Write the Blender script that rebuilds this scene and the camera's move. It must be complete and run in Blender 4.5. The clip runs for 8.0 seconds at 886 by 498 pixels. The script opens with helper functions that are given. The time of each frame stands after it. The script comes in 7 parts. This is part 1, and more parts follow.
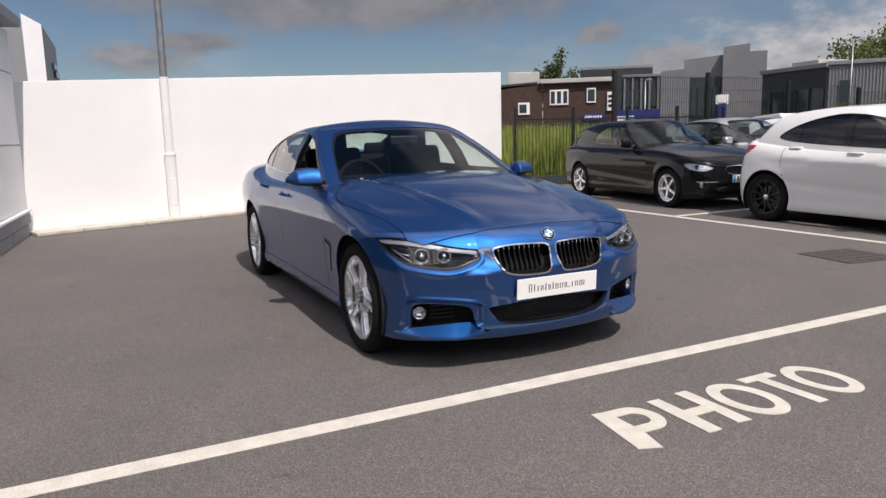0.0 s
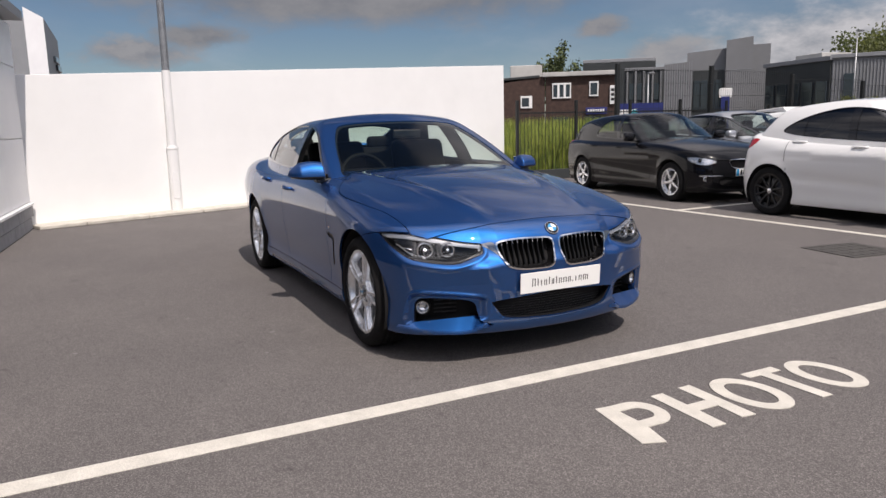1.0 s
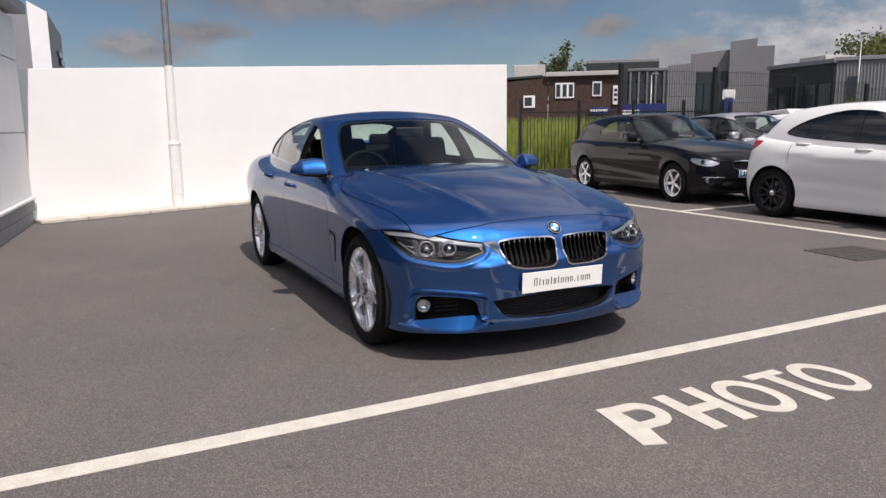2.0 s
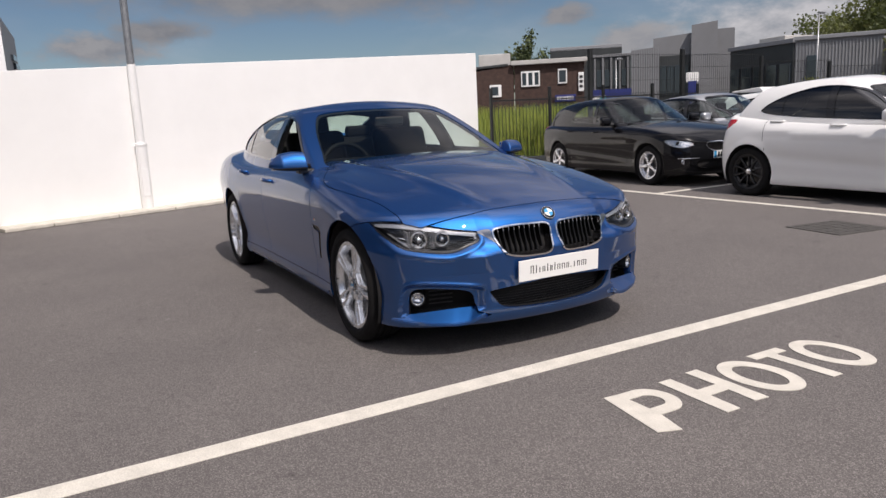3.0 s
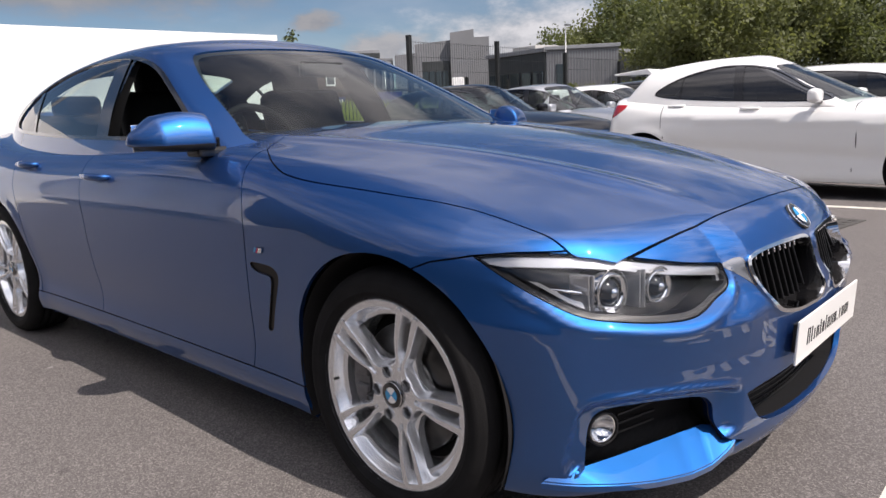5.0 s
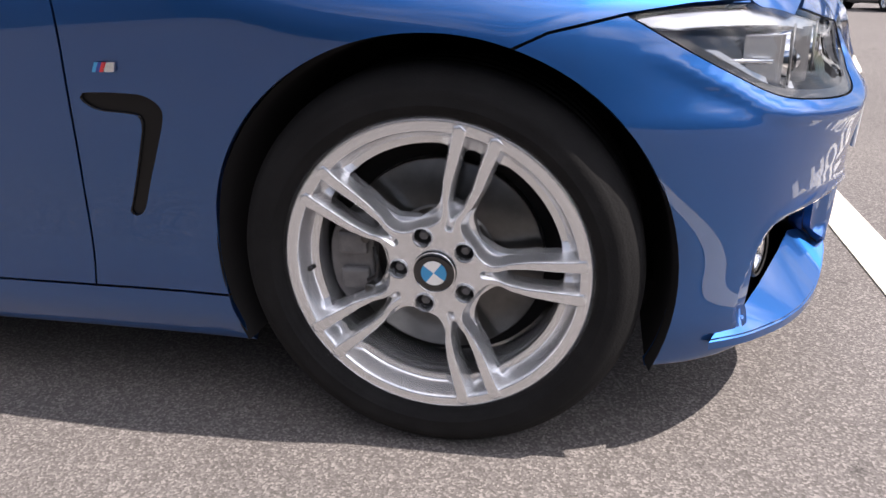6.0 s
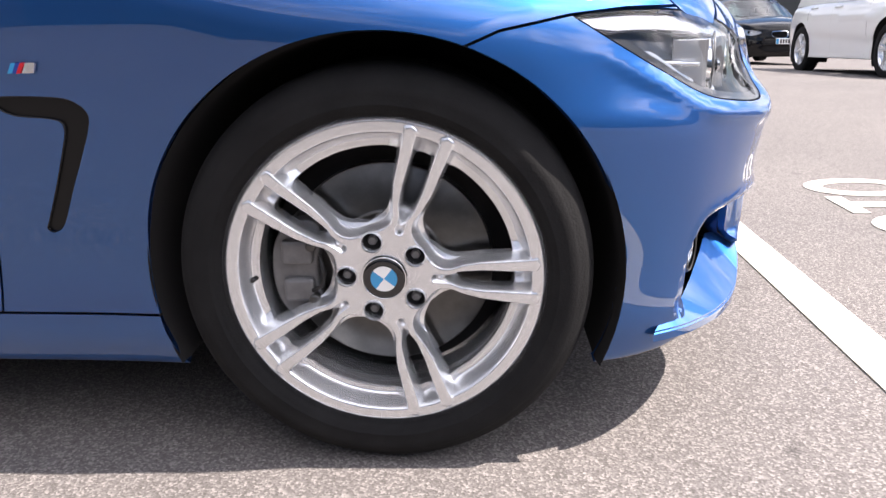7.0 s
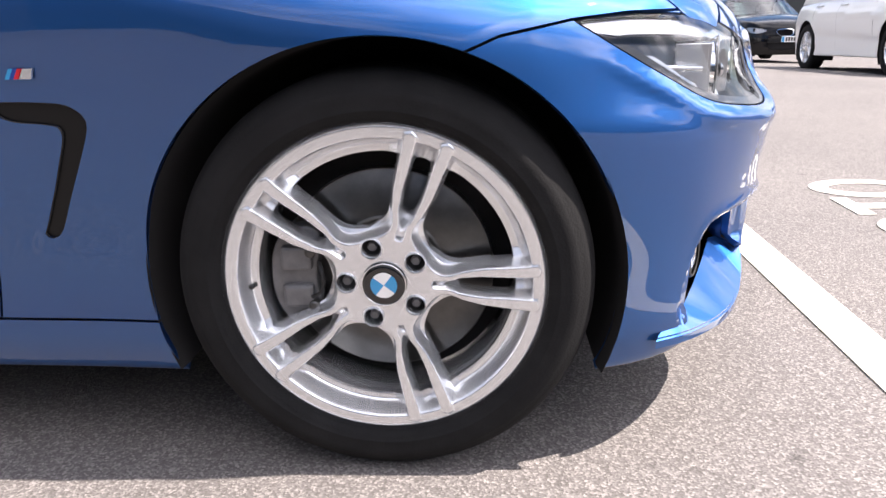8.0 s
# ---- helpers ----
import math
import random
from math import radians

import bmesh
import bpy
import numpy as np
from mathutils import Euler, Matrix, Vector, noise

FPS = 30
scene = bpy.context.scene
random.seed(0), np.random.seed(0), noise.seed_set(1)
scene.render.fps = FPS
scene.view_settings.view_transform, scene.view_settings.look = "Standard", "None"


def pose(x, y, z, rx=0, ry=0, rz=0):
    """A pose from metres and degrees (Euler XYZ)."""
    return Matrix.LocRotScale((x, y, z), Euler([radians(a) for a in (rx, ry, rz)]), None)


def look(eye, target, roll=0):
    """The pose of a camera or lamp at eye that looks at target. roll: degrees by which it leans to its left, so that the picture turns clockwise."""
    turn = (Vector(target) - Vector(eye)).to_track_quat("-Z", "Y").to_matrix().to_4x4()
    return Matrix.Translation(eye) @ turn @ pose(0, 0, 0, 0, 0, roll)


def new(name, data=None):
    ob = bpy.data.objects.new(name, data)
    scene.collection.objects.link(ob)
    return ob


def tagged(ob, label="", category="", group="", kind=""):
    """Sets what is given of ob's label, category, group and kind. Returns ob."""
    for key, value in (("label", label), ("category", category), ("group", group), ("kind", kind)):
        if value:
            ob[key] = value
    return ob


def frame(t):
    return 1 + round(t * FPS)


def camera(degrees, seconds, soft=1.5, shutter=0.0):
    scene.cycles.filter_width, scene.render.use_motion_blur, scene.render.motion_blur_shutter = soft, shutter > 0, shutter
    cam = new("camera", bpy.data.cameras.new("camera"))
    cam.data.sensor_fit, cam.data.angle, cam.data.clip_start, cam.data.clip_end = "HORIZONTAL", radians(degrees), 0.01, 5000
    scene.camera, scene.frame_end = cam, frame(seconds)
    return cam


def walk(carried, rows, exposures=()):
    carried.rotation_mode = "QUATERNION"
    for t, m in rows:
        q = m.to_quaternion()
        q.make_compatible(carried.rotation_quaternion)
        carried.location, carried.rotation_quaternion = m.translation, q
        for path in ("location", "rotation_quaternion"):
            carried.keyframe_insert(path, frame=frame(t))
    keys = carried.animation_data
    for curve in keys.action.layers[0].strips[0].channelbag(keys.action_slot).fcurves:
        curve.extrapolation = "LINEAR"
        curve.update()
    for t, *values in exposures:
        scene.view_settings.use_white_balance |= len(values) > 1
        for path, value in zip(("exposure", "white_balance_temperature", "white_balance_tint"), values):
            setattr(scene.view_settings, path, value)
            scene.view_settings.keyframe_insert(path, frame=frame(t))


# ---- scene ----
cam = camera(62.9, 8.0)
PATH = [
    (0, (3.95, -2.306, 1.281), (2.188, -1.414, 0.961), -1.4),
    (0.5, (3.939, -2.303, 1.278), (2.175, -1.416, 0.956), -1.5),
    (1, (3.94, -2.308, 1.282), (2.178, -1.423, 0.945), -1.4),
    (1.5, (3.931, -2.303, 1.28), (2.17, -1.418, 0.936), -0.6),
    (2.8, (3.885, -2.333, 1.26), (2.127, -1.438, 0.931), -1.8),
    (3, (3.761, -2.344, 1.248), (2.038, -1.395, 0.885), -2.8),
    (3.5, (3.258, -2.292, 1.198), (1.561, -1.354, 0.709), -4.3),
    (4, (2.607, -2.21, 1.174), (0.946, -1.164, 0.792), -0.3),
    (4.2, (2.334, -2.179, 1.178), (0.72, -1.073, 0.763), -0.6),
    (5.3, (0.882, -1.998, 0.975), (-0.206, -0.380, 0.530), -3.0),
    (5.5, (0.64, -1.957, 0.956), (-0.25, -0.286, 0.313), -3.7),
    (6, (0.24, -1.894, 0.801), (-0.154, -0.087, 0.041), -2.4),
    (6.5, (0.114, -1.912, 0.727), (0.011, -0.03, 0.059), -1.5),
    (7, (0.139, -1.919, 0.733), (0.056, -0.027, 0.09), -1.2),
    (7.5, (0.14, -1.909, 0.739), (0.037, -0.016, 0.102), -1.2),
    (8, (0.145, -1.906, 0.742), (0.05, -0.016, 0.094), -1.3),
]
EXPOSURES = [(t, e, 6750, 16) for t, e in ((0, 0.02), (3.0, 0.02), (4.2, 0.10), (5.3, 0.68), (5.5, 0.84), (6.0, 1.14), (6.5, 1.54), (7.0, 1.68), (8.0, 1.76))]
walk(cam, [(t, look(eye, target, roll)) for t, eye, target, roll in PATH], EXPOSURES)

# ---- light ----
SUN_TO = Vector((0.65, 0.010, 0.95)).normalized()
sun = new("sun", bpy.data.lights.new("sun", "SUN"))
sun.data.energy, sun.data.angle, sun.data.color = 4.1, radians(0.53), (1.0, 0.955, 0.89)
sun.matrix_world = look(SUN_TO * 60, (0, 0, 0))
scene.view_settings.exposure = 0.0


def build_world():
    w = bpy.data.worlds.new("sky")
    scene.world = w
    w.use_nodes = True
    nt = w.node_tree
    nt.nodes.clear()
    out, bg = nt.nodes.new("ShaderNodeOutputWorld"), nt.nodes.new("ShaderNodeBackground")
    sky = nt.nodes.new("ShaderNodeTexSky")
    sky.sky_type, sky.sun_disc = "NISHITA", False
    sky.sun_elevation, sky.sun_rotation = math.asin(SUN_TO.z), math.atan2(SUN_TO.x, SUN_TO.y)
    sky.air_density, sky.dust_density, sky.ozone_density = 1.0, 0.1, 2.2
    tc, sep = nt.nodes.new("ShaderNodeTexCoord"), nt.nodes.new("ShaderNodeSeparateXYZ")
    add, div1, div2 = (nt.nodes.new("ShaderNodeMath") for _ in range(3))
    comb = nt.nodes.new("ShaderNodeCombineXYZ")
    comb.inputs[2].default_value = 3.7
    add.inputs[1].default_value = 0.30
    div1.operation = div2.operation = "DIVIDE"
    L = nt.links.new
    L(tc.outputs["Generated"], sep.inputs[0])
    L(sep.outputs[2], add.inputs[0])
    L(sep.outputs[0], div1.inputs[0]), L(add.outputs[0], div1.inputs[1])
    L(sep.outputs[1], div2.inputs[0]), L(add.outputs[0], div2.inputs[1])
    L(div1.outputs[0], comb.inputs[0]), L(div2.outputs[0], comb.inputs[1])
    n = nt.nodes.new("ShaderNodeTexNoise")
    n.inputs["Scale"].default_value, n.inputs["Detail"].default_value, n.inputs["Roughness"].default_value = 1.5, 8, 0.55
    n.inputs["Distortion"].default_value = 0.25
    L(comb.outputs[0], n.inputs["Vector"])
    ramp = nt.nodes.new("ShaderNodeValToRGB")
    ramp.color_ramp.elements[0].position, ramp.color_ramp.elements[1].position = 0.455, 0.60
    L(n.outputs["Fac"], ramp.inputs[0])
    n2 = nt.nodes.new("ShaderNodeTexNoise")
    n2.inputs["Scale"].default_value, n2.inputs["Detail"].default_value = 2.2, 4
    L(comb.outputs[0], n2.inputs["Vector"])
    shade = nt.nodes.new("ShaderNodeValToRGB")
    shade.color_ramp.elements[0].position, shade.color_ramp.elements[0].color = 0.35, (3.7, 4.0, 4.8, 1)
    shade.color_ramp.elements[1].position, shade.color_ramp.elements[1].color = 0.65, (11.2, 11.2, 11.5, 1)
    L(n2.outputs["Fac"], shade.inputs[0])
    mix = nt.nodes.new("ShaderNodeMix")
    mix.data_type = "RGBA"
    high = nt.nodes.new("ShaderNodeMapRange")
    high.interpolation_type = "SMOOTHSTEP"
    high.inputs["From Min"].default_value, high.inputs["From Max"].default_value = 0.17, 0.30
    high.inputs["To Min"].default_value = 0.12
    L(sep.outputs[2], high.inputs["Value"])
    cover = nt.nodes.new("ShaderNodeMath")
    cover.operation = "MULTIPLY"
    L(ramp.outputs[0], cover.inputs[0]), L(high.outputs[0], cover.inputs[1])
    L(cover.outputs[0], mix.inputs["Factor"])
    deep = nt.nodes.new("ShaderNodeMix")
    deep.data_type, deep.blend_type = "RGBA", "MULTIPLY"
    deep.inputs["Factor"].default_value, deep.inputs["B"].default_value = 1.0, (0.74, 0.84, 0.93, 1)
    L(sky.outputs[0], deep.inputs["A"])
    # clouds glow where they stand near the sun
    toward = nt.nodes.new("ShaderNodeVectorMath")
    toward.operation = "DOT_PRODUCT"
    toward.inputs[1].default_value = SUN_TO
    L(tc.outputs["Generated"], toward.inputs[0])
    glow = nt.nodes.new("ShaderNodeMapRange")
    glow.interpolation_type = "SMOOTHSTEP"
    glow.inputs["From Min"].default_value, glow.inputs["From Max"].default_value = 0.25, 0.98
    glow.inputs["To Min"].default_value, glow.inputs["To Max"].default_value = 1.0, 3.4
    L(toward.outputs["Value"], glow.inputs["Value"])
    lit = nt.nodes.new("ShaderNodeVectorMath")
    lit.operation = "SCALE"
    L(shade.outputs[0], lit.inputs[0]), L(glow.outputs[0], lit.inputs["Scale"])
    L(deep.outputs["Result"], mix.inputs["A"]), L(lit.outputs[0], mix.inputs["B"])
    # banks of cloud: bearing, height, half width and half height, dark and light tone, size of the puffs
    last = mix.outputs["Result"]
    for bearing, up, half_w, half_h, dark, light, fine_scale in (
        (124, 0.062, 0.215, 0.075, 5.4, 9.4, 13.0),
        (159, 0.168, 0.36, 0.040, 3.2, 4.4, 9.0),
        (175, 0.098, 0.070, 0.020, 3.9, 5.2, 26.0),
        (171, 0.118, 0.055, 0.015, 3.2, 4.2, 26.0),
        (136, 0.083, 0.060, 0.022, 4.6, 5.6, 24.0),
        (141, 0.120, 0.035, 0.014, 3.8, 4.6, 30.0),
        (98, 0.130, 0.26, 0.115, 6.0, 10.5, 10.0),
        # from here on unseen banks, added to brighten what the blue paint reflects
        (62, 0.120, 0.30, 0.100, 6.0, 10.5, 9.0),
        (28, 0.150, 0.28, 0.110, 6.5, 11.5, 9.0),
        (-20, 0.130, 0.30, 0.100, 6.5, 11.5, 9.0),
        (-75, 0.140, 0.32, 0.110, 5.5, 9.5, 9.0),
        (-130, 0.120, 0.30, 0.080, 4.5, 7.5, 9.0),
    ):
        turn = nt.nodes.new("ShaderNodeMapping")
        turn.vector_type = "POINT"
        turn.inputs["Rotation"].default_value = (0, 0, -radians(bearing))
        L(tc.outputs["Generated"], turn.inputs["Vector"])
        size = nt.nodes.new("ShaderNodeVectorMath")
        size.operation = "MULTIPLY_ADD"
        size.inputs[1].default_value, size.inputs[2].default_value = (1.0, 1 / half_w, 1 / half_h), (-1.0, 0.0, -up / half_h)
        L(turn.outputs[0], size.inputs[0])
        far_off = nt.nodes.new("ShaderNodeVectorMath")
        far_off.operation = "LENGTH"
        L(size.outputs[0], far_off.inputs[0])
        puff = nt.nodes.new("ShaderNodeTexNoise")
        puff.inputs["Scale"].default_value, puff.inputs["Detail"].default_value, puff.inputs["Roughness"].default_value = fine_scale, 7, 0.6
        squash = nt.nodes.new("ShaderNodeVectorMath")
        squash.operation = "MULTIPLY"
        squash.inputs[1].default_value = (1.0, 1.0, 2.0)
        L(turn.outputs[0], squash.inputs[0]), L(squash.outputs[0], puff.inputs["Vector"])
        edge = nt.nodes.new("ShaderNodeMath")
        edge.operation = "MULTIPLY_ADD"
        edge.inputs[1].default_value = 1.7
        L(puff.outputs["Fac"], edge.inputs[0])
        less = nt.nodes.new("ShaderNodeMath")
        less.operation = "MULTIPLY"
        less.inputs[1].default_value = -1.0
        L(far_off.outputs["Value"], less.inputs[0]), L(less.outputs[0], edge.inputs[2])
        bank = nt.nodes.new("ShaderNodeMapRange")
        bank.interpolation_type = "SMOOTHSTEP"
        bank.inputs["From Min"].default_value, bank.inputs["From Max"].default_value = -0.40, 0.45
        bank.inputs["To Max"].default_value = 0.9
        L(edge.outputs[0], bank.inputs["Value"])
        tone = nt.nodes.new("ShaderNodeValToRGB")
        tone.color_ramp.elements[0].position, tone.color_ramp.elements[0].color = 0.38, (dark * 0.95, dark, dark * 1.10, 1)
        tone.color_ramp.elements[1].position, tone.color_ramp.elements[1].color = 0.60, (light * 0.98, light, light * 1.04, 1)
        L(puff.outputs["Fac"], tone.inputs[0])
        over = nt.nodes.new("ShaderNodeMix")
        over.data_type = "RGBA"
        L(bank.outputs[0], over.inputs["Factor"]), L(last, over.inputs["A"]), L(tone.outputs[0], over.inputs["B"])
        last = over.outputs["Result"]
    L(last, bg.inputs[0])
    bg.inputs[1].default_value = 0.059
    L(bg.outputs[0], out.inputs[0])


build_world()

# ---- materials ----
MATS = {}


def mat(name, color, rough=0.5, metal=0.0, var=0.0, scale=8.0, bump=0.0, bscale=60.0, coat=0.0, trans=0.0, ior=1.45, spec=0.5, color2=None, fine=0.0, random_piece=0.0):
    """A plain surface with two scales of colour variation, fine relief, and optionally a clear coat."""
    if name in MATS:
        return MATS[name]
    m = bpy.data.materials.new(name)
    m.use_nodes = True
    nt = m.node_tree
    b = nt.nodes["Principled BSDF"]
    L = nt.links.new
    b.inputs["Roughness"].default_value, b.inputs["Metallic"].default_value = rough, metal
    b.inputs["Coat Weight"].default_value, b.inputs["Coat Roughness"].default_value = coat, 0.02
    b.inputs["Transmission Weight"].default_value, b.inputs["IOR"].default_value = trans, ior
    b.inputs["Specular IOR Level"].default_value = spec
    tc = nt.nodes.new("ShaderNodeTexCoord")
    col = (*color, 1)
    b.inputs["Base Color"].default_value = col
    if var or fine:
        n = nt.nodes.new("ShaderNodeTexNoise")
        n.inputs["Scale"].default_value, n.inputs["Detail"].default_value, n.inputs["Roughness"].default_value = scale, 6, 0.6
        L(tc.outputs["Object"], n.inputs["Vector"])
        r = nt.nodes.new("ShaderNodeValToRGB")
        c2 = color2 or tuple(c * (1 - var) for c in color)
        r.color_ramp.elements[0].position, r.color_ramp.elements[1].position = 0.32, 0.68
        r.color_ramp.elements[0].color, r.color_ramp.elements[1].color = (*c2, 1), col
        L(n.outputs["Fac"], r.inputs[0])
        last = r.outputs[0]
        if fine:
            n3 = nt.nodes.new("ShaderNodeTexNoise")
            n3.inputs["Scale"].default_value, n3.inputs["Detail"].default_value = scale * 24, 3
            L(tc.outputs["Object"], n3.inputs["Vector"])
            r3 = nt.nodes.new("ShaderNodeValToRGB")
            r3.color_ramp.elements[0].position, r3.color_ramp.elements[1].position = 0.35, 0.65
            r3.color_ramp.elements[0].color, r3.color_ramp.elements[1].color = (1 - fine, 1 - fine, 1 - fine, 1), (1, 1, 1, 1)
            L(n3.outputs["Fac"], r3.inputs[0])
            mx = nt.nodes.new("ShaderNodeMix")
            mx.data_type, mx.blend_type = "RGBA", "MULTIPLY"
            mx.inputs["Factor"].default_value = 1.0
            L(last, mx.inputs["A"]), L(r3.outputs[0], mx.inputs["B"])
            last = mx.outputs["Result"]
        if random_piece:
            oi = nt.nodes.new("ShaderNodeObjectInfo")
            mr = nt.nodes.new("ShaderNodeMapRange")
            mr.inputs["To Min"].default_value, mr.inputs["To Max"].default_value = 1 - random_piece, 1 + random_piece * 0.4
            L(oi.outputs["Random"], mr.inputs["Value"])
            mx = nt.nodes.new("ShaderNodeMix")
            mx.data_type, mx.blend_type = "RGBA", "MULTIPLY"
            mx.inputs["Factor"].default_value = 1.0
            L(last, mx.inputs["A"]), L(mr.outputs[0], mx.inputs["B"])
            last = mx.outputs["Result"]
        L(last, b.inputs["Base Color"])
    if bump:
        n2 = nt.nodes.new("ShaderNodeTexNoise")
        n2.inputs["Scale"].default_value, n2.inputs["Detail"].default_value = bscale, 4
        L(tc.outputs["Object"], n2.inputs["Vector"])
        bp = nt.nodes.new("ShaderNodeBump")
        bp.inputs["Strength"].default_value, bp.inputs["Distance"].default_value = bump, 0.01
        L(n2.outputs["Fac"], bp.inputs["Height"])
        L(bp.outputs[0], b.inputs["Normal"])
    MATS[name] = m
    return m


def asphalt():
    """Worn tarmac: dark binder, pale stone chips of a few millimetres, broad stains."""
    m = bpy.data.materials.new("asphalt")
    m.use_nodes = True
    nt, L = m.node_tree, m.node_tree.links.new
    b = nt.nodes["Principled BSDF"]
    tc = nt.nodes.new("ShaderNodeTexCoord")
    vor = nt.nodes.new("ShaderNodeTexVoronoi")
    vor.inputs["Scale"].default_value = 250
    L(tc.outputs["Object"], vor.inputs["Vector"])
    sep = nt.nodes.new("ShaderNodeSeparateColor")
    L(vor.outputs["Color"], sep.inputs[0])
    ramp = nt.nodes.new("ShaderNodeValToRGB")
    e = ramp.color_ramp.elements
    e[0].position, e[0].color = 0.0, (0.088, 0.081, 0.077, 1)
    e[1].position, e[1].color = 1.0, (0.250, 0.232, 0.223, 1)
    for p, c in ((0.45, 0.120), (0.8, 0.176)):
        k = e.new(p)
        k.color = (c, c * 0.925, c * 0.90, 1)
    L(sep.outputs[0], ramp.inputs[0])
    big = nt.nodes.new("ShaderNodeTexNoise")
    big.inputs["Scale"].default_value, big.inputs["Detail"].default_value, big.inputs["Roughness"].default_value = 0.7, 8, 0.62
    L(tc.outputs["Object"], big.inputs["Vector"])
    r2 = nt.nodes.new("ShaderNodeValToRGB")
    r2.color_ramp.elements[0].position, r2.color_ramp.elements[0].color = 0.3, (0.80, 0.79, 0.79, 1)
    r2.color_ramp.elements[1].position, r2.color_ramp.elements[1].color = 0.7, (1.0, 0.985, 0.97, 1)
    L(big.outputs["Fac"], r2.inputs[0])
    mx = nt.nodes.new("ShaderNodeMix")
    mx.data_type, mx.blend_type = "RGBA", "MULTIPLY"
    mx.inputs["Factor"].default_value = 1.0
    L(ramp.outputs[0], mx.inputs["A"]), L(r2.outputs[0], mx.inputs["B"])
    # sparse dark spots and pale grit
    sp = nt.nodes.new("ShaderNodeTexNoise")
    sp.inputs["Scale"].default_value, sp.inputs["Detail"].default_value = 5.5, 2
    L(tc.outputs["Object"], sp.inputs["Vector"])
    r3 = nt.nodes.new("ShaderNodeValToRGB")
    r3.color_ramp.elements[0].position, r3.color_ramp.elements[0].color = 0.24, (0.62, 0.62, 0.62, 1)
    r3.color_ramp.elements[1].position, r3.color_ramp.elements[1].color = 0.30, (1, 1, 1, 1)
    L(sp.outputs["Fac"], r3.inputs[0])
    mx2 = nt.nodes.new("ShaderNodeMix")
    mx2.data_type, mx2.blend_type = "RGBA", "MULTIPLY"
    mx2.inputs["Factor"].default_value = 1.0
    L(mx.outputs["Result"], mx2.inputs["A"]), L(r3.outputs[0], mx2.inputs["B"])
    L(mx2.outputs["Result"], b.inputs["Base Color"])
    b.inputs["Roughness"].default_value = 0.85
    b.inputs["Specular IOR Level"].default_value = 0.3
    bp = nt.nodes.new("ShaderNodeBump")
    bp.inputs["Strength"].default_value, bp.inputs["Distance"].default_value = 0.4, 0.003
    L(vor.outputs["Distance"], bp.inputs["Height"])
    L(bp.outputs[0], b.inputs["Normal"])
    return m


def car_paint(name, color, metal=0.0, rough=0.35, flake=0.0, coat_ior=1.5):
    """Body colour under clear coat; metallic paints get fine flakes."""
    if name in MATS:
        return MATS[name]
    m = mat(name, color, rough=rough, metal=metal, coat=1.0)
    nt, L = m.node_tree, m.node_tree.links.new
    b = nt.nodes["Principled BSDF"]
    b.inputs["Coat Roughness"].default_value = 0.015
    b.inputs["Coat IOR"].default_value = coat_ior
    if flake:
        tc = nt.nodes.new("ShaderNodeTexCoord")
        v = nt.nodes.new("ShaderNodeTexVoronoi")
        v.inputs["Scale"].default_value = 1600
        L(tc.outputs["Object"], v.inputs["Vector"])
        sep = nt.nodes.new("ShaderNodeSeparateColor")
        L(v.outputs["Color"], sep.inputs[0])
        mr = nt.nodes.new("ShaderNodeMapRange")
        mr.inputs["To Min"].default_value, mr.inputs["To Max"].default_value = 1 - flake, 1 + flake
        L(sep.outputs[0], mr.inputs["Value"])
        mx = nt.nodes.new("ShaderNodeMix")
        mx.data_type, mx.blend_type = "RGBA", "MULTIPLY"
        mx.inputs["Factor"].default_value = 1.0
        mx.inputs["A"].default_value = (*color, 1)
        L(mr.outputs[0], mx.inputs["B"])
        L(mx.outputs["Result"], b.inputs["Base Color"])
    return m


def two_lobe_paint(name, broad, bright, coat_ior=1.55):
    """Metallic paint whose flakes scatter in a broad and in a tighter lobe, under one clear coat."""
    m = car_paint(name, broad, metal=0.85, rough=0.58, flake=0.14, coat_ior=coat_ior)
    nt = m.node_tree
    b, out = nt.nodes["Principled BSDF"], nt.nodes["Material Output"]
    p = nt.nodes.new("ShaderNodeBsdfPrincipled")
    p.inputs["Base Color"].default_value = (*bright, 1)
    p.inputs["Metallic"].default_value, p.inputs["Roughness"].default_value = 1.0, 0.47
    p.inputs["Coat Weight"].default_value, p.inputs["Coat Roughness"].default_value, p.inputs["Coat IOR"].default_value = 1.0, 0.015, coat_ior
    mx = nt.nodes.new("ShaderNodeMixShader")
    mx.inputs[0].default_value = 0.38
    nt.links.new(b.outputs[0], mx.inputs[1]), nt.links.new(p.outputs[0], mx.inputs[2]), nt.links.new(mx.outputs[0], out.inputs[0])
    return m


BLUE = two_lobe_paint("blue metallic paint", (0.010, 0.009, 0.057), (0.012, 0.207, 0.62), 1.60)
BLACKPAINT = car_paint("black paint", (0.004, 0.004, 0.005), rough=0.25, coat_ior=1.42)
BLACKPAINT.node_tree.nodes["Principled BSDF"].inputs["Specular IOR Level"].default_value = 0.08
BLACKPAINT.node_tree.nodes["Principled BSDF"].inputs["Coat Weight"].default_value = 0.75
WHITEPAINT = car_paint("white paint", (0.78, 0.78, 0.77), rough=0.4)
SILVERPAINT = car_paint("silver paint", (0.50, 0.51, 0.53), metal=0.75, rough=0.33, flake=0.15)
GREYPAINT = car_paint("grey paint", (0.05, 0.052, 0.058), metal=0.6, rough=0.33, flake=0.2)
CHROME = mat("chrome", (0.82, 0.82, 0.83), rough=0.07, metal=1.0)
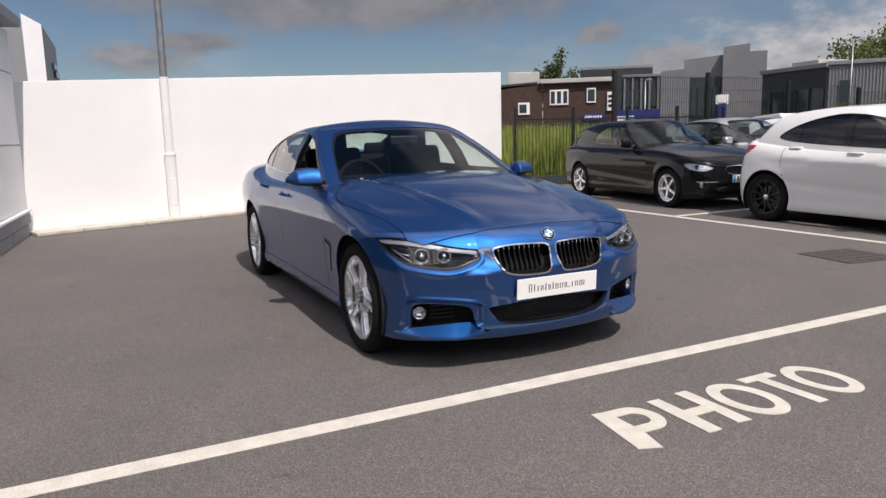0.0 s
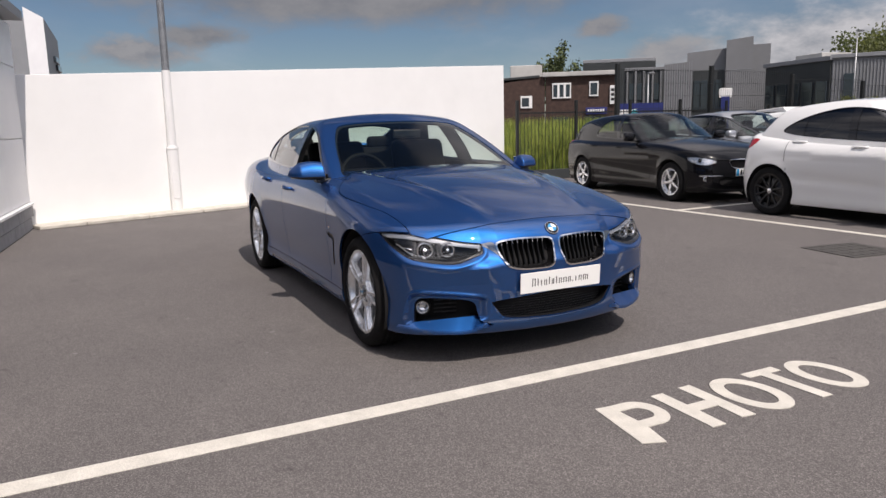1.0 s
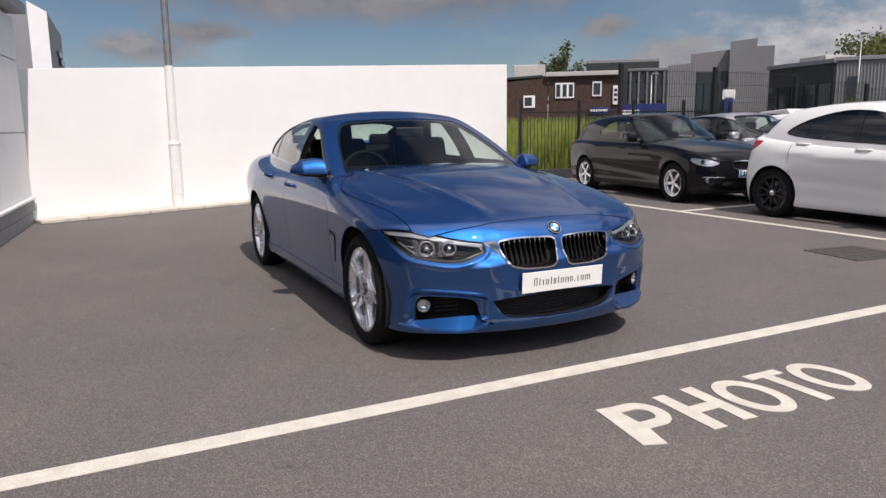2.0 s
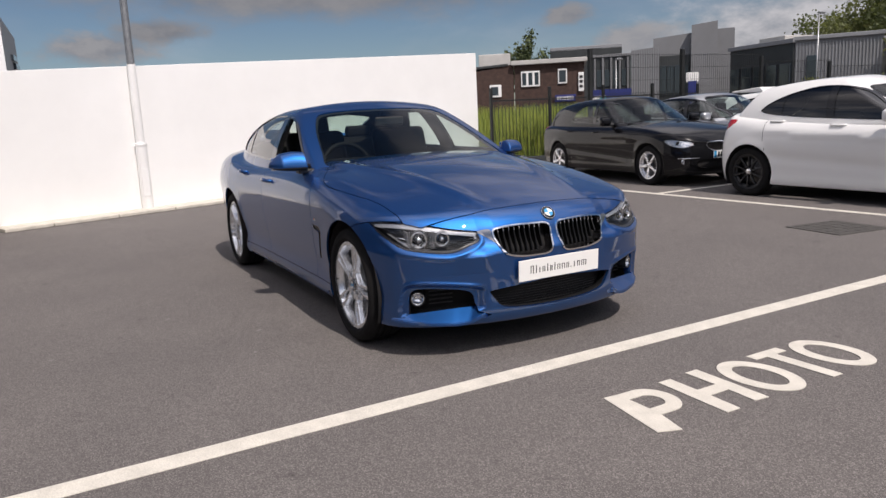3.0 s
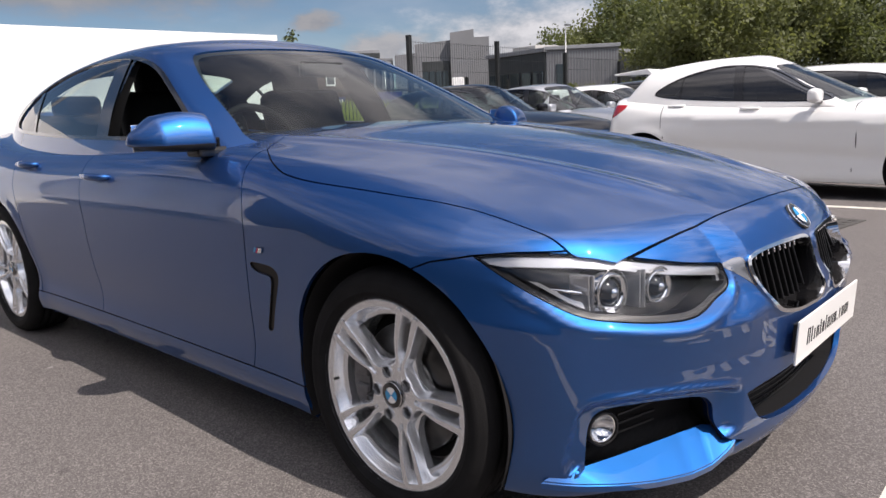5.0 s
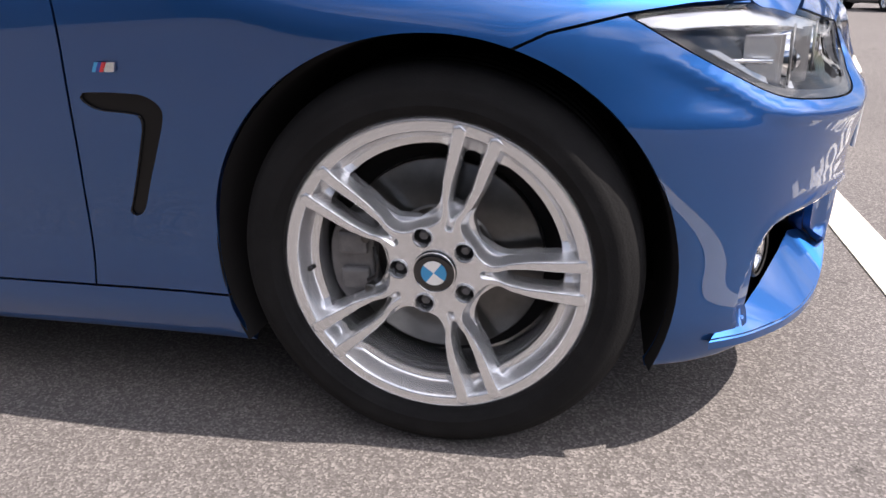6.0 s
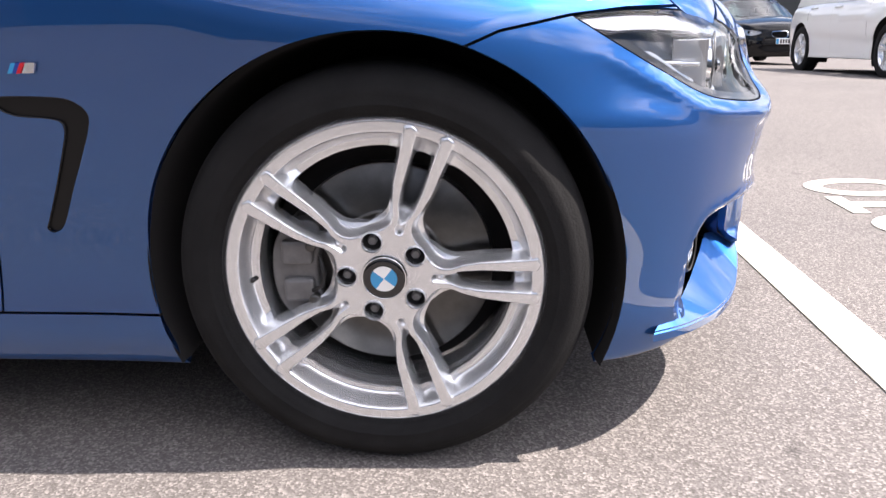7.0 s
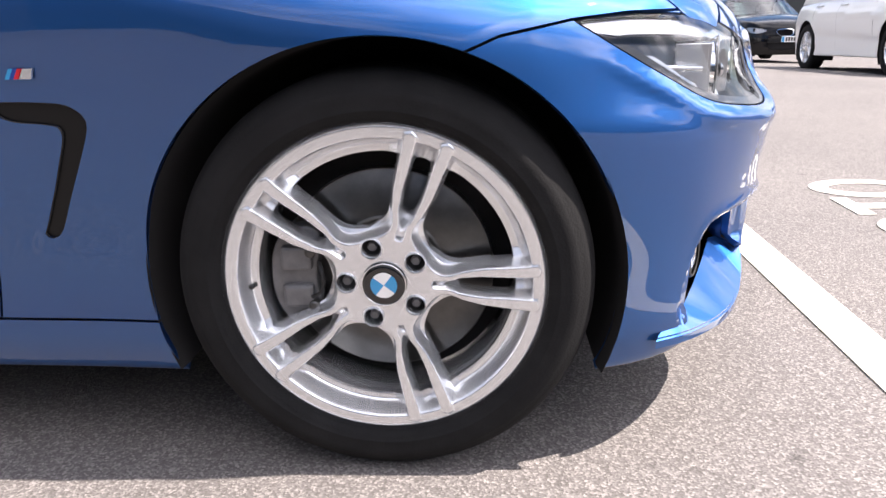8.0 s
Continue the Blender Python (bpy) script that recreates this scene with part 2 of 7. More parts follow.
ALLOY = mat("alloy", (0.80, 0.81, 0.825), rough=0.27, metal=0.82, coat=0.6)
DARKALLOY = mat("black alloy", (0.005, 0.005, 0.006), rough=0.5, coat=0.2)
RUBBER = mat("tyre rubber", (0.0145, 0.0142, 0.0147), rough=0.85, spec=0.18, var=0.35, scale=14, bump=0.12, bscale=250)
TRIM = mat("black trim", (0.012, 0.012, 0.013), rough=0.42, bump=0.05, bscale=300)
VENTBLACK = mat("vent black", (0.005, 0.005, 0.0055), rough=0.30, spec=0.25)
GLOSSBLACK = mat("gloss black trim", (0.006, 0.006, 0.007), rough=0.12, coat=0.8)
INNER = mat("dark inner", (0.019, 0.0185, 0.019), rough=0.8, spec=0.1)
CABIN = mat("cabin plastic", (0.009, 0.009, 0.0095), rough=0.75, var=0.3, scale=10, spec=0.07)
LEATHER = mat("black leather", (0.011, 0.0105, 0.0105), rough=0.6, spec=0.08, var=0.3, scale=16, bump=0.25, bscale=160)
IRON = mat("brake iron", (0.13, 0.128, 0.125), rough=0.30, metal=0.9, var=0.35, scale=18)
CASTGREY = mat("cast grey", (0.20, 0.20, 0.205), rough=0.45, metal=0.5, var=0.4, scale=25)
PLATEWHITE = mat("plate white", (0.80, 0.80, 0.78), rough=0.3, coat=0.5)
INK = mat("ink", (0.012, 0.012, 0.014), rough=0.5)
REDLENS = mat("red lens", (0.42, 0.012, 0.018), rough=0.15, coat=1.0)
REFLECTOR = mat("lamp reflector", (0.70, 0.71, 0.73), rough=0.12, metal=1.0)
SKYBLUE = mat("badge blue", (0.03, 0.28, 0.55), rough=0.2, coat=0.8)
NAVY = mat("badge navy", (0.02, 0.05, 0.25), rough=0.25, coat=0.8)
BADGERED = mat("badge red", (0.55, 0.02, 0.03), rough=0.25, coat=0.8)


def glass_mat(name, tint, gloss=0.10, edge=0.88):
    """Thin car glass: mostly clear, with a sharp mirror that grows towards grazing."""
    m = bpy.data.materials.new(name)
    m.use_nodes = True
    nt, L = m.node_tree, m.node_tree.links.new
    nt.nodes.clear()
    out = nt.nodes.new("ShaderNodeOutputMaterial")
    tr, gl, mx = nt.nodes.new("ShaderNodeBsdfTransparent"), nt.nodes.new("ShaderNodeBsdfGlossy"), nt.nodes.new("ShaderNodeMixShader")
    lw, pw, ml = nt.nodes.new("ShaderNodeLayerWeight"), nt.nodes.new("ShaderNodeMath"), nt.nodes.new("ShaderNodeMath")
    lw.inputs[0].default_value = 0.5
    pw.operation, ml.operation = "POWER", "MULTIPLY_ADD"
    pw.inputs[1].default_value, ml.inputs[1].default_value, ml.inputs[2].default_value = 4.0, edge, gloss
    L(lw.outputs["Facing"], pw.inputs[0]), L(pw.outputs[0], ml.inputs[0])
    tr.inputs[0].default_value = (*tint, 1)
    gl.inputs["Roughness"].default_value = 0.01
    gl.inputs["Color"].default_value = (1, 1, 1, 1)
    L(ml.outputs[0], mx.inputs[0]), L(tr.outputs[0], mx.inputs[1]), L(gl.outputs[0], mx.inputs[2])
    L(mx.outputs[0], out.inputs[0])
    MATS[name] = m
    return m


GLASS = glass_mat("windscreen glass", (0.74, 0.86, 0.80), 0.036, 0.75)
SIDEGLASS = glass_mat("side glass", (0.84, 0.88, 0.87), 0.06)
DARKGLASS = glass_mat("privacy glass", (0.05, 0.055, 0.055))
LENS = glass_mat("lamp cover", (0.95, 0.955, 0.96), 0.035, 0.45)
LAMPSILVER = mat("lamp silver", (0.46, 0.465, 0.48), rough=0.25, metal=0.7, coat=0.5)
SMOKED = mat("smoked chrome", (0.35, 0.35, 0.36), rough=0.15, metal=1.0)
LAMPDARK = mat("lamp housing", (0.014, 0.014, 0.016), rough=0.3, metal=0.3, coat=0.4)
LAMPGUIDE = mat("light guide", (0.10, 0.102, 0.105), rough=0.25, coat=0.8)

# ---- mesh tools ----
def thing(name, label, category, m=None, group="", kind=""):
    ob = new(name)
    ob.empty_display_size = 0.2
    if m is not None:
        ob.matrix_basis = m
    return tagged(ob, label, category, group, kind)


def to_mesh(name, V, F, material, N=None, smooth=True):
    me = bpy.data.meshes.new(name)
    if len(F) and isinstance(F, np.ndarray):
        V, k = np.asarray(V, np.float32), F.shape[1]
        me.vertices.add(len(V)), me.loops.add(F.size), me.polygons.add(len(F))
        me.vertices.foreach_set("co", V.ravel())
        me.loops.foreach_set("vertex_index", F.astype(np.int32).ravel())
        me.polygons.foreach_set("loop_start", np.arange(0, F.size, k, dtype=np.int32))
        me.update(calc_edges=True)
    else:
        me.from_pydata([tuple(map(float, v)) for v in V], [], [tuple(map(int, f)) for f in F])
    me.materials.append(material)
    if smooth:
        me.polygons.foreach_set("use_smooth", np.ones(len(me.polygons), bool))
    if N is not None and len(N) == len(me.vertices) and smooth:
        me.normals_split_custom_set_from_vertices(np.asarray(N, np.float32))
    me.update()
    return me


def part(name, geo, material, parent, label="", smooth=False, m=None):
    """One mesh object under a thing or a part. geo: a bmesh, a mesh, or (V, F)."""
    if isinstance(geo, bmesh.types.BMesh):
        me = bpy.data.meshes.new(name)
        geo.to_mesh(me)
        geo.free()
        me.materials.append(material)
        if smooth:
            me.polygons.foreach_set("use_smooth", [True] * len(me.polygons))
    elif isinstance(geo, tuple):
        me = to_mesh(name, geo[0], geo[1], material, geo[2] if len(geo) > 2 else None, smooth)
    else:
        me = geo
    ob = new(name, me)
    if parent is not None:
        ob.parent = parent
    if m is not None:
        ob.matrix_basis = m
    if label:
        tagged(ob, label)
    return ob


def structure(name, geo, material, label, category="", smooth=False, m=None):
    ob = part(name, geo, material, None, "", smooth, m)
    return tagged(ob, label, category or name.split("_")[0], kind="structure")


def solo(name, geo, material, label, category, smooth=False, m=None, group="", kind=""):
    ob = part(name, geo, material, None, "", smooth, m)
    return tagged(ob, label, category, group, kind)


def box_bm(sx, sy, sz, at=(0, 0, 0), bevel=0.0, m=None, segments=2, bm=None):
    """A box of full sizes centred at a place, with rounded edges."""
    one = bmesh.new()
    bmesh.ops.create_cube(one, size=1.0, matrix=Matrix.Diagonal((sx, sy, sz, 1)))
    if bevel:
        bmesh.ops.bevel(one, geom=one.edges[:], offset=bevel, segments=segments, affect="EDGES", profile=0.5)
    one.transform((m or Matrix.Identity(4)) @ Matrix.Translation(at) if m else Matrix.Translation(at))
    if bm is None:
        return one
    me = bpy.data.meshes.new("tmp")
    one.to_mesh(me)
    one.free()
    bm.from_mesh(me)
    bpy.data.meshes.remove(me)
    return bm


def prism_bm(points, depth, axis="z", bevel=0.0):
    """An outline in a plane, drawn out along its axis from 0 to depth."""
    bm = bmesh.new()
    put = {"z": lambda a, b: (a, b, 0), "y": lambda a, b: (a, 0, b), "x": lambda a, b: (0, a, b)}[axis]
    f = bm.faces.new([bm.verts.new(put(*p)) for p in points])
    r = bmesh.ops.extrude_face_region(bm, geom=[f])
    d = {"z": (0, 0, depth), "y": (0, depth, 0), "x": (depth, 0, 0)}[axis]
    bmesh.ops.translate(bm, vec=d, verts=[v for v in r["geom"] if isinstance(v, bmesh.types.BMVert)])
    bmesh.ops.recalc_face_normals(bm, faces=bm.faces[:])
    if bevel:
        bmesh.ops.bevel(bm, geom=bm.edges[:], offset=bevel, segments=2, affect="EDGES", profile=0.5)
    return bm


def tube_bm(points, radius, sides=10, closed=False, bm=None):
    """A round bar along a line of points; radius may be a list."""
    bm = bm or bmesh.new()
    P = [Vector(p) for p in points]
    n = len(P)
    rad = radius if isinstance(radius, (list, tuple)) else [radius] * n
    rings, side = [], None
    for i, p in enumerate(P):
        a, b = (P[(i - 1) % n], P[(i + 1) % n]) if closed else (P[max(i - 1, 0)], P[min(i + 1, n - 1)])
        d = (b - a).normalized()
        if side is None:
            side = d.orthogonal().normalized()
        side = (side - d * side.dot(d)).normalized()
        up = d.cross(side)
        rings.append([bm.verts.new(p + (side * math.cos(t) + up * math.sin(t)) * rad[i]) for t in (2 * math.pi * k / sides for k in range(sides))])
    for i in range(n if closed else n - 1):
        A, B = rings[i], rings[(i + 1) % n]
        for k in range(sides):
            bm.faces.new((A[k], A[(k + 1) % sides], B[(k + 1) % sides], B[k]))
    if not closed:
        bm.faces.new(rings[0][::-1]), bm.faces.new(rings[-1])
    return bm


def lathe_geo(profile, steps=64, axis="y", start=0.0, sweep=2 * math.pi):
    """A profile of (radius, along) turned round an axis."""
    full = abs(sweep - 2 * math.pi) < 1e-6
    n = steps if full else steps + 1
    V, F = [], []
    for i in range(n):
        a = start + sweep * i / steps
        c, s = math.cos(a), math.sin(a)
        for r, w in profile:
            V.append({"y": (r * c, w, r * s), "z": (r * c, r * s, w), "x": (w, r * c, r * s)}[axis])
    k = len(profile)
    for i in range(steps):
        j = (i + 1) % n
        for q in range(k - 1):
            F.append((i * k + q, i * k + q + 1, j * k + q + 1, j * k + q))
    return V, F


def spl(xs, ys):
    """A natural cubic spline through a few points, straight beyond its ends."""
    x, y = np.array(xs, float), np.array(ys, float)
    n = len(x)
    h = np.diff(x)
    A, r = np.zeros((n, n)), np.zeros(n)
    A[0, 0] = A[-1, -1] = 1
    for i in range(1, n - 1):
        A[i, i - 1 : i + 2] = h[i - 1], 2 * (h[i - 1] + h[i]), h[i]
        r[i] = 6 * ((y[i + 1] - y[i]) / h[i] - (y[i] - y[i - 1]) / h[i - 1])
    m = np.linalg.solve(A, r)

    def f(t):
        t = np.asarray(t, float)
        c = np.clip(t, x[0], x[-1])
        i = np.clip(np.searchsorted(x, c) - 1, 0, n - 2)
        a, b = (x[i + 1] - c), (c - x[i])
        v = (m[i] * a**3 + m[i + 1] * b**3) / (6 * h[i]) + (y[i] / h[i] - m[i] * h[i] / 6) * a + (y[i + 1] / h[i] - m[i + 1] * h[i] / 6) * b
        s0, s1 = (y[1] - y[0]) / h[0] - h[0] * m[1] / 6, (y[-1] - y[-2]) / h[-1] + h[-1] * m[-2] / 6
        return v + np.minimum(t - x[0], 0) * s0 + np.maximum(t - x[-1], 0) * s1

    return f


def lin(xs, ys):
    return lambda t: np.interp(t, xs, ys)


def smax(a, b, k):
    h = np.maximum(k - np.abs(a - b), 0) / k
    return np.maximum(a, b) + h * h * k * 0.25


def smin(a, b, k):
    return -smax(-a, -b, k)


def rounded(points, per=6):
    """A closed smooth outline (Catmull-Rom) through corner points. A point given with a third value 1 stays sharp."""
    P = [np.array(p[:2], float) for p in points]
    sharp = [len(p) > 2 and p[2] for p in points]
    n, out = len(P), []
    for i in range(n):
        p0, p1, p2, p3 = P[i - 1], P[i], P[(i + 1) % n], P[(i + 2) % n]
        m1 = (p2 - p1) * 0.9 if sharp[i] else (p2 - p0) * 0.5
        m2 = (p2 - p1) * 0.9 if sharp[(i + 1) % n] else (p3 - p1) * 0.5
        cap = np.linalg.norm(p2 - p1)
        for mm in (m1, m2):
            l = np.linalg.norm(mm)
            if l > 1.2 * cap:
                mm *= 1.2 * cap / l
        for t in np.arange(per) / per:
            out.append((2 * t**3 - 3 * t**2 + 1) * p1 + (t**3 - 2 * t**2 + t) * m1 + (-2 * t**3 + 3 * t**2) * p2 + (t**3 - t**2) * m2)
    return np.array(out)


def sd_poly(poly, u, v):
    """Signed distance to a closed outline, negative inside."""
    p = np.stack([u, v], -1)
    d = np.full(len(p), 1e9)
    inside = np.zeros(len(p), bool)
    for a, b in zip(poly, np.roll(poly, -1, 0)):
        e, w = b - a, p - a
        t = np.clip((w @ e) / max(e @ e, 1e-12), 0, 1)
        d = np.minimum(d, ((w - t[:, None] * e) ** 2).sum(-1))
        c = (a[1] > p[:, 1]) != (b[1] > p[:, 1])
        if c.any():
            inside ^= c & (p[:, 0] < (b[0] - a[0]) * (p[:, 1] - a[1]) / (b[1] - a[1] + 1e-15) + a[0])
    d = np.sqrt(d)
    return np.where(inside, -d, d)


class Sheet:
    """Triangles with vertex normals that can be cut along any smooth function."""

    def __init__(self, V, F, N):
        self.V, self.F, self.N = np.asarray(V, float), np.asarray(F, int).reshape(-1, 3), np.asarray(N, float)

    def keep(self, f):
        """The part where f(x, y, z) < 0, cut exactly along f = 0."""
        if not len(self.F):
            return self
        s = f(*self.V.T)
        s = np.where(np.abs(s) < 1e-7, 1e-7, s)
        ins = s < 0
        cnt = ins[self.F].sum(1)
        tris = [self.F[cnt == 3]]
        V, N = self.V, self.N
        cut = self.F[(cnt == 1) | (cnt == 2)]
        if len(cut):
            ci = ins[cut]
            lone = np.where(ci.sum(1) == 1, ci.argmax(1), (~ci).argmax(1))
            r = np.arange(len(cut))
            a, b, c = cut[r, lone], cut[r, (lone + 1) % 3], cut[r, (lone + 2) % 3]
            E = np.concatenate([np.stack([a, b], 1), np.stack([a, c], 1)])
            key = np.sort(E, 1)
            uni, inv = np.unique(key, axis=0, return_inverse=True)
            inv = inv.ravel()
            t = (s[uni[:, 0]] / (s[uni[:, 0]] - s[uni[:, 1]]))[:, None]
            base = len(V)
            V = np.concatenate([V, V[uni[:, 0]] * (1 - t) + V[uni[:, 1]] * t])
            nn = N[uni[:, 0]] * (1 - t) + N[uni[:, 1]] * t
            N = np.concatenate([N, nn / np.maximum(np.linalg.norm(nn, axis=1, keepdims=True), 1e-9)])
            ab, ac = base + inv[: len(cut)], base + inv[len(cut) :]
            one = ins[a]
            tris.append(np.stack([a, ab, ac], 1)[one])
            tris.append(np.stack([ab, b, c], 1)[~one])
            tris.append(np.stack([ab, c, ac], 1)[~one])
        F = np.concatenate(tris)
        used, F2 = np.unique(F, return_inverse=True)
        return Sheet(V[used], F2.reshape(-1, 3), N[used])

    def drop(self, f):
        return self.keep(lambda x, y, z: -f(x, y, z))

    def moved(self, d=0.0, vec=(0, 0, 0)):
        return Sheet(self.V + self.N * d + np.array(vec, float), self.F, self.N)

    def mirrored(self):
        k = np.array([1, -1, 1.0])
        return Sheet(self.V * k, self.F[:, ::-1], self.N * k)

    def plus(self, o):
        return Sheet(np.concatenate([self.V, o.V]), np.concatenate([self.F, o.F + len(self.V)]), np.concatenate([self.N, o.N]))

    def rim(self):
        """The boundary's edges, in the direction of their faces."""
        E = np.concatenate([self.F[:, [0, 1]], self.F[:, [1, 2]], self.F[:, [2, 0]]])
        key = np.sort(E, 1)
        _, inv, n = np.unique(key, axis=0, return_inverse=True, return_counts=True)
        return E[n[inv.ravel()] == 1]

    def solid(self, depth, vec=None, skip=None):
        """A flange along the boundary, going inwards by depth along the normals (or along a vector)."""
        E = self.rim()
        if skip is not None and len(E):
            E = E[~skip(*((self.V[E[:, 0]] + self.V[E[:, 1]]) / 2).T)]
        if not len(E):
            return self
        used, e2 = np.unique(E, return_inverse=True)
        e2 = e2.reshape(-1, 2)
        top = self.V[used]
        low = top - self.N[used] * depth if vec is None else top + np.array(vec, float) * depth
        k, m = len(self.V), len(used)
        d = self.V[E[:, 1]] - self.V[E[:, 0]]
        wn = np.zeros((m, 3))
        down = low[e2[:, 0]] - top[e2[:, 0]]
        fn = np.cross(down, d)
        np.add.at(wn, e2[:, 0], fn), np.add.at(wn, e2[:, 1], fn)
        wn /= np.maximum(np.linalg.norm(wn, axis=1, keepdims=True), 1e-9)
        a, b = e2[:, 0] + k, e2[:, 1] + k
        W = np.concatenate([np.stack([b, a, a + m], 1), np.stack([b, a + m, b + m], 1)])
        return Sheet(np.concatenate([self.V, top, low]), np.concatenate([self.F, W]), np.concatenate([self.N, wn, wn]))

    def wall(self, depth, vec):
        """Only the pocket wall that hangs from the boundary."""
        s = self.solid(depth, vec)
        k = len(self.F)
        F = s.F[k:][:, ::-1]
        F = F[~(np.abs(s.V[F][:, :, 1]) < 1e-4).all(axis=1)]
        used, F2 = np.unique(F, return_inverse=True)
        return Sheet(s.V[used], F2.reshape(-1, 3), -s.N[used])

    def ob(self, name, material, parent, label=""):
        me = to_mesh(name, self.V, self.F, material, self.N)
        return part(name, me, material, parent, label)


def hit_surface(f, O, D, far=4.0, steps=34):
    lo, hi = np.zeros(len(O)), np.full(len(O), far)
    for _ in range(steps):
        mid = (lo + hi) / 2
        out = f(*(O + D * mid[:, None]).T) > 0
        hi, lo = np.where(out, mid, hi), np.where(out, lo, mid)
    return O + D * lo[:, None]


def gradient(f, V, e=2e-3):
    g = np.stack([f(*(V + d).T) - f(*(V - d).T) for d in np.eye(3) * e], 1)
    return g / np.maximum(np.linalg.norm(g, axis=1, keepdims=True), 1e-12)


def capsule_sheet(f, xr, xf, z0, n_mid, n_cap, n_phi, phi0=-80.0, stations=None, n_rear=16):
    """The right half of a closed form: rays from a spine, swept round its two ends."""
    phi = np.radians(np.linspace(phi0, 90, n_phi))
    rows = []
    al = np.radians(np.linspace(90, 0, n_cap, endpoint=False))
    rows += [((xr, 0, z0), -a) for a in np.radians(np.linspace(90, 0, n_rear, endpoint=False))]
    rows += [((x, 0, z0), 0.0) for x in (stations if stations is not None else np.linspace(xr, xf, n_mid))]
    rows += [((xf, 0, z0), a) for a in al[::-1]]
    O, D = [], []
    for o, a in rows:
        O.append(np.tile(o, (n_phi, 1)))
        D.append(np.stack([np.full(n_phi, math.sin(a)), -math.cos(a) * np.cos(phi), math.cos(a) * np.sin(phi)], 1))
    O, D = np.concatenate(O), np.concatenate(D)
    V = hit_surface(f, O, D)
    N = gradient(f, V)
    n = len(rows)
    i, j = np.meshgrid(np.arange(n - 1), np.arange(n_phi - 1), indexing="ij")
    a = (i * n_phi + j).ravel()
    b, c, d = a + n_phi, a + n_phi + 1, a + 1
    F = np.concatenate([np.stack([a, b, c], 1), np.stack([a, c, d], 1)])
    t = np.cross(V[F[:, 1]] - V[F[:, 0]], V[F[:, 2]] - V[F[:, 0]])
    F = F[np.linalg.norm(t, axis=1) > 1e-10]
    t = np.cross(V[F[:, 1]] - V[F[:, 0]], V[F[:, 2]] - V[F[:, 0]])
    if (t * N[F[:, 0]]).sum() < 0:
        F = F[:, ::-1]
    V[:, 1] = np.minimum(V[:, 1], 0)
    mid = np.abs(V[:, 1]) < 1e-6
    N[mid, 1] = 0
    N /= np.maximum(np.linalg.norm(N, axis=1, keepdims=True), 1e-9)
    return Sheet(V, F, N)

# ---- setting ----
def ground_z(x, y):
    """Level round the cars, falling away gently towards the far lanes ahead."""
    d = 0.5 * x + 0.85 * y - 5.0
    return -0.062 * min(max(d, 0.0), 34.0) * min(1.0, max(d, 0.0) / 2.0)


def build_ground():
    bm = bmesh.new()
    xs = [-900, -300, -120, -60, -40] + [-30 + 1.5 * i for i in range(54)] + [60, 90, 160, 400, 900]
    ys = [-900, -300, -100, -40] + [-20 + 1.5 * i for i in range(50)] + [65, 90, 160, 400, 900]
    grid = [[bm.verts.new((x, y, ground_z(x, y))) for y in ys] for x in xs]
    for i in range(len(xs) - 1):
        for j in range(len(ys) - 1):
            bm.faces.new((grid[i][j], grid[i + 1][j], grid[i + 1][j + 1], grid[i][j + 1]))
    g = structure("ground", bm, asphalt(), "grey worn tarmac of a car park with pale stone chips", "ground", smooth=True)
    return g


build_ground()
LINEPAINT = mat("road paint", (0.74, 0.70, 0.62), rough=0.6, var=0.18, scale=9, fine=0.25, bump=0.3, bscale=150)


def slab(name, outline, label, z=0.0, h=0.003, category="marking", holes=()):
    """Thick road paint: an outline drawn out by a few millimetres."""
    bm = prism_bm(outline, h, "z")
    return solo(name, bm, LINEPAINT, label, category, m=pose(0, 0, z + 0.001))


def rect(x0, x1, y0, y1):
    return [(x0, y0), (x1, y0), (x1, y1), (x0, y1)]


tagged(slab("painted_line", [(0.935, -7.0), (1.050, -7.0), (1.055, 5.24), (0.940, 5.24)], "cream-white painted bay line on tarmac"), kind="structure")
tagged(slab("painted_line", rect(-9.0, 1.2, 5.25, 5.36), "white painted bay line on tarmac"), kind="structure")
tagged(slab("painted_line", rect(-3.80, -3.70, 5.37, 8.0), "white painted bay divider"), kind="structure")
tagged(slab("painted_line", rect(1.05, 1.15, 5.37, 6.0), "white painted bay divider"), kind="structure")


def letter(outline, name, holes=None):
    """One painted letter: outline in letter units (u along the word, v up), laid on the ground."""
    bm = bmesh.new()

    def ring(pts, z):
        return [bm.verts.new((1.885 - 0.405 * v, u, z)) for u, v in pts]

    if holes is None:
        lo, hi = ring(outline, 0.001), ring(outline, 0.0045)
        bm.faces.new(hi)
        for i in range(len(outline)):
            j = (i + 1) % len(outline)
            bm.faces.new((lo[i], lo[j], hi[j], hi[i]))
    else:
        # outline and hole have the same number of points
        lo, hi, lh, hh = ring(outline, 0.001), ring(outline, 0.0045), ring(holes, 0.001), ring(holes, 0.0045)
        n = len(outline)
        for i in range(n):
            j = (i + 1) % n
            bm.faces.new((hi[i], hi[j], hh[j], hh[i]))
            bm.faces.new((lo[i], lo[j], hi[j], hi[i]))
            bm.faces.new((hh[i], hh[j], lh[j], lh[i]))
    bmesh.ops.recalc_face_normals(bm, faces=bm.faces[:])
    solo(name, bm, LINEPAINT, "cream painted capital letter on the tarmac", "letter", group="painted word PHOTO")


def oval(u0, u1, v0, v1, n=40):
    return [((u0 + u1) / 2 + (u1 - u0) / 2 * math.cos(t), (v0 + v1) / 2 + (v1 - v0) / 2 * math.sin(t)) for t in (2 * math.pi * k / n for k in range(n))]


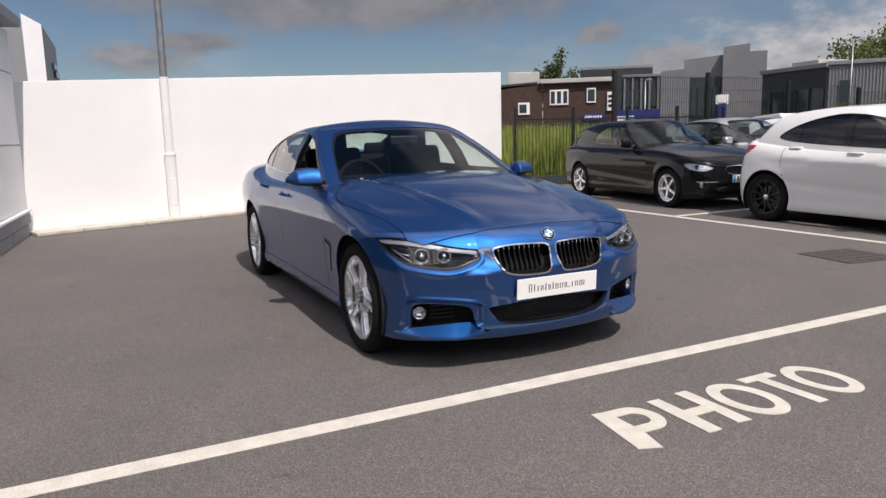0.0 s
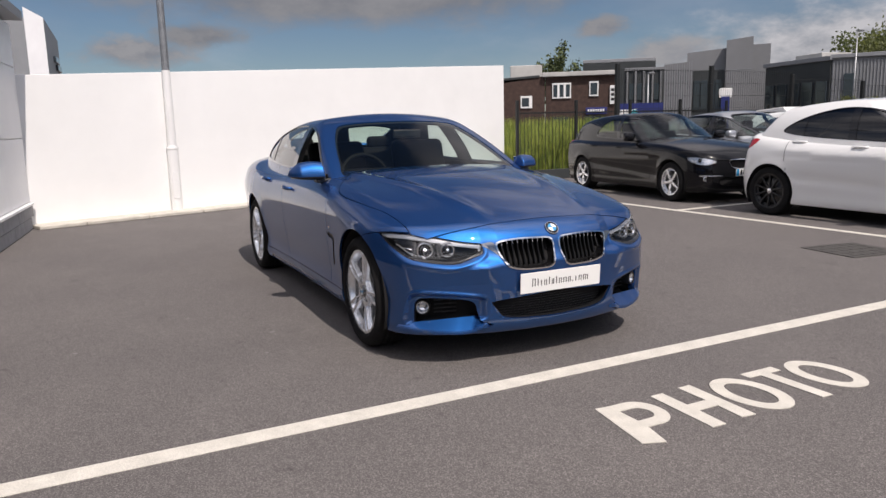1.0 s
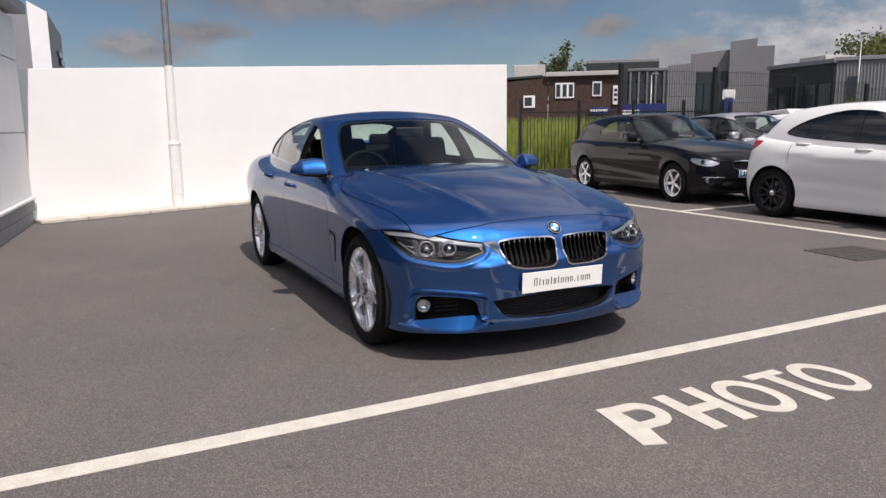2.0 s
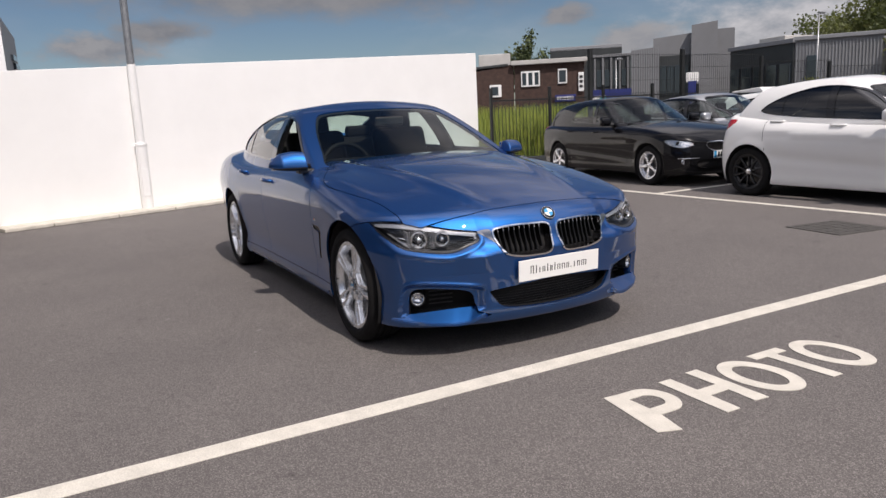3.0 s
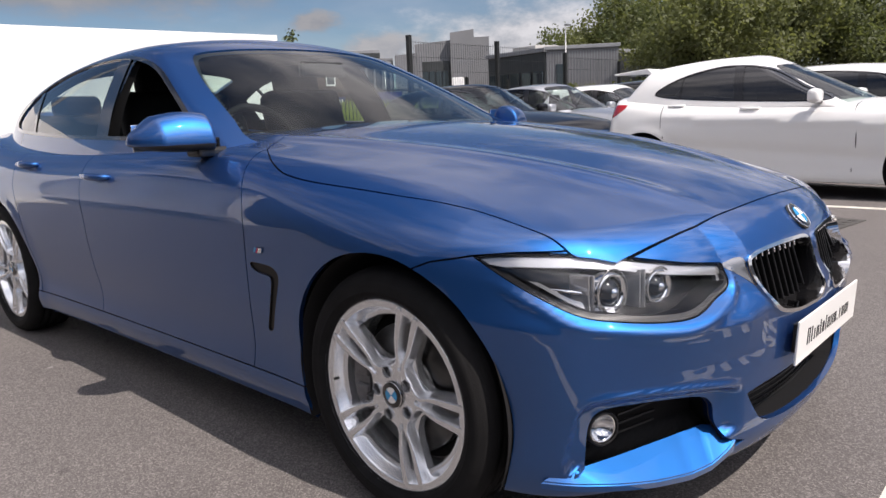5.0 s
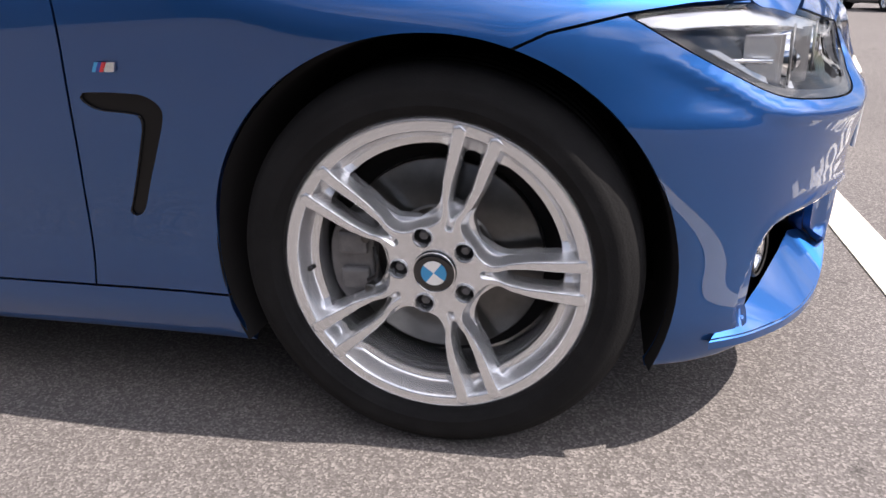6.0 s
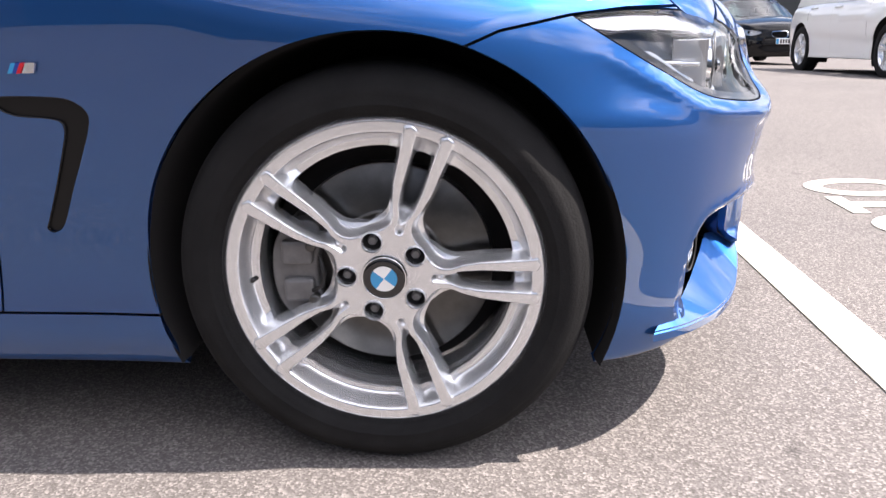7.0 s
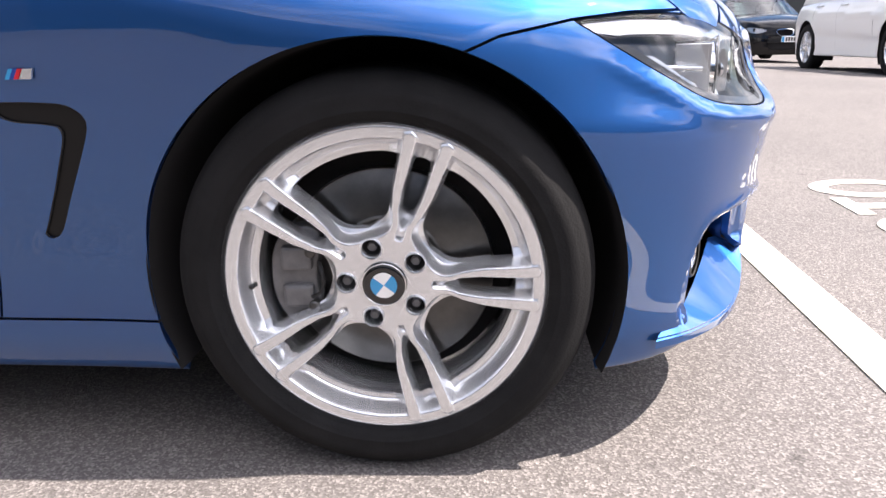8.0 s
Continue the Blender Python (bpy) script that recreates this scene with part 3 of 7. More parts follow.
def arc(cu, cv, ru, rv, a0, a1, n):
    return [(cu + ru * math.cos(radians(a)), cv + rv * math.sin(radians(a))) for a in np.linspace(a0, a1, n)]


def photo_word():
    # P: stem and bowl as one outline with a counter
    stem = [(-0.385, 0.09), (-0.288, 0.0), (-0.246, 0.40), (-0.246, 1.0), (-0.322, 1.02)]
    bowl_o = [(-0.247, 0.36)] + arc(-0.165, 0.68, 0.105, 0.32, -90, 90, 16) + [(-0.247, 1.0)]
    bowl_i = [(-0.247, 0.53)] + arc(-0.170, 0.68, 0.045, 0.15, -90, 90, 16) + [(-0.247, 0.83)]
    bm = bmesh.new()
    for z in (0.0045,):
        o = [bm.verts.new((1.885 - 0.405 * v, u, z)) for u, v in bowl_o]
        i = [bm.verts.new((1.885 - 0.405 * v, u, z)) for u, v in bowl_i]
        for k in range(len(o) - 1):
            bm.faces.new((o[k], o[k + 1], i[k + 1], i[k]))
        bm.faces.new([bm.verts.new((1.885 - 0.405 * v, u, z)) for u, v in stem])
    r = bmesh.ops.extrude_face_region(bm, geom=bm.faces[:])
    bmesh.ops.translate(bm, vec=(0, 0, -0.0035), verts=[v for v in r["geom"] if isinstance(v, bmesh.types.BMVert)])
    bmesh.ops.recalc_face_normals(bm, faces=bm.faces[:])
    solo("letter_p", bm, LINEPAINT, "cream painted capital letter on the tarmac", "letter", group="painted word PHOTO")
    letter([(-0.022, 0.02), (0.054, 0.02), (0.066, 0.42), (0.180, 0.42), (0.168, 0.06), (0.246, 0.04), (0.262, 1.04), (0.186, 1.04), (0.182, 0.60), (0.068, 0.60), (0.072, 1), (-0.002, 1)], "letter_h")
    letter(oval(0.285, 0.575, -0.02, 1.02), "letter_o", oval(0.350, 0.510, 0.15, 0.85))
    letter([(0.668, 0), (0.736, 0), (0.736, 0.85), (0.815, 0.85), (0.815, 1), (0.590, 1), (0.590, 0.85), (0.668, 0.85)], "letter_t")
    letter(oval(0.820, 1.105, -0.02, 1.02), "letter_o", oval(0.885, 1.040, 0.15, 0.85))


photo_word()
# cast iron cover set in the tarmac
IRONCOVER = mat("iron cover", (0.075, 0.07, 0.065), rough=0.7, var=0.4, scale=20, bump=0.6, bscale=70)
bm = box_bm(0.62, 0.66, 0.012, (0, 0, 0.0), 0.003)
dc = solo("drain_cover", bm, IRONCOVER, "dark square iron access cover flush with the tarmac", "drain cover", m=pose(-0.42, 4.30, 0.002, 0, 0, -8))
for i in range(5):
    for j in range(5):
        part("tread_stud", box_bm(0.06, 0.06, 0.004, (-0.24 + 0.12 * i, -0.24 + 0.12 * j, 0.007), 0.001), IRONCOVER, dc)

RENDERWALL = mat("white render", (0.84, 0.84, 0.83), rough=0.85, var=0.05, scale=1.2, bump=0.12, bscale=90)
KERB = mat("kerb concrete", (0.68, 0.64, 0.56), rough=0.85, var=0.25, scale=6, fine=0.2, bump=0.3, bscale=80)
WALL_A, WALL_DIR = Vector((-8.33, -0.95, 0)), Vector((-0.3177, 0.9482, 0))
WALL_M = Matrix.Translation(WALL_A) @ Matrix.Rotation(math.atan2(WALL_DIR.y, WALL_DIR.x), 4, "Z")


def white_wall():
    # long axis along its own x; the car park side is -y there
    bm = prism_bm([(-2.15, 0.0), (8.25, 0.0), (8.25, 2.625), (-2.15, 2.09)], 0.22, "y", 0.006)
    w = structure("wall_back", bm, RENDERWALL, "tall white rendered boundary wall", "wall", m=WALL_M)
    x = -2.1
    k = 0
    lengths = (0.62, 0.90, 0.88, 0.92, 0.91)
    while x < 8.2:
        L = lengths[k % 5]
        bm = box_bm(L - 0.010, 0.40, 0.05, (x + L / 2, -0.202, 0.025), 0.010)
        part("kerb_stone", bm, KERB, w, "sandy concrete kerb stone" if k == 0 else "")
        x += L
        k += 1


white_wall()

GALV = mat("galvanised steel", (0.34, 0.35, 0.36), rough=0.42, metal=0.7, var=0.25, scale=9)
WHITEMETAL = mat("white painted metal", (0.80, 0.80, 0.79), rough=0.45, var=0.05, scale=5)


def lamp_post():
    base = WALL_A + WALL_DIR * 0.02 + Vector((0.10, 0.034, 0)) * 0.75
    lp = thing("lamp_post", "tall tapered lamp post, white below and grey above, against the wall", "lamp post", pose(base.x, base.y, 0.0))
    part("lower_column", lathe_geo([(0.0, 0.0), (0.085, 0.0), (0.085, 0.01), (0.085, 0.99), (0.085, 1.02), (0.084, 1.03), (0.068, 1.06), (0.066, 1.07), (0.066, 1.09), (0.062, 2.20), (0.062, 2.22)], 32, "z"), WHITEMETAL, lp, "white painted column", smooth=True)
    part("upper_column", lathe_geo([(0.058, 2.22), (0.046, 4.4), (0.038, 6.4), (0, 6.4)], 28, "z"), GALV, lp, "grey galvanised column", smooth=True)
    part("collar", lathe_geo([(0.086, 1.0), (0.091, 1.01), (0.091, 1.04), (0.086, 1.05)], 32, "z"), WHITEMETAL, lp, smooth=True)
    part("hatch", box_bm(0.012, 0.10, 0.42, (0.082, 0, 0.45), 0.006), WHITEMETAL, lp, "flush service hatch")
    part("arm", tube_bm([(0, 0, 6.35), (0.3, -0.1, 6.55), (0.7, -0.2, 6.6)], 0.025, 10), GALV, lp, smooth=True)
    part("lantern", box_bm(0.55, 0.2, 0.09, (0.9, -0.26, 6.6), 0.03), GALV, lp)


lamp_post()

CLAD = mat("white cladding", (0.82, 0.82, 0.83), rough=0.4, var=0.06, scale=2)
CLADGREY = mat("grey cladding", (0.25, 0.26, 0.275), rough=0.5, var=0.10, scale=1.5)
PLINTH = mat("plinth block", (0.30, 0.30, 0.31), rough=0.8, var=0.2, scale=8, bump=0.2, bscale=60)
DARKFASCIA = mat("dark fascia", (0.05, 0.051, 0.055), rough=0.5, var=0.15, scale=1.0)
SHOPDARK = mat("dark unseen surface", (0.03, 0.031, 0.034), rough=0.4, var=0.2, scale=1.0)
FARGLASS = mat("far window glass", (0.03, 0.04, 0.05), rough=0.08, coat=0.5)
LB = Matrix.Translation((-7.62, -2.86, 0)) @ Matrix.Rotation(math.atan2(-0.245, 2.2), 4, "Z")


def showroom():
    """The building beside the wall: block plinth, white cladding panels, deep eaves."""
    b = thing("building", "white clad showroom building with grey block plinth", "building", LB)
    part("core", box_bm(2.8, 8.0, 2.7, (1.4, -4.09, 1.35), 0.0), CLAD, b, "white clad wall")
    # dark cover added on the unseen sunlit end, against pale reflections in the car
    part("end_glazing", box_bm(0.06, 7.9, 2.66, (2.84, -4.14, 1.34), 0.0), SHOPDARK, b, "dark cover added over the unseen end wall")
    for k in range(2):
        for r in range(2):
            part("plinth_block", box_bm(1.19, 0.05, 0.155, (0.6 + 1.2 * k - 0.3 * r + 0.1, -0.055, 0.08 + 0.16 * r), 0.006), PLINTH, b, "grey block" if k + r == 0 else "")
    part("plinth_cap", box_bm(2.8, 0.10, 0.035, (1.4, -0.045, 0.345), 0.006), CLAD, b)
    for k in range(1):
        for z0, z1 in ((0.37, 1.235), (1.245, 2.18), (2.19, 2.75)):
            part("cladding_panel", box_bm(2.78, 0.04, z1 - z0 - 0.006, (1.4 + 4.0 * k, -0.066, (z0 + z1) / 2), 0.004), CLAD, b, "white metal cladding panel" if k == 0 and z0 < 0.4 else "")
    part("eaves", prism_bm([(0.12, 2.80), (0.12, 2.92), (-0.15, 3.02), (-8.2, 3.25), (-8.2, 2.80)], 2.9, "x").copy(), CLADGREY, b, "grey eaves and roof")
    # glazed hall added out of view, set back; its height shapes the flank's reflections
    h = part("showroom_hall", box_bm(26.4, 8.0, 3.5, (16.1, -8.6, 1.75), 0.0), SHOPDARK, b, "dark glazed hall added out of view")
    for k in range(17):
        part("glass_panel", box_bm(1.44, 0.03, 2.6, (4.55 + 1.5 * k, -4.58, 1.42), 0.0), FARGLASS, h, "dark glass of the unseen hall" if k == 0 else "")
        part("mullion", box_bm(0.06, 0.10, 2.8, (3.8 + 1.5 * k, -4.55, 1.4), 0.0), SHOPDARK, h)
    part("fascia", box_bm(26.4, 0.25, 0.7, (16.1, -4.5, 3.15), 0.02), DARKFASCIA, h, "dark fascia band of the unseen hall")


showroom()
FAR0 = Vector((3.95, -2.31, 0))


def far(x40, y40, d):
    """A place on the line of sight through a point 40 m off, at another distance."""
    p = FAR0 + (Vector((x40, y40, 0)) - FAR0) * (d / 40.0)
    return p.x, p.y


BRICK = mat("brown brick", (0.085, 0.050, 0.040), rough=0.85, var=0.45, scale=3.0, fine=0.3, bump=0.2, bscale=30)
DARKCLAD = mat("dark cladding", (0.045, 0.05, 0.052), rough=0.45, var=0.3, scale=0.6)
PALECLAD = mat("pale grey cladding", (0.195, 0.20, 0.21), rough=0.55, var=0.12, scale=0.4)
FRAMEWHITE = mat("white window frame", (0.78, 0.78, 0.77), rough=0.4)
SIGNBLUE = mat("blue hoarding", (0.02, 0.03, 0.16), rough=0.5, var=0.2, scale=2)
BEIGE = mat("pale roof trim", (0.48, 0.47, 0.45), rough=0.6, var=0.2, scale=0.8)


def facade(name, a, b, z0, z1, depth, material, label, slope=0.0):
    """A block whose front runs from a to b (seen from the car park); returns its thing, in a frame with x along the front, -y outwards."""
    v = Vector((b[0] - a[0], b[1] - a[1], 0))
    L = v.length
    ob = thing(name, label, "building", Matrix.Translation((a[0], a[1], z0)) @ Matrix.Rotation(math.atan2(v.y, v.x), 4, "Z"))
    part("wall", prism_bm([(0, 0), (L, 0), (L, z1 - z0 + slope), (0, z1 - z0)], depth, "y"), material, ob)
    return ob, L


def brick_shop():
    a, b = far(-28.95, 20.6, 62), far(-26.65, 23.45, 62)
    ob, L = facade("shop_building", a, b, -2.0, 5.05, 9.0, BRICK, "two-storey dark brick building with white windows and flat roof")
    H = 7.05
    part("roof_edge", box_bm(L + 0.5, 9.6, 0.35, (L / 2, 4.4, H + 0.12), 0.04), BEIGE, ob, "pale flat roof edge")
    for x, z, w, h in ((0.10 * L, H - 1.08, 0.27 * L, 1.25), (0.63 * L, H - 1.02, 0.13 * L, 1.2)):
        f = part("window", box_bm(w, 0.12, h, (x + w / 2 - 0.02, -0.06, z - h / 2 + 0.5), 0.02), FRAMEWHITE, ob, "white framed window")
        n = 3 if w > 1.2 else 1
        for k in range(n):
            part("pane", box_bm(w / n - 0.18, 0.05, h - 0.26, (x + (k + 0.5) * w / n - 0.02, -0.115, z - h / 2 + 0.5), 0.01), FARGLASS, f)
    part("hanging_sign", box_bm(0.075 * L, 0.12, 1.5, (0.955 * L, -0.12, H - 1.65), 0.02), FRAMEWHITE, ob, "white vertical sign")
    for k in range(3):
        part("letter_bar", box_bm(0.045 * L, 0.03, 0.22, (0.955 * L, -0.19, H - 1.25 - 0.38 * k), 0), INK, ob)
    part("fascia_sign", box_bm(0.30 * L, 0.12, 0.55, (0.73 * L, -0.1, H - 2.9), 0.02), SIGNBLUE, ob, "dark blue shop sign")
    for k in range(7):
        part("letter_bar", box_bm(0.024 * L, 0.04, 0.26, (0.62 * L + 0.035 * L * k, -0.18, H - 2.9), 0), FRAMEWHITE, ob)
    for x in (0.22, 0.68):
        part("shop_window", box_bm(0.24 * L, 0.1, 1.7, (x * L, -0.05, H - 4.2), 0.02), FARGLASS, ob, "dark shop window")
    # the receding left side
    a2, b2 = far(-30.4, 18.4, 62), a
    ob2, L2 = facade("shop_annex", a2, (b2[0] - 0.05, b2[1] - 0.05), -2.0, 4.5, 8.0, BRICK, "lower brown brick wing of the shop building", 0.6)
    part("window", box_bm(0.24 * L2, 0.12, 1.0, (0.62 * L2, -0.06, 5.0), 0.02), FRAMEWHITE, ob2, "white framed window")
    part("pane", box_bm(0.15 * L2, 0.05, 0.7, (0.60 * L2, -0.115, 5.0), 0.01), FARGLASS, ob2)
    part("roof_box", box_bm(2.7, 2.0, 1.5, (0.62 * L2, 3.0, 7.4), 0.05), BEIGE, ob2, "pale rooftop plant box")
    part("roof_edge", box_bm(L2, 8.2, 0.2, (L2 / 2, 4.0, 6.85), 0.03, Matrix.Rotation(-0.06, 4, "Y")), DARKCLAD, ob2)


brick_shop()


def far_blocks():
    # long dark block with a flat top, far behind
    ob, L = facade("office_block", far(-27.7, 22.1, 120), far(-25.3, 24.9, 120), -3, 10.4, 12, DARKCLAD, "far dark flat-roofed office block")
    part("roof_band", box_bm(L, 12, 0.6, (L / 2, 6, 13.55), 0.05), CLADGREY, ob)
    ob, L = facade("glazed_block", far(-26.37, 23.78, 85), far(-25.05, 25.25, 85), -3, 6.8, 8, DARKCLAD, "dark glazed block with grey piers")
    part("roof_edge", box_bm(L, 8.4, 0.3, (L / 2, 4, 9.85), 0.03), PALECLAD, ob)
    for k in range(5):
        part("pier", box_bm(0.22, 0.3, 9.6, (0.3 + (L - 0.6) * k / 4, -0.12, 4.8), 0.03), PALECLAD, ob)
        if k < 4:
            for z in (4.6, 7.4):
                part("window", box_bm(L / 4 - 0.5, 0.1, 1.8, (0.3 + (L - 0.6) * (k + 0.5) / 4, -0.05, z), 0.02), FARGLASS, ob)
    # grey clad shed with a stepped tower
    a, b = far(-25.05, 25.25, 75), far(-24.06, 26.25, 75)
    ob, L = facade("grey_shed", a, b, -3, 6.5, 4, PALECLAD, "grey ribbed metal shed", 0.2)
    for k in range(12):
        part("rib", box_bm(0.05, 0.05, 9.6, (L * (k + 0.5) / 12, -0.02, 4.9), 0), CLADGREY, ob)
    a, b = far(-24.27, 26.04, 80), far(-22.93, 27.32, 80)
    ob, L = facade("grey_hall", a, b, -3, 7.9, 12, PALECLAD, "grey clad hall with a recessed dark entrance", 0.3)
    part("entrance", box_bm(0.80 * L, 0.4, 9.0, (0.56 * L, -0.12, 4.6), 0.03), DARKCLAD, ob, "dark entrance recess")
    for k in range(4):
        part("entrance_glass", box_bm(0.17 * L, 0.1, 3.0, (0.27 * L + 0.19 * L * k, -0.36, 6.6), 0.02), FARGLASS, ob)
    a, b = far(-22.93, 27.32, 79), far(-22.0, 28.13, 79)
    ob, L = facade("grey_tower", a, b, -3, 8.85, 10, PALECLAD, "taller grey clad tower", 0.25)
    for k in range(3):
        part("joint", box_bm(L, 0.03, 0.05, (L / 2, -0.01, 3 + 3 * k), 0), CLADGREY, ob)
    a, b = far(-22.0, 28.13, 80), far(-21.39, 28.64, 80)
    facade("tower_side", a, b, -3, 8.4, 8, PALECLAD, "side face block of the grey tower")
    a, b = far(-21.55, 28.55, 72), far(-19.3, 30.25, 66)
    ob, L = facade("retail_unit", a, b, -3, 5.65, 12, DARKCLAD, "dark low retail unit with deep roof edge")
    part("roof_edge", box_bm(L + 0.3, 12.4, 0.35, (L / 2, 6, 8.75), 0.03), CLADGREY, ob)
    for k in range(5):
        part("shopfront", box_bm(L / 5 - 0.4, 0.2, 3.2, (L * (k + 0.5) / 5, -0.05, 5.4), 0.03), FARGLASS, ob)
    part("roof_plant", box_bm(3.2, 3, 0.7, (2.2, 4, 9.2), 0.05), BEIGE, ob, "pale rooftop plant")
    a, b = far(-19.25, 30.3, 66), far(-16.2, 32.3, 66)
    ob, L = facade("pale_unit", a, b, -3, 5.75, 12, PALECLAD, "pale grey ribbed unit")
    for k in range(26):
        part("rib", box_bm(0.07, 0.06, 8.4, (L * (k + 0.5) / 26, -0.03, 4.3), 0), CLADGREY, ob)
    part("roof_edge", box_bm(L + 0.3, 12.4, 0.3, (L / 2, 6, 8.85), 0.03), CLADGREY, ob)
    part("window", box_bm(0.12 * L, 0.2, 2.6, (0.2 * L, -0.05, 6.2), 0.03), FARGLASS, ob)
    # tall building above the wall's left end
    a, b = far(-36.0, -3.75, 30), far(-36.0, -2.95, 30)
    ob, L = facade("grey_building", a, b, 0, 5.7, 6, CLAD, "tall white and grey clad building behind the wall", -0.35)
    a, b = far(-36.0, -2.95, 30), far(-36.0, -2.45, 34)
    ob, L = facade("grey_annex", a, b, 0, 5.35, 6, CLADGREY, "grey side of the tall building", -0.35)
    for k in range(2):
        part("window", box_bm(0.3 * L, 0.1, 0.22, (0.62 * L + 0.12 * L * k, -0.04, 4.1 - 0.28 * k), 0.02), FARGLASS, ob)


far_blocks()


def street_boards():
    a, b = far(-26.5, 23.62, 57), far(-25.05, 25.25, 57)
    ob, L = facade("hoarding", a, b, -0.05, 2.55, 0.12, SIGNBLUE, "blue and white printed hoarding along the street")
    part("white_panel", box_bm(0.40 * L, 0.05, 1.9, (0.2 * L, -0.03, 1.2), 0), FRAMEWHITE, ob, "white hoarding panel")
    part("teal_panel", prism_bm([(0.30 * L, 0.25), (0.44 * L, 0.25), (0.40 * L, 2.1), (0.26 * L, 2.1)], 0.03, "y"), TEAL, ob, "teal stripe", m=pose(0, -0.09, 0))
    for k in range(6):
        part("letter_bar", box_bm(0.05 * L, 0.03, 0.55 if k % 2 else 0.75, (0.55 * L + 0.068 * L * k, -0.02, 0.9), 0), FRAMEWHITE, ob)
    x, y = far(-22.9, 27.35, 60)
    s = thing("street_sign", "white board on a dark blue base by the street", "sign", pose(x, y, -2, 0, 0, 45))
    part("board", box_bm(0.95, 0.12, 0.75, (0, 0, 5.2), 0.12), FRAMEWHITE, s, "white rounded board")
    part("base", box_bm(0.6, 0.12, 4.9, (0, 0, 2.45), 0.02), SIGNBLUE, s, "dark blue base")


TEAL = mat("teal print", (0.03, 0.30, 0.36), rough=0.5)
street_boards()

# ---- fence and verge ----
FENCEBLACK = mat("black fence", (0.012, 0.013, 0.013), rough=0.5)
GRASS = mat("long grass", (0.33, 0.37, 0.06), rough=0.7, var=0.5, scale=3.2, color2=(0.06, 0.11, 0.02))


def fence():
    x0, y0, y1 = -9.3, 8.88, 44.0
    fe = thing("fence", "black steel mesh security fence with square posts", "fence", pose(0, 0, 0))
    n = 12
    step = (y1 - y0) / n
    for k in range(n + 1):
        y = y0 + step * k
        z = ground_z(x0, y)
        part("post", box_bm(0.09, 0.09, 2.56, (x0, y, z + 1.28), 0.006), FENCEBLACK, fe, "black square post" if k == 0 else "")
        if k < n:
            bm = bmesh.new()
            w = int(step / 0.075)
            for i in range(1, w):
                yy = y + step * i / w
                box_bm(0.005, 0.005, 2.4, (x0 + 0.05, yy, z + 1.25), 0, bm=bm)
            for i in range(9):
                box_bm(0.006, step, 0.006, (x0 + 0.057, y + step / 2, z + 0.1 + 0.29 * i), 0, bm=bm)
            part("mesh_panel", bm, FENCEBLACK, fe, "black wire mesh panel" if k == 0 else "")


fence()


def low_railing():
    """A low railing of slim uprights in front of the long grass."""
    x0, y0, n, step = -9.95, 6.6, 9, 1.62
    ra = thing("railing", "low dark green-black steel railing in front of long grass", "railing", pose(0, 0, 0))
    up = part("upright", box_bm(0.010, 0.010, 1.50, (0, 0, 0.80), 0), FENCEBLACK, ra, m=pose(x0, y0 + 0.08, ground_z(x0, y0)))
    for k in range(n + 1):
        y = y0 + step * k
        z = ground_z(x0, y)
        part("post", box_bm(0.06, 0.06, 1.78, (x0, y, z + 0.89), 0.004), FENCEBLACK, ra, "slim black post" if k == 0 else "")
        if k < n:
            for i in range(1, 17):
                if k or i > 1:
                    part("upright", up.data, FENCEBLACK, ra, m=pose(x0, y + step * i / 17, z))
            for zz in (0.12, 1.50):
                part("rail", box_bm(0.03, step, 0.03, (x0, y + step / 2, z + zz), 0), FENCEBLACK, ra)
    part("gravel_board", box_bm(0.05, step * n, 0.22, (x0 + 0.06, y0 + step * n / 2, ground_z(x0, y0) + 0.11), 0.006), DARKCLAD, ra, "dark board along the ground")


low_railing()


def blades(name, label, xr, yr, n, h0, h1, seed, material, base=None):
    rng = np.random.default_rng(seed)
    V, F = [], []
    for i in range(n):
        x, y = rng.uniform(*xr), rng.uniform(*yr)
        z = (base(x, y) if base else 0.0)
        h = rng.uniform(h0, h1)
        a, lean, w = rng.uniform(0, 6.283), rng.uniform(0.05, 0.35) * h, rng.uniform(0.004, 0.011)
        ca, sa = math.cos(a), math.sin(a)
        k = len(V)
        V += [(x - w * sa, y + w * ca, z), (x + w * sa, y - w * ca, z), (x + lean * 0.4 * ca + w * 0.7 * sa, y + lean * 0.4 * sa - w * 0.7 * ca, z + h * 0.6), (x + lean * 0.4 * ca - w * 0.7 * sa, y + lean * 0.4 * sa + w * 0.7 * ca, z + h * 0.6), (x + lean * ca, y + lean * sa, z + h)]
        F += [(k, k + 1, k + 2, k + 3), (k + 3, k + 2, k + 4)]
    return solo(name, (V, F), material, label, "grass", kind="stuff")


blades("grass", "long yellow-green grass and weeds behind the fence", (-15.0, -10.2), (6.9, 13.0), 40000, 0.3, 1.0, 3, GRASS, lambda x, y: 0.12 + 0.10 * min(max(-10 - x, 0), 4))


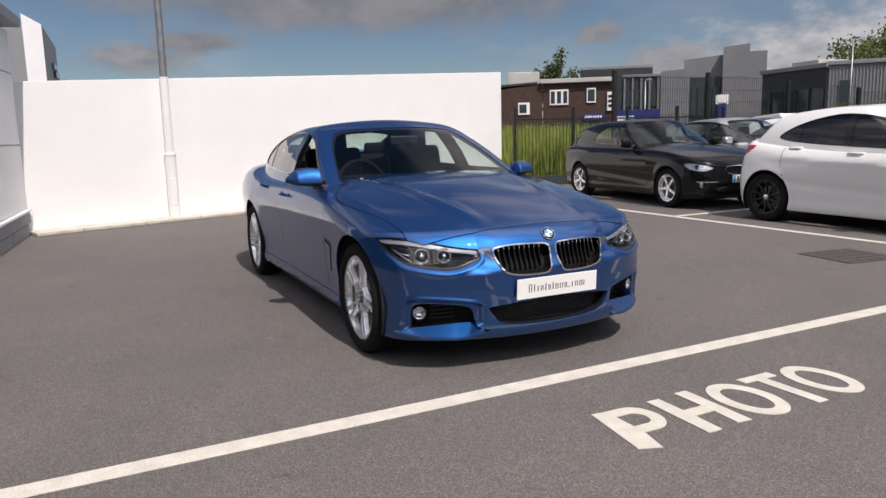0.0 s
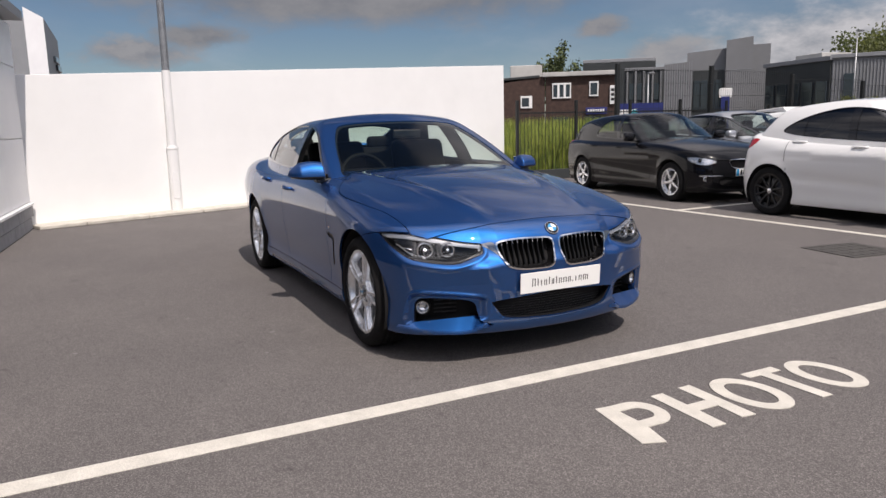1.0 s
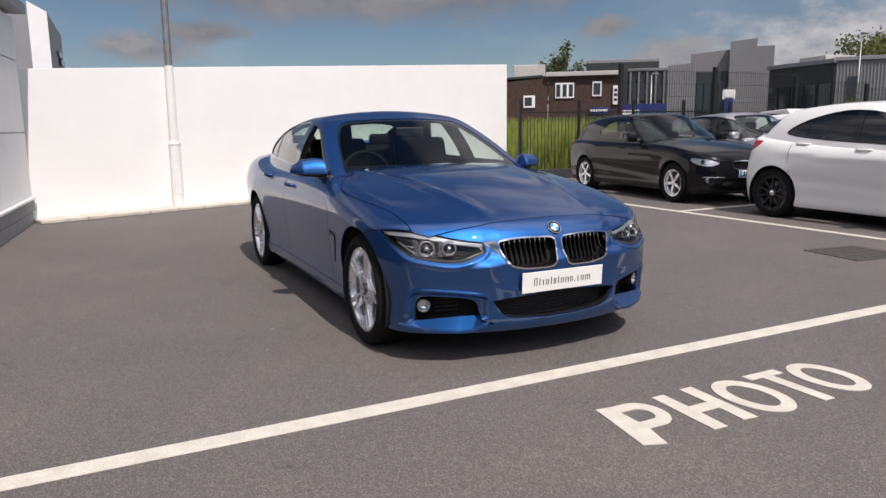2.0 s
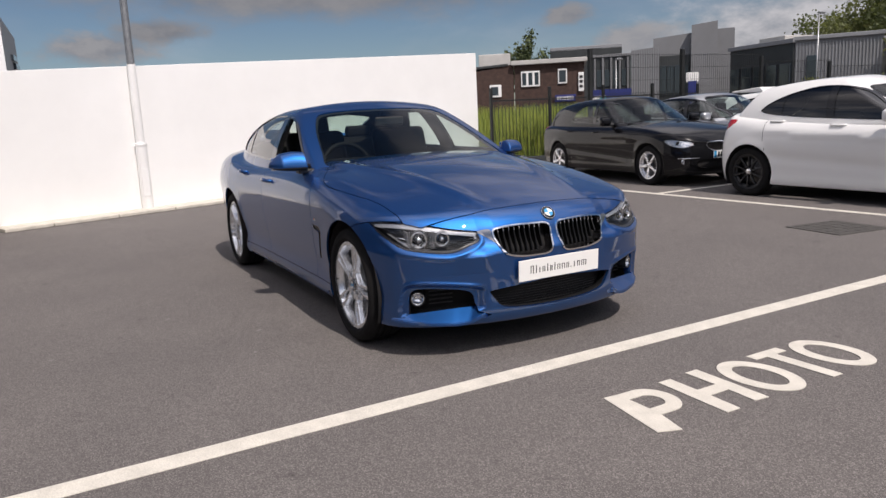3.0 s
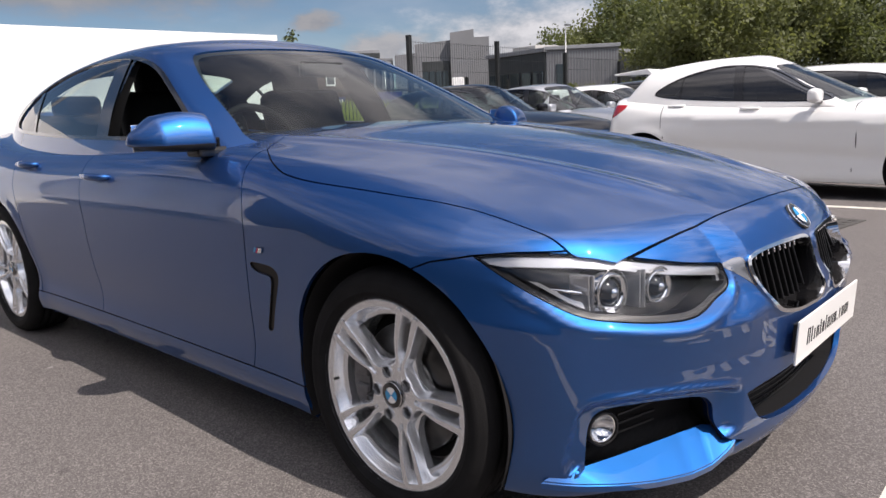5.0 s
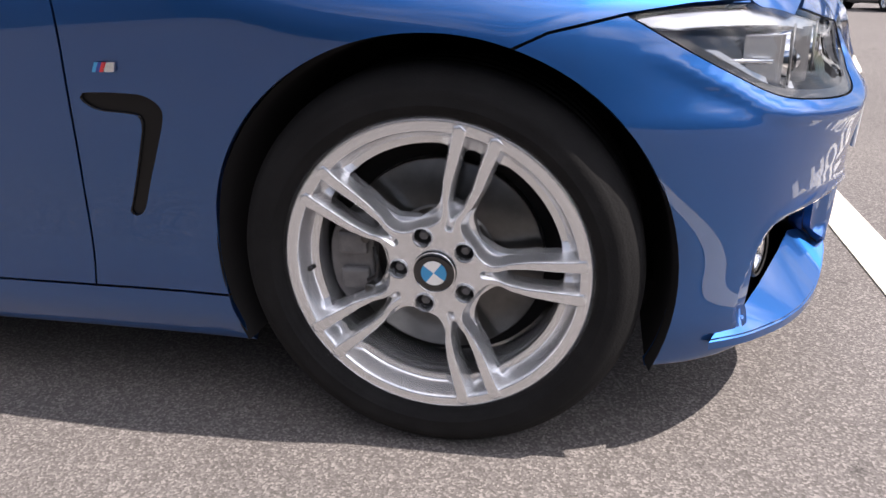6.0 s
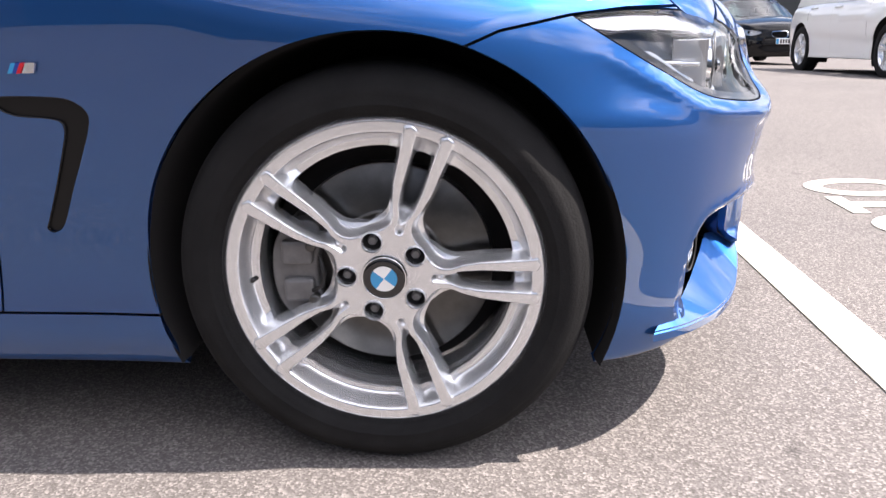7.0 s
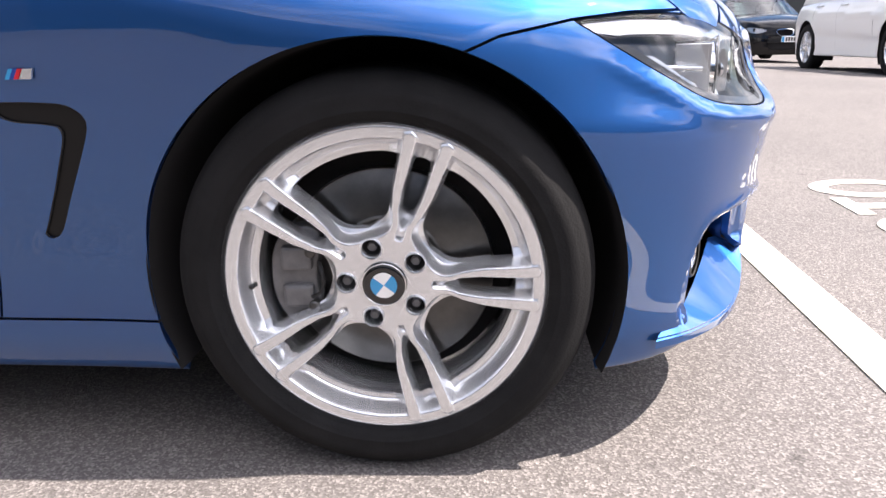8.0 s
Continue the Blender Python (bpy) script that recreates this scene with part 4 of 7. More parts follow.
def leaf_tree(at, height, spread, seed, leaf, n=2600, trunk=0.16, label="broad leafy green tree", size=(0.16, 0.34)):
    rng = np.random.default_rng(seed)
    t = thing("tree", label, "tree", pose(*at))
    bm = bmesh.new()
    tube_bm([(0, 0, -0.3), (0.05, 0.03, height * 0.3), (0.1, -0.05, height * 0.62)], [trunk, trunk * 0.75, trunk * 0.35], 8, False, bm)
    tips = []
    for k in range(9):
        a = 6.283 * k / 9 + rng.uniform(-0.3, 0.3)
        z0 = height * rng.uniform(0.25, 0.6)
        r = spread * rng.uniform(0.45, 0.85)
        p = (r * math.cos(a), r * math.sin(a), height * rng.uniform(0.5, 0.92))
        tube_bm([(0.04, 0, z0), (p[0] * 0.5, p[1] * 0.5, (z0 + p[2]) / 2 + 0.1 * height), p], [trunk * 0.4, trunk * 0.22, 0.02], 6, False, bm)
        tips.append(p)
    tips += [(0.1, -0.05, height * 0.9), (0.0, 0.0, height * 0.7)]
    part("trunk", bm, mat("bark", (0.07, 0.055, 0.04), rough=0.9, var=0.4, scale=10), t, "brown trunk and limbs", smooth=True)
    # leaves gather in clumps round the limbs' ends
    tips = np.array(tips)
    m = max(18, n // 160)
    heart = tips[rng.integers(len(tips), size=m)] + rng.normal(0, 1, (m, 3)) * np.array([spread * 0.22, spread * 0.22, height * 0.11])
    c = heart[rng.integers(m, size=n)] + rng.normal(0, 1, (n, 3)) * np.array([spread * 0.10, spread * 0.10, height * 0.045])
    sz = rng.uniform(*size, n)
    u = rng.normal(0, 1, (n, 3))
    u /= np.linalg.norm(u, axis=1, keepdims=True)
    v = np.cross(u, rng.normal(0, 1, (n, 3)))
    v /= np.linalg.norm(v, axis=1, keepdims=True)
    quad = np.stack([c - u * sz[:, None] * 0.5, c - v * sz[:, None] * 0.32, c + u * sz[:, None] * 0.5, c + v * sz[:, None] * 0.32], 1)
    V, F = quad.reshape(-1, 3), np.arange(4 * n).reshape(-1, 4)
    part("crown", (V, F), leaf, t, "crown of green leaves")
    return t


def leaf_mat(name, color):
    """Leaves let part of the light through."""
    m = mat(name, color, rough=0.6, var=0.45, scale=0.35)
    nt = m.node_tree
    b, out = nt.nodes["Principled BSDF"], nt.nodes["Material Output"]
    tl, mx = nt.nodes.new("ShaderNodeBsdfTranslucent"), nt.nodes.new("ShaderNodeMixShader")
    tl.inputs["Color"].default_value = (color[0] * 1.3, color[1] * 1.3, color[2] * 0.8, 1)
    mx.inputs[0].default_value = 0.45
    nt.links.new(b.outputs[0], mx.inputs[1]), nt.links.new(tl.outputs[0], mx.inputs[2]), nt.links.new(mx.outputs[0], out.inputs[0])
    return m


LEAF = leaf_mat("tree leaves", (0.17, 0.19, 0.085))
LEAF2 = leaf_mat("dark leaves", (0.13, 0.155, 0.07))

CONIFER = mat("conifer needles", (0.10, 0.13, 0.05), rough=0.7, var=0.5, scale=1.0)
tx, ty = far(-28.55, 21.05, 78)
leaf_tree((tx, ty, -2.0), 9.6, 2.6, 11, CONIFER, 5000, 0.25, "dark thin-crowned tree behind the brick building", (0.2, 0.45))
for i, (dx, dy, d, h, r) in enumerate(((-17.7, 31.4, 95, 11.8, 5.5), (-16.6, 32.3, 92, 13.0, 6.5), (-15.4, 33.1, 88, 14.0, 7.0), (-13.9, 34.0, 84, 15.0, 7.0), (-12.6, 34.7, 66, 13.5, 5.5), (-11.2, 35.3, 80, 14.0, 6.5), (-9.2, 36.1, 82, 15.0, 7.0), (-6.5, 37.0, 85, 14.5, 7.0), (-3.5, 37.8, 88, 15.0, 7.5), (0.0, 38.2, 90, 14.5, 7.5), (4.0, 38.3, 92, 14.5, 7.5))):
    tx, ty = far(dx, dy, d)
    leaf_tree((tx, ty, -3.0), h, r, 20 + i, (LEAF, LEAF2)[i % 2], 20000, 0.35, "broad green tree beyond the car park", (0.22, 0.48))
for i, (dx, dy, d) in enumerate(((-19.4, 30.1, 50), (-18.6, 30.7, 48), (-17.4, 31.6, 46), (-15.9, 32.6, 47), (-14.2, 33.6, 48))):
    tx, ty = far(dx, dy, d)
    leaf_tree((tx, ty, -1.5), 3.2, 2.0, 50 + i, LEAF, 5000, 0.1, "green bush beside the retail units", (0.12, 0.26))

# lamp columns, halls across the lanes
def street_lamp(at, h):
    s = thing("street_lamp", "slim grey street lamp column", "street lamp", pose(*at))
    part("column", tube_bm([(0, 0, 0), (0, 0, h)], [0.09, 0.05], 10), GALV, s, smooth=True)
    part("arm", tube_bm([(0, 0, h), (0.0, 0.25, h + 0.08)], 0.03, 8), GALV, s, smooth=True)
    part("lantern", box_bm(0.28, 0.6, 0.14, (0, 0.3, h + 0.1), 0.04), GALV, s)


tx, ty = far(-18.45, 30.83, 64)
street_lamp((tx, ty, -2.5), 9.9)
tx, ty = far(-25.6, 24.7, 60)
street_lamp((tx, ty, -2.5), 7.3)
ob, L = facade("dark_hall", (2.0, 52.0), (34.0, 40.0), -2.5, 4.5, 10, DARKCLAD, "low dark hall across the far lane")
part("roof_edge", box_bm(L, 10.4, 0.3, (L / 2, 5, 7.1), 0.03), CLADGREY, ob)
ob, L = facade("hall_south", (45.0, -30.0), (42.0, 30.0), -2.5, 5.0, 10, PALECLAD, "pale hall behind the viewer across the car park")


def flecks():
    """Dried paint and chewing-gum spots on the tarmac, uneven little patches a millimetre thick."""
    rng = np.random.default_rng(71)
    bm = bmesh.new()
    for i in range(20):
        x, y = rng.uniform(-3.5, 5.5), rng.uniform(-2.6, -0.9) if i % 3 else rng.uniform(1.2, 5.0)
        r = rng.uniform(0.005, 0.014)
        z = ground_z(x, y) + 0.0015
        a0 = rng.uniform(0, 6.28)
        rad = [r * rng.uniform(0.6, 1.2) for _ in range(9)]
        ring = [bm.verts.new((x + rad[k] * math.cos(a0 + 0.698 * k), y + rad[k] * 1.2 * math.sin(a0 + 0.698 * k), z)) for k in range(9)]
        top = bm.verts.new((x, y, z + 0.001))
        for k in range(9):
            bm.faces.new((ring[k], ring[(k + 1) % 9], top))
    solo("tarmac_spots", bm, mat("spot grey", (0.27, 0.26, 0.25), rough=0.8, var=0.4, scale=40), "pale dried spots scattered on the tarmac", "spots", kind="stuff")


flecks()

# ---- forms of the cars ----
LAMP_LINE = rounded([(0.58, 0.713, 1), (0.462, 0.719), (0.303, 0.716), (0.144, 0.704), (-0.076, 0.674), (-0.224, 0.659, 1), (-0.243, 0.613), (-0.185, 0.592), (-0.100, 0.569), (-0.005, 0.566), (0.151, 0.577), (0.284, 0.594), (0.402, 0.634), (0.492, 0.671)], 5)


def hero_fields():
    """The blue saloon: lower body and glasshouse as smooth solids (x ahead of the front axle, z from the ground)."""
    side = spl([0.12, 0.19, 0.24, 0.29, 0.35, 0.45, 0.58, 0.68, 0.75, 0.82, 0.90, 1.0], [-0.07, -0.046, -0.034, -0.040, -0.042, -0.026, -0.010, -0.003, -0.001, -0.014, -0.044, -0.10])
    plan = spl([-3.9, -3.5, -2.81, -2.1, -1.3, -0.6, 0.0, 0.3, 0.55, 0.8], [0.76, 0.845, 0.908, 0.900, 0.896, 0.902, 0.908, 0.900, 0.88, 0.85])
    top = spl([-3.9, -3.5, -2.9, -1.8, -0.75, -0.4, -0.1, 0.2, 0.42, 0.56, 0.66, 0.73, 0.80], [0.96, 1.03, 1.0, 0.985, 0.995, 0.965, 0.925, 0.872, 0.818, 0.775, 0.735, 0.70, 0.655])
    drop = spl([-3.9, -0.6, 0.0, 0.4, 0.8], [0.06, 0.065, 0.075, 0.085, 0.085])
    chin = spl([0.10, 0.18, 0.24, 0.33, 0.42, 0.50, 0.60, 0.8], [0.642, 0.717, 0.744, 0.752, 0.759, 0.762, 0.762, 0.760])
    brow = spl([0.40, 0.50, 0.545, 0.575, 0.605, 0.65, 0.70, 0.78], [0.882, 0.802, 0.767, 0.746, 0.731, 0.719, 0.704, 0.672])
    bow = spl([0, 0.1, 0.2, 0.3, 0.4, 0.5, 0.6, 0.70, 0.78, 0.84, 0.90, 1.0], [0, 0.003, 0.010, 0.024, 0.046, 0.078, 0.120, 0.176, 0.244, 0.332, 0.502, 0.932])
    tail = spl([0.1, 0.3, 0.5, 0.75, 1.0], [-3.74, -3.82, -3.86, -3.82, -3.78])

    scoop = rounded([(0.330, 0.222), (0.318, 0.360), (0.262, 0.414), (0.091, 0.420), (-0.116, 0.408), (-0.299, 0.388), (-0.451, 0.377), (-0.501, 0.321), (-0.45, 0.275), (-0.299, 0.245), (0.007, 0.222)], 4)

    def low(x, y, z):
        a = np.abs(y)
        x, y, z = np.atleast_1d(x), np.atleast_1d(y), np.atleast_1d(z)
        r0 = np.hypot(x, z - 0.33)
        r1 = np.hypot(x + 2.81, z - 0.33)
        w = plan(x) + side(z) + 0.003 * np.exp(-(((r0 - 0.370) / 0.06) ** 2)) + 0.007 * np.exp(-(((r1 - 0.375) / 0.055) ** 2))
        ridge = 0.010 * np.exp(-(((a - (0.30 + 0.22 * np.clip(0.6 - x, 0, 1.3))) / 0.05) ** 2)) * np.clip((0.62 - x) * 4, 0, 1)
        t = top(x) - drop(x) * (a / 0.8) ** 2 + ridge
        n = smin(chin(z), brow(z - 0.04 * np.clip(a - 0.35, 0, 0.4)), 0.010) - bow(a)
        crest = 0.013 * np.clip(1 - np.where(z > 0.535, (z - 0.535) / 0.050, (0.535 - z) / 0.085), 0, 1) * np.clip((x - 0.22) / 0.25, 0, 1) * np.clip((a - 0.34) / 0.08, 0, 1) * np.clip((0.76 - a) / 0.16, 0, 1)
        lean = 0.022 * np.clip((z - 0.535) / 0.17, 0, 1) * np.clip((x - 0.22) / 0.25, 0, 1) * np.clip((a - 0.34) / 0.08, 0, 1)
        n, w = n + crest - lean, w + crest - lean
        by_lamp = (x > 0.15) & (z > 0.52) & (z < 0.72) & (a > 0.4)
        if by_lamp.any():
            s = sd_poly(LAMP_LINE, (a - x)[by_lamp], z[by_lamp])
            under_it = np.clip((0.655 + 0.03 * (a - x)[by_lamp] - z[by_lamp]) / 0.05, 0, 1)
            ledge = (0.009 * np.exp(-(((s - 0.022) / 0.015) ** 2)) - 0.005 * np.clip((0.006 - s) / 0.010, 0, 1)) * under_it
            n, w = n.copy(), w.copy()
            n[by_lamp] += ledge
            w[by_lamp] += ledge
        near = (x > 0.3) & (z > 0.2) & (z < 0.46) & (a > 0.2)
        if near.any():
            s = sd_poly(scoop, (a - x)[near], z[near])
            k = np.clip((-s - 0.010) / 0.026, 0, 1)
            lip = np.exp(-(((s + 0.007) / 0.009) ** 2)) * np.clip((z[near] - 0.33) / 0.05, 0, 1) * np.clip((x[near] - 0.45) / 0.1, 0, 1)
            cut = 0.036 * k * k * (3 - 2 * k) - 0.007 * lip
            fade = np.clip(((a - x)[near] + 0.31) / 0.12, 0, 1)
            cut = cut * fade * fade * (3 - 2 * fade)
            n, w = n.copy(), w.copy()
            n[near] -= cut
            w[near] -= cut
        swell = np.clip((x + 0.55) / 0.6, 0, 1)
        swell = swell * swell * (3 - 2 * swell)
        w, t = w + 0.006 * swell, t + 0.006 * swell
        f = smax(a - w, (z - t) * 0.96, 0.10 + 0.07 * swell)
        f = smax(f, (x - n) * 0.95, 0.07)
        f = smax(f, tail(z) + 0.25 * (a / 0.85) ** 4 - x, 0.12)
        return smax(f, 0.165 - z, 0.02)

    gside = spl([0.75, 0.90, 0.97, 1.1, 1.22, 1.31, 1.40], [0.835, 0.810, 0.788, 0.735, 0.666, 0.602, 0.51])
    gplan = spl([-3.6, -3.1, -2.6, -1.9, -1.2, -0.6], [0.25, 0.10, 0.035, 0.0, 0.004, 0.03])
    screen = spl([0.80, 0.95, 1.02, 1.10, 1.20, 1.30, 1.40], [-0.28, -0.58, -0.73, -0.905, -1.135, -1.38, -1.66])
    roof = spl([-3.9, -3.6, -3.25, -2.9, -2.5, -2.1, -1.75, -1.45, -1.1], [0.98, 1.065, 1.175, 1.27, 1.342, 1.381, 1.389, 1.378, 1.335])

    def cab(x, y, z):
        a = np.abs(y)
        f = smax(a - (gside(z) - gplan(x)), (x - (screen(z) - 0.19 * (a / 0.65) ** 2)) * 0.45, 0.035)
        f = smax(f, (z - (roof(x) - 0.045 * (a / 0.55) ** 2)) * 0.97, 0.05)
        return f

    return low, cab

# ---- wheels ----
def wheel_face(arms, lip=0.2510, hub=0.067, arm_w=(0.0086, 0.0142), spread=(0.0135, 0.0335), twist=0.0, lugs=5, lug_r=0.06, lug_hole=0.0158, twin=True, dish=0.012, steps=(84, 640)):
    """A cast wheel's face: rim ring, spokes and hub as one rounded plate with real openings. Axis along -y (outwards)."""
    nr, na = steps
    r = np.linspace(0.0, lip, nr)
    t = np.linspace(0, 2 * np.pi, na, endpoint=False)
    R, T = np.meshgrid(r, t, indexing="ij")
    U, W = (R * np.cos(T)).ravel(), (R * np.sin(T)).ravel()
    d = np.hypot(U, W) - hub
    ring = 0.2245 / 0.2465 * lip - np.hypot(U, W)
    half = 2 * np.pi / arms / 2
    ang = np.arctan2(W, U) - twist
    ang = (ang + half) % (2 * half) - half
    pu, pv = np.hypot(U, W) * np.cos(ang), np.hypot(U, W) * np.sin(ang)
    if twin:
        pv = np.abs(pv)
    a0, a1 = np.array([0.072, spread[0] if twin else 0.0]), np.array([lip - 0.006, spread[1] if twin else 0.0])
    e = a1 - a0
    s = np.clip(((pu - a0[0]) * e[0] + (pv - a0[1]) * e[1]) / (e @ e), 0, 1)
    # the two arms bow apart just outside the hub
    arm = np.hypot(pu - a0[0] - s * e[0], pv - a0[1] - s * e[1] - 0.004 * np.sin(np.pi * np.minimum(s * 1.6, 1)) * (1 if twin else 0)) - (arm_w[0] * (1 - s) + arm_w[1] * s)
    web = np.hypot(np.maximum(0.06 - pu, 0) + np.maximum(pu - 0.084, 0), pv) - (0.018 if twin else 0.0)
    f = smin(d, arm, 0.015)
    f = smin(f, web, 0.012) if twin else f
    f = smin(f, ring, 0.010)
    for k in range(lugs):
        q = twist + half + 2 * np.pi / lugs * k
        f = smax(f, lug_hole - np.hypot(U - lug_r * math.cos(q), W - lug_r * math.sin(q)), 0.004)
    rr = np.hypot(U, W)
    # face height: dished to the hub, a rolled lip, rounded edges and a groove between twin arms
    h = -dish * (1 - np.clip(rr / lip, 0, 1)) ** 1.3 - 0.004
    lipk = np.clip((rr - (lip - 0.022)) / 0.022, 0, 1)
    h = h + 0.006 * lipk * lipk
    armtop = np.clip(-arm / 0.006, 0, 1)
    between = np.clip(-f / 0.0035, 0, 1)
    h = h + 0.0025 * np.sin(armtop * np.pi / 2) * np.clip((rr - 0.085) / 0.02, 0, 1) * np.clip((lip - 0.008 - rr) / 0.012, 0, 1)
    h = h - 0.004 * (1 - np.sqrt(1 - (1 - between) ** 2))
    if twin:
        h = h - 0.007 * np.exp(-((pv / 0.006) ** 2)) * np.exp(-(((pu - 0.105) / 0.02) ** 2))
    V = np.stack([U, -h, W], 1)
    i, j = np.meshgrid(np.arange(nr - 1), np.arange(na), indexing="ij")
    a, b = (i * na + j).ravel(), (i * na + (j + 1) % na).ravel()
    F = np.concatenate([np.stack([a, b, b + na], 1), np.stack([a, b + na, a + na], 1)])
    F = F[(F[:, 0] != F[:, 1])]
    F = F[np.linalg.norm(np.cross(V[F[:, 1]] - V[F[:, 0]], V[F[:, 2]] - V[F[:, 0]]), axis=1) > 1e-12]
    fn = np.cross(V[F[:, 1]] - V[F[:, 0]], V[F[:, 2]] - V[F[:, 0]])
    if fn[:, 1].sum() > 0:
        F, fn = F[:, ::-1], -fn
    N = np.zeros_like(V)
    for c in range(3):
        np.add.at(N, F[:, c], fn)
    # the centre ring of coincident vertices shares one normal
    N[:na] = (0, -1, 0)
    N /= np.maximum(np.linalg.norm(N, axis=1, keepdims=True), 1e-12)
    sh = Sheet(V, F, N)
    fv = f

    def field(x, y, z):
        return fv

    cut = sh.keep(field)
    return cut.solid(0.030, (0, 1, 0))


def twin_face(lip, twist, steps=(150, 900)):
    """A five twin-spoke face: flat lip, inner step, bowed arms with sloping sides, open slots and a filleted hub. Outwards is -y."""
    nr, na = steps
    r = np.linspace(0.0, lip, nr)
    t = np.linspace(0, 2 * np.pi, na, endpoint=False)
    R, T = np.meshgrid(r, t, indexing="ij")
    U, W, rr = (R * np.cos(T)).ravel(), (R * np.sin(T)).ravel(), R.ravel()
    half = np.pi / 5
    ang = (T.ravel() - twist + half) % (2 * half) - half
    pu, pv = rr * np.cos(ang), np.abs(rr * np.sin(ang))
    centre = lin([0.06, 0.090, 0.104, 0.120, 0.150, 0.19, 0.228, 0.25], [0.004, 0.0085, 0.0120, 0.0180, 0.0232, 0.0252, 0.0275, 0.0290])(pu)
    width = lin([0.06, 0.090, 0.113, 0.150, 0.19, 0.228, 0.25], [0.0075, 0.0060, 0.0048, 0.0068, 0.0086, 0.0102, 0.0112])(pu)
    arm = np.maximum(np.abs(pv - centre) - width, 0.058 - pu)
    tip = pu - (lip - 0.0085) + 0.5 * np.abs(pv - centre)
    arm = smax(arm, tip, 0.002)
    hub = rr - 0.076
    top = smin(arm, hub, 0.030)
    # the foot of the face: arms with sloping sides, a wide fillet at the hub, the rim's inner step
    slot = smax(smax(pv - (centre - width) + 0.0035, 0.113 - pu, 0.012), rr - 0.2000, 0.006)
    foot = smin(arm - 0.0055, rr - 0.083, 0.055)
    foot = smax(foot, -slot, 0.003)
    foot = smin(foot, 0.2045 - rr, 0.004)
    hole = np.full(len(rr), -1.0)
    for k in range(5):
        q = twist + half + 2 * half * k
        hole = np.maximum(hole, 0.0150 - np.hypot(U - 0.060 * math.cos(q), W - 0.060 * math.sin(q)))
    foot = np.maximum(foot, hole)
    # heights, outwards positive
    rim = lin([0.0, 0.2045, 0.2075, 0.2150, 0.2180, 0.2290, 0.2320, lip - 0.004, lip], [-0.040, -0.040, -0.0385, -0.0385, -0.036, -0.0075, -0.0055, -0.0055, -0.0085])(rr)
    crown = lin([0.0, 0.040, 0.075, 0.11, 0.16, 0.21, 0.243, lip], [-0.0165, -0.0165, -0.0150, -0.0125, -0.0075, -0.0040, -0.0035, -0.0035])(rr)
    away = np.clip(top, 0, None)
    side = crown - 0.0012 * np.clip(1 + top / 0.004, 0, 1) ** 2 - np.where(away < 0.006, 4.2 * away, 0.0252 + 0.55 * (away - 0.006))
    h = np.maximum(np.where(rr > 0.196, rim, -1.0), side)
    h = np.maximum(h, -0.045)
    # the cleft where two arms part, with a small ridge and a round dimple
    cleft = np.clip(1 - pv / 0.0075, 0, 1) * np.clip((pu - 0.074) / 0.004, 0, 1) * np.clip((0.116 - pu) / 0.010, 0, 1)
    ridge = np.clip(1 - pv / 0.0032, 0, 1) ** 0.5 * np.clip((pu - 0.084) / 0.003, 0, 1) * np.clip((0.108 - pu) / 0.003, 0, 1)
    h = h - 0.0050 * np.minimum(1, 1.6 * cleft) + 0.0042 * ridge
    h = h - 0.010 * np.clip(1.6 - np.hypot(pu - 0.0775, pv) / 0.0022, 0, 1)
    # rounded wells round the bolts
    for k in range(5):
        q = twist + half + 2 * half * k
        d = np.hypot(U - 0.060 * math.cos(q), W - 0.060 * math.sin(q))
        h = h - 0.002 * np.clip(1 - (d - 0.015) / 0.003, 0, 1) ** 2
    V = np.stack([U, -h, W], 1)
    i, j = np.meshgrid(np.arange(nr - 1), np.arange(na), indexing="ij")
    a, b = (i * na + j).ravel(), (i * na + (j + 1) % na).ravel()
    F = np.concatenate([np.stack([a, b, b + na], 1), np.stack([a, b + na, a + na], 1)])
    F = F[rr[F].max(1) > 0.030]
    fn = np.cross(V[F[:, 1]] - V[F[:, 0]], V[F[:, 2]] - V[F[:, 0]])
    if fn[:, 1].sum() > 0:
        F, fn = F[:, ::-1], -fn
    N = np.zeros_like(V)
    for c in range(3):
        np.add.at(N, F[:, c], fn)
    N /= np.maximum(np.linalg.norm(N, axis=1, keepdims=True), 1e-12)
    cut = Sheet(V, F, N).keep(lambda x, y, z: foot)
    return cut.solid(0.022, (0, 1, 0))


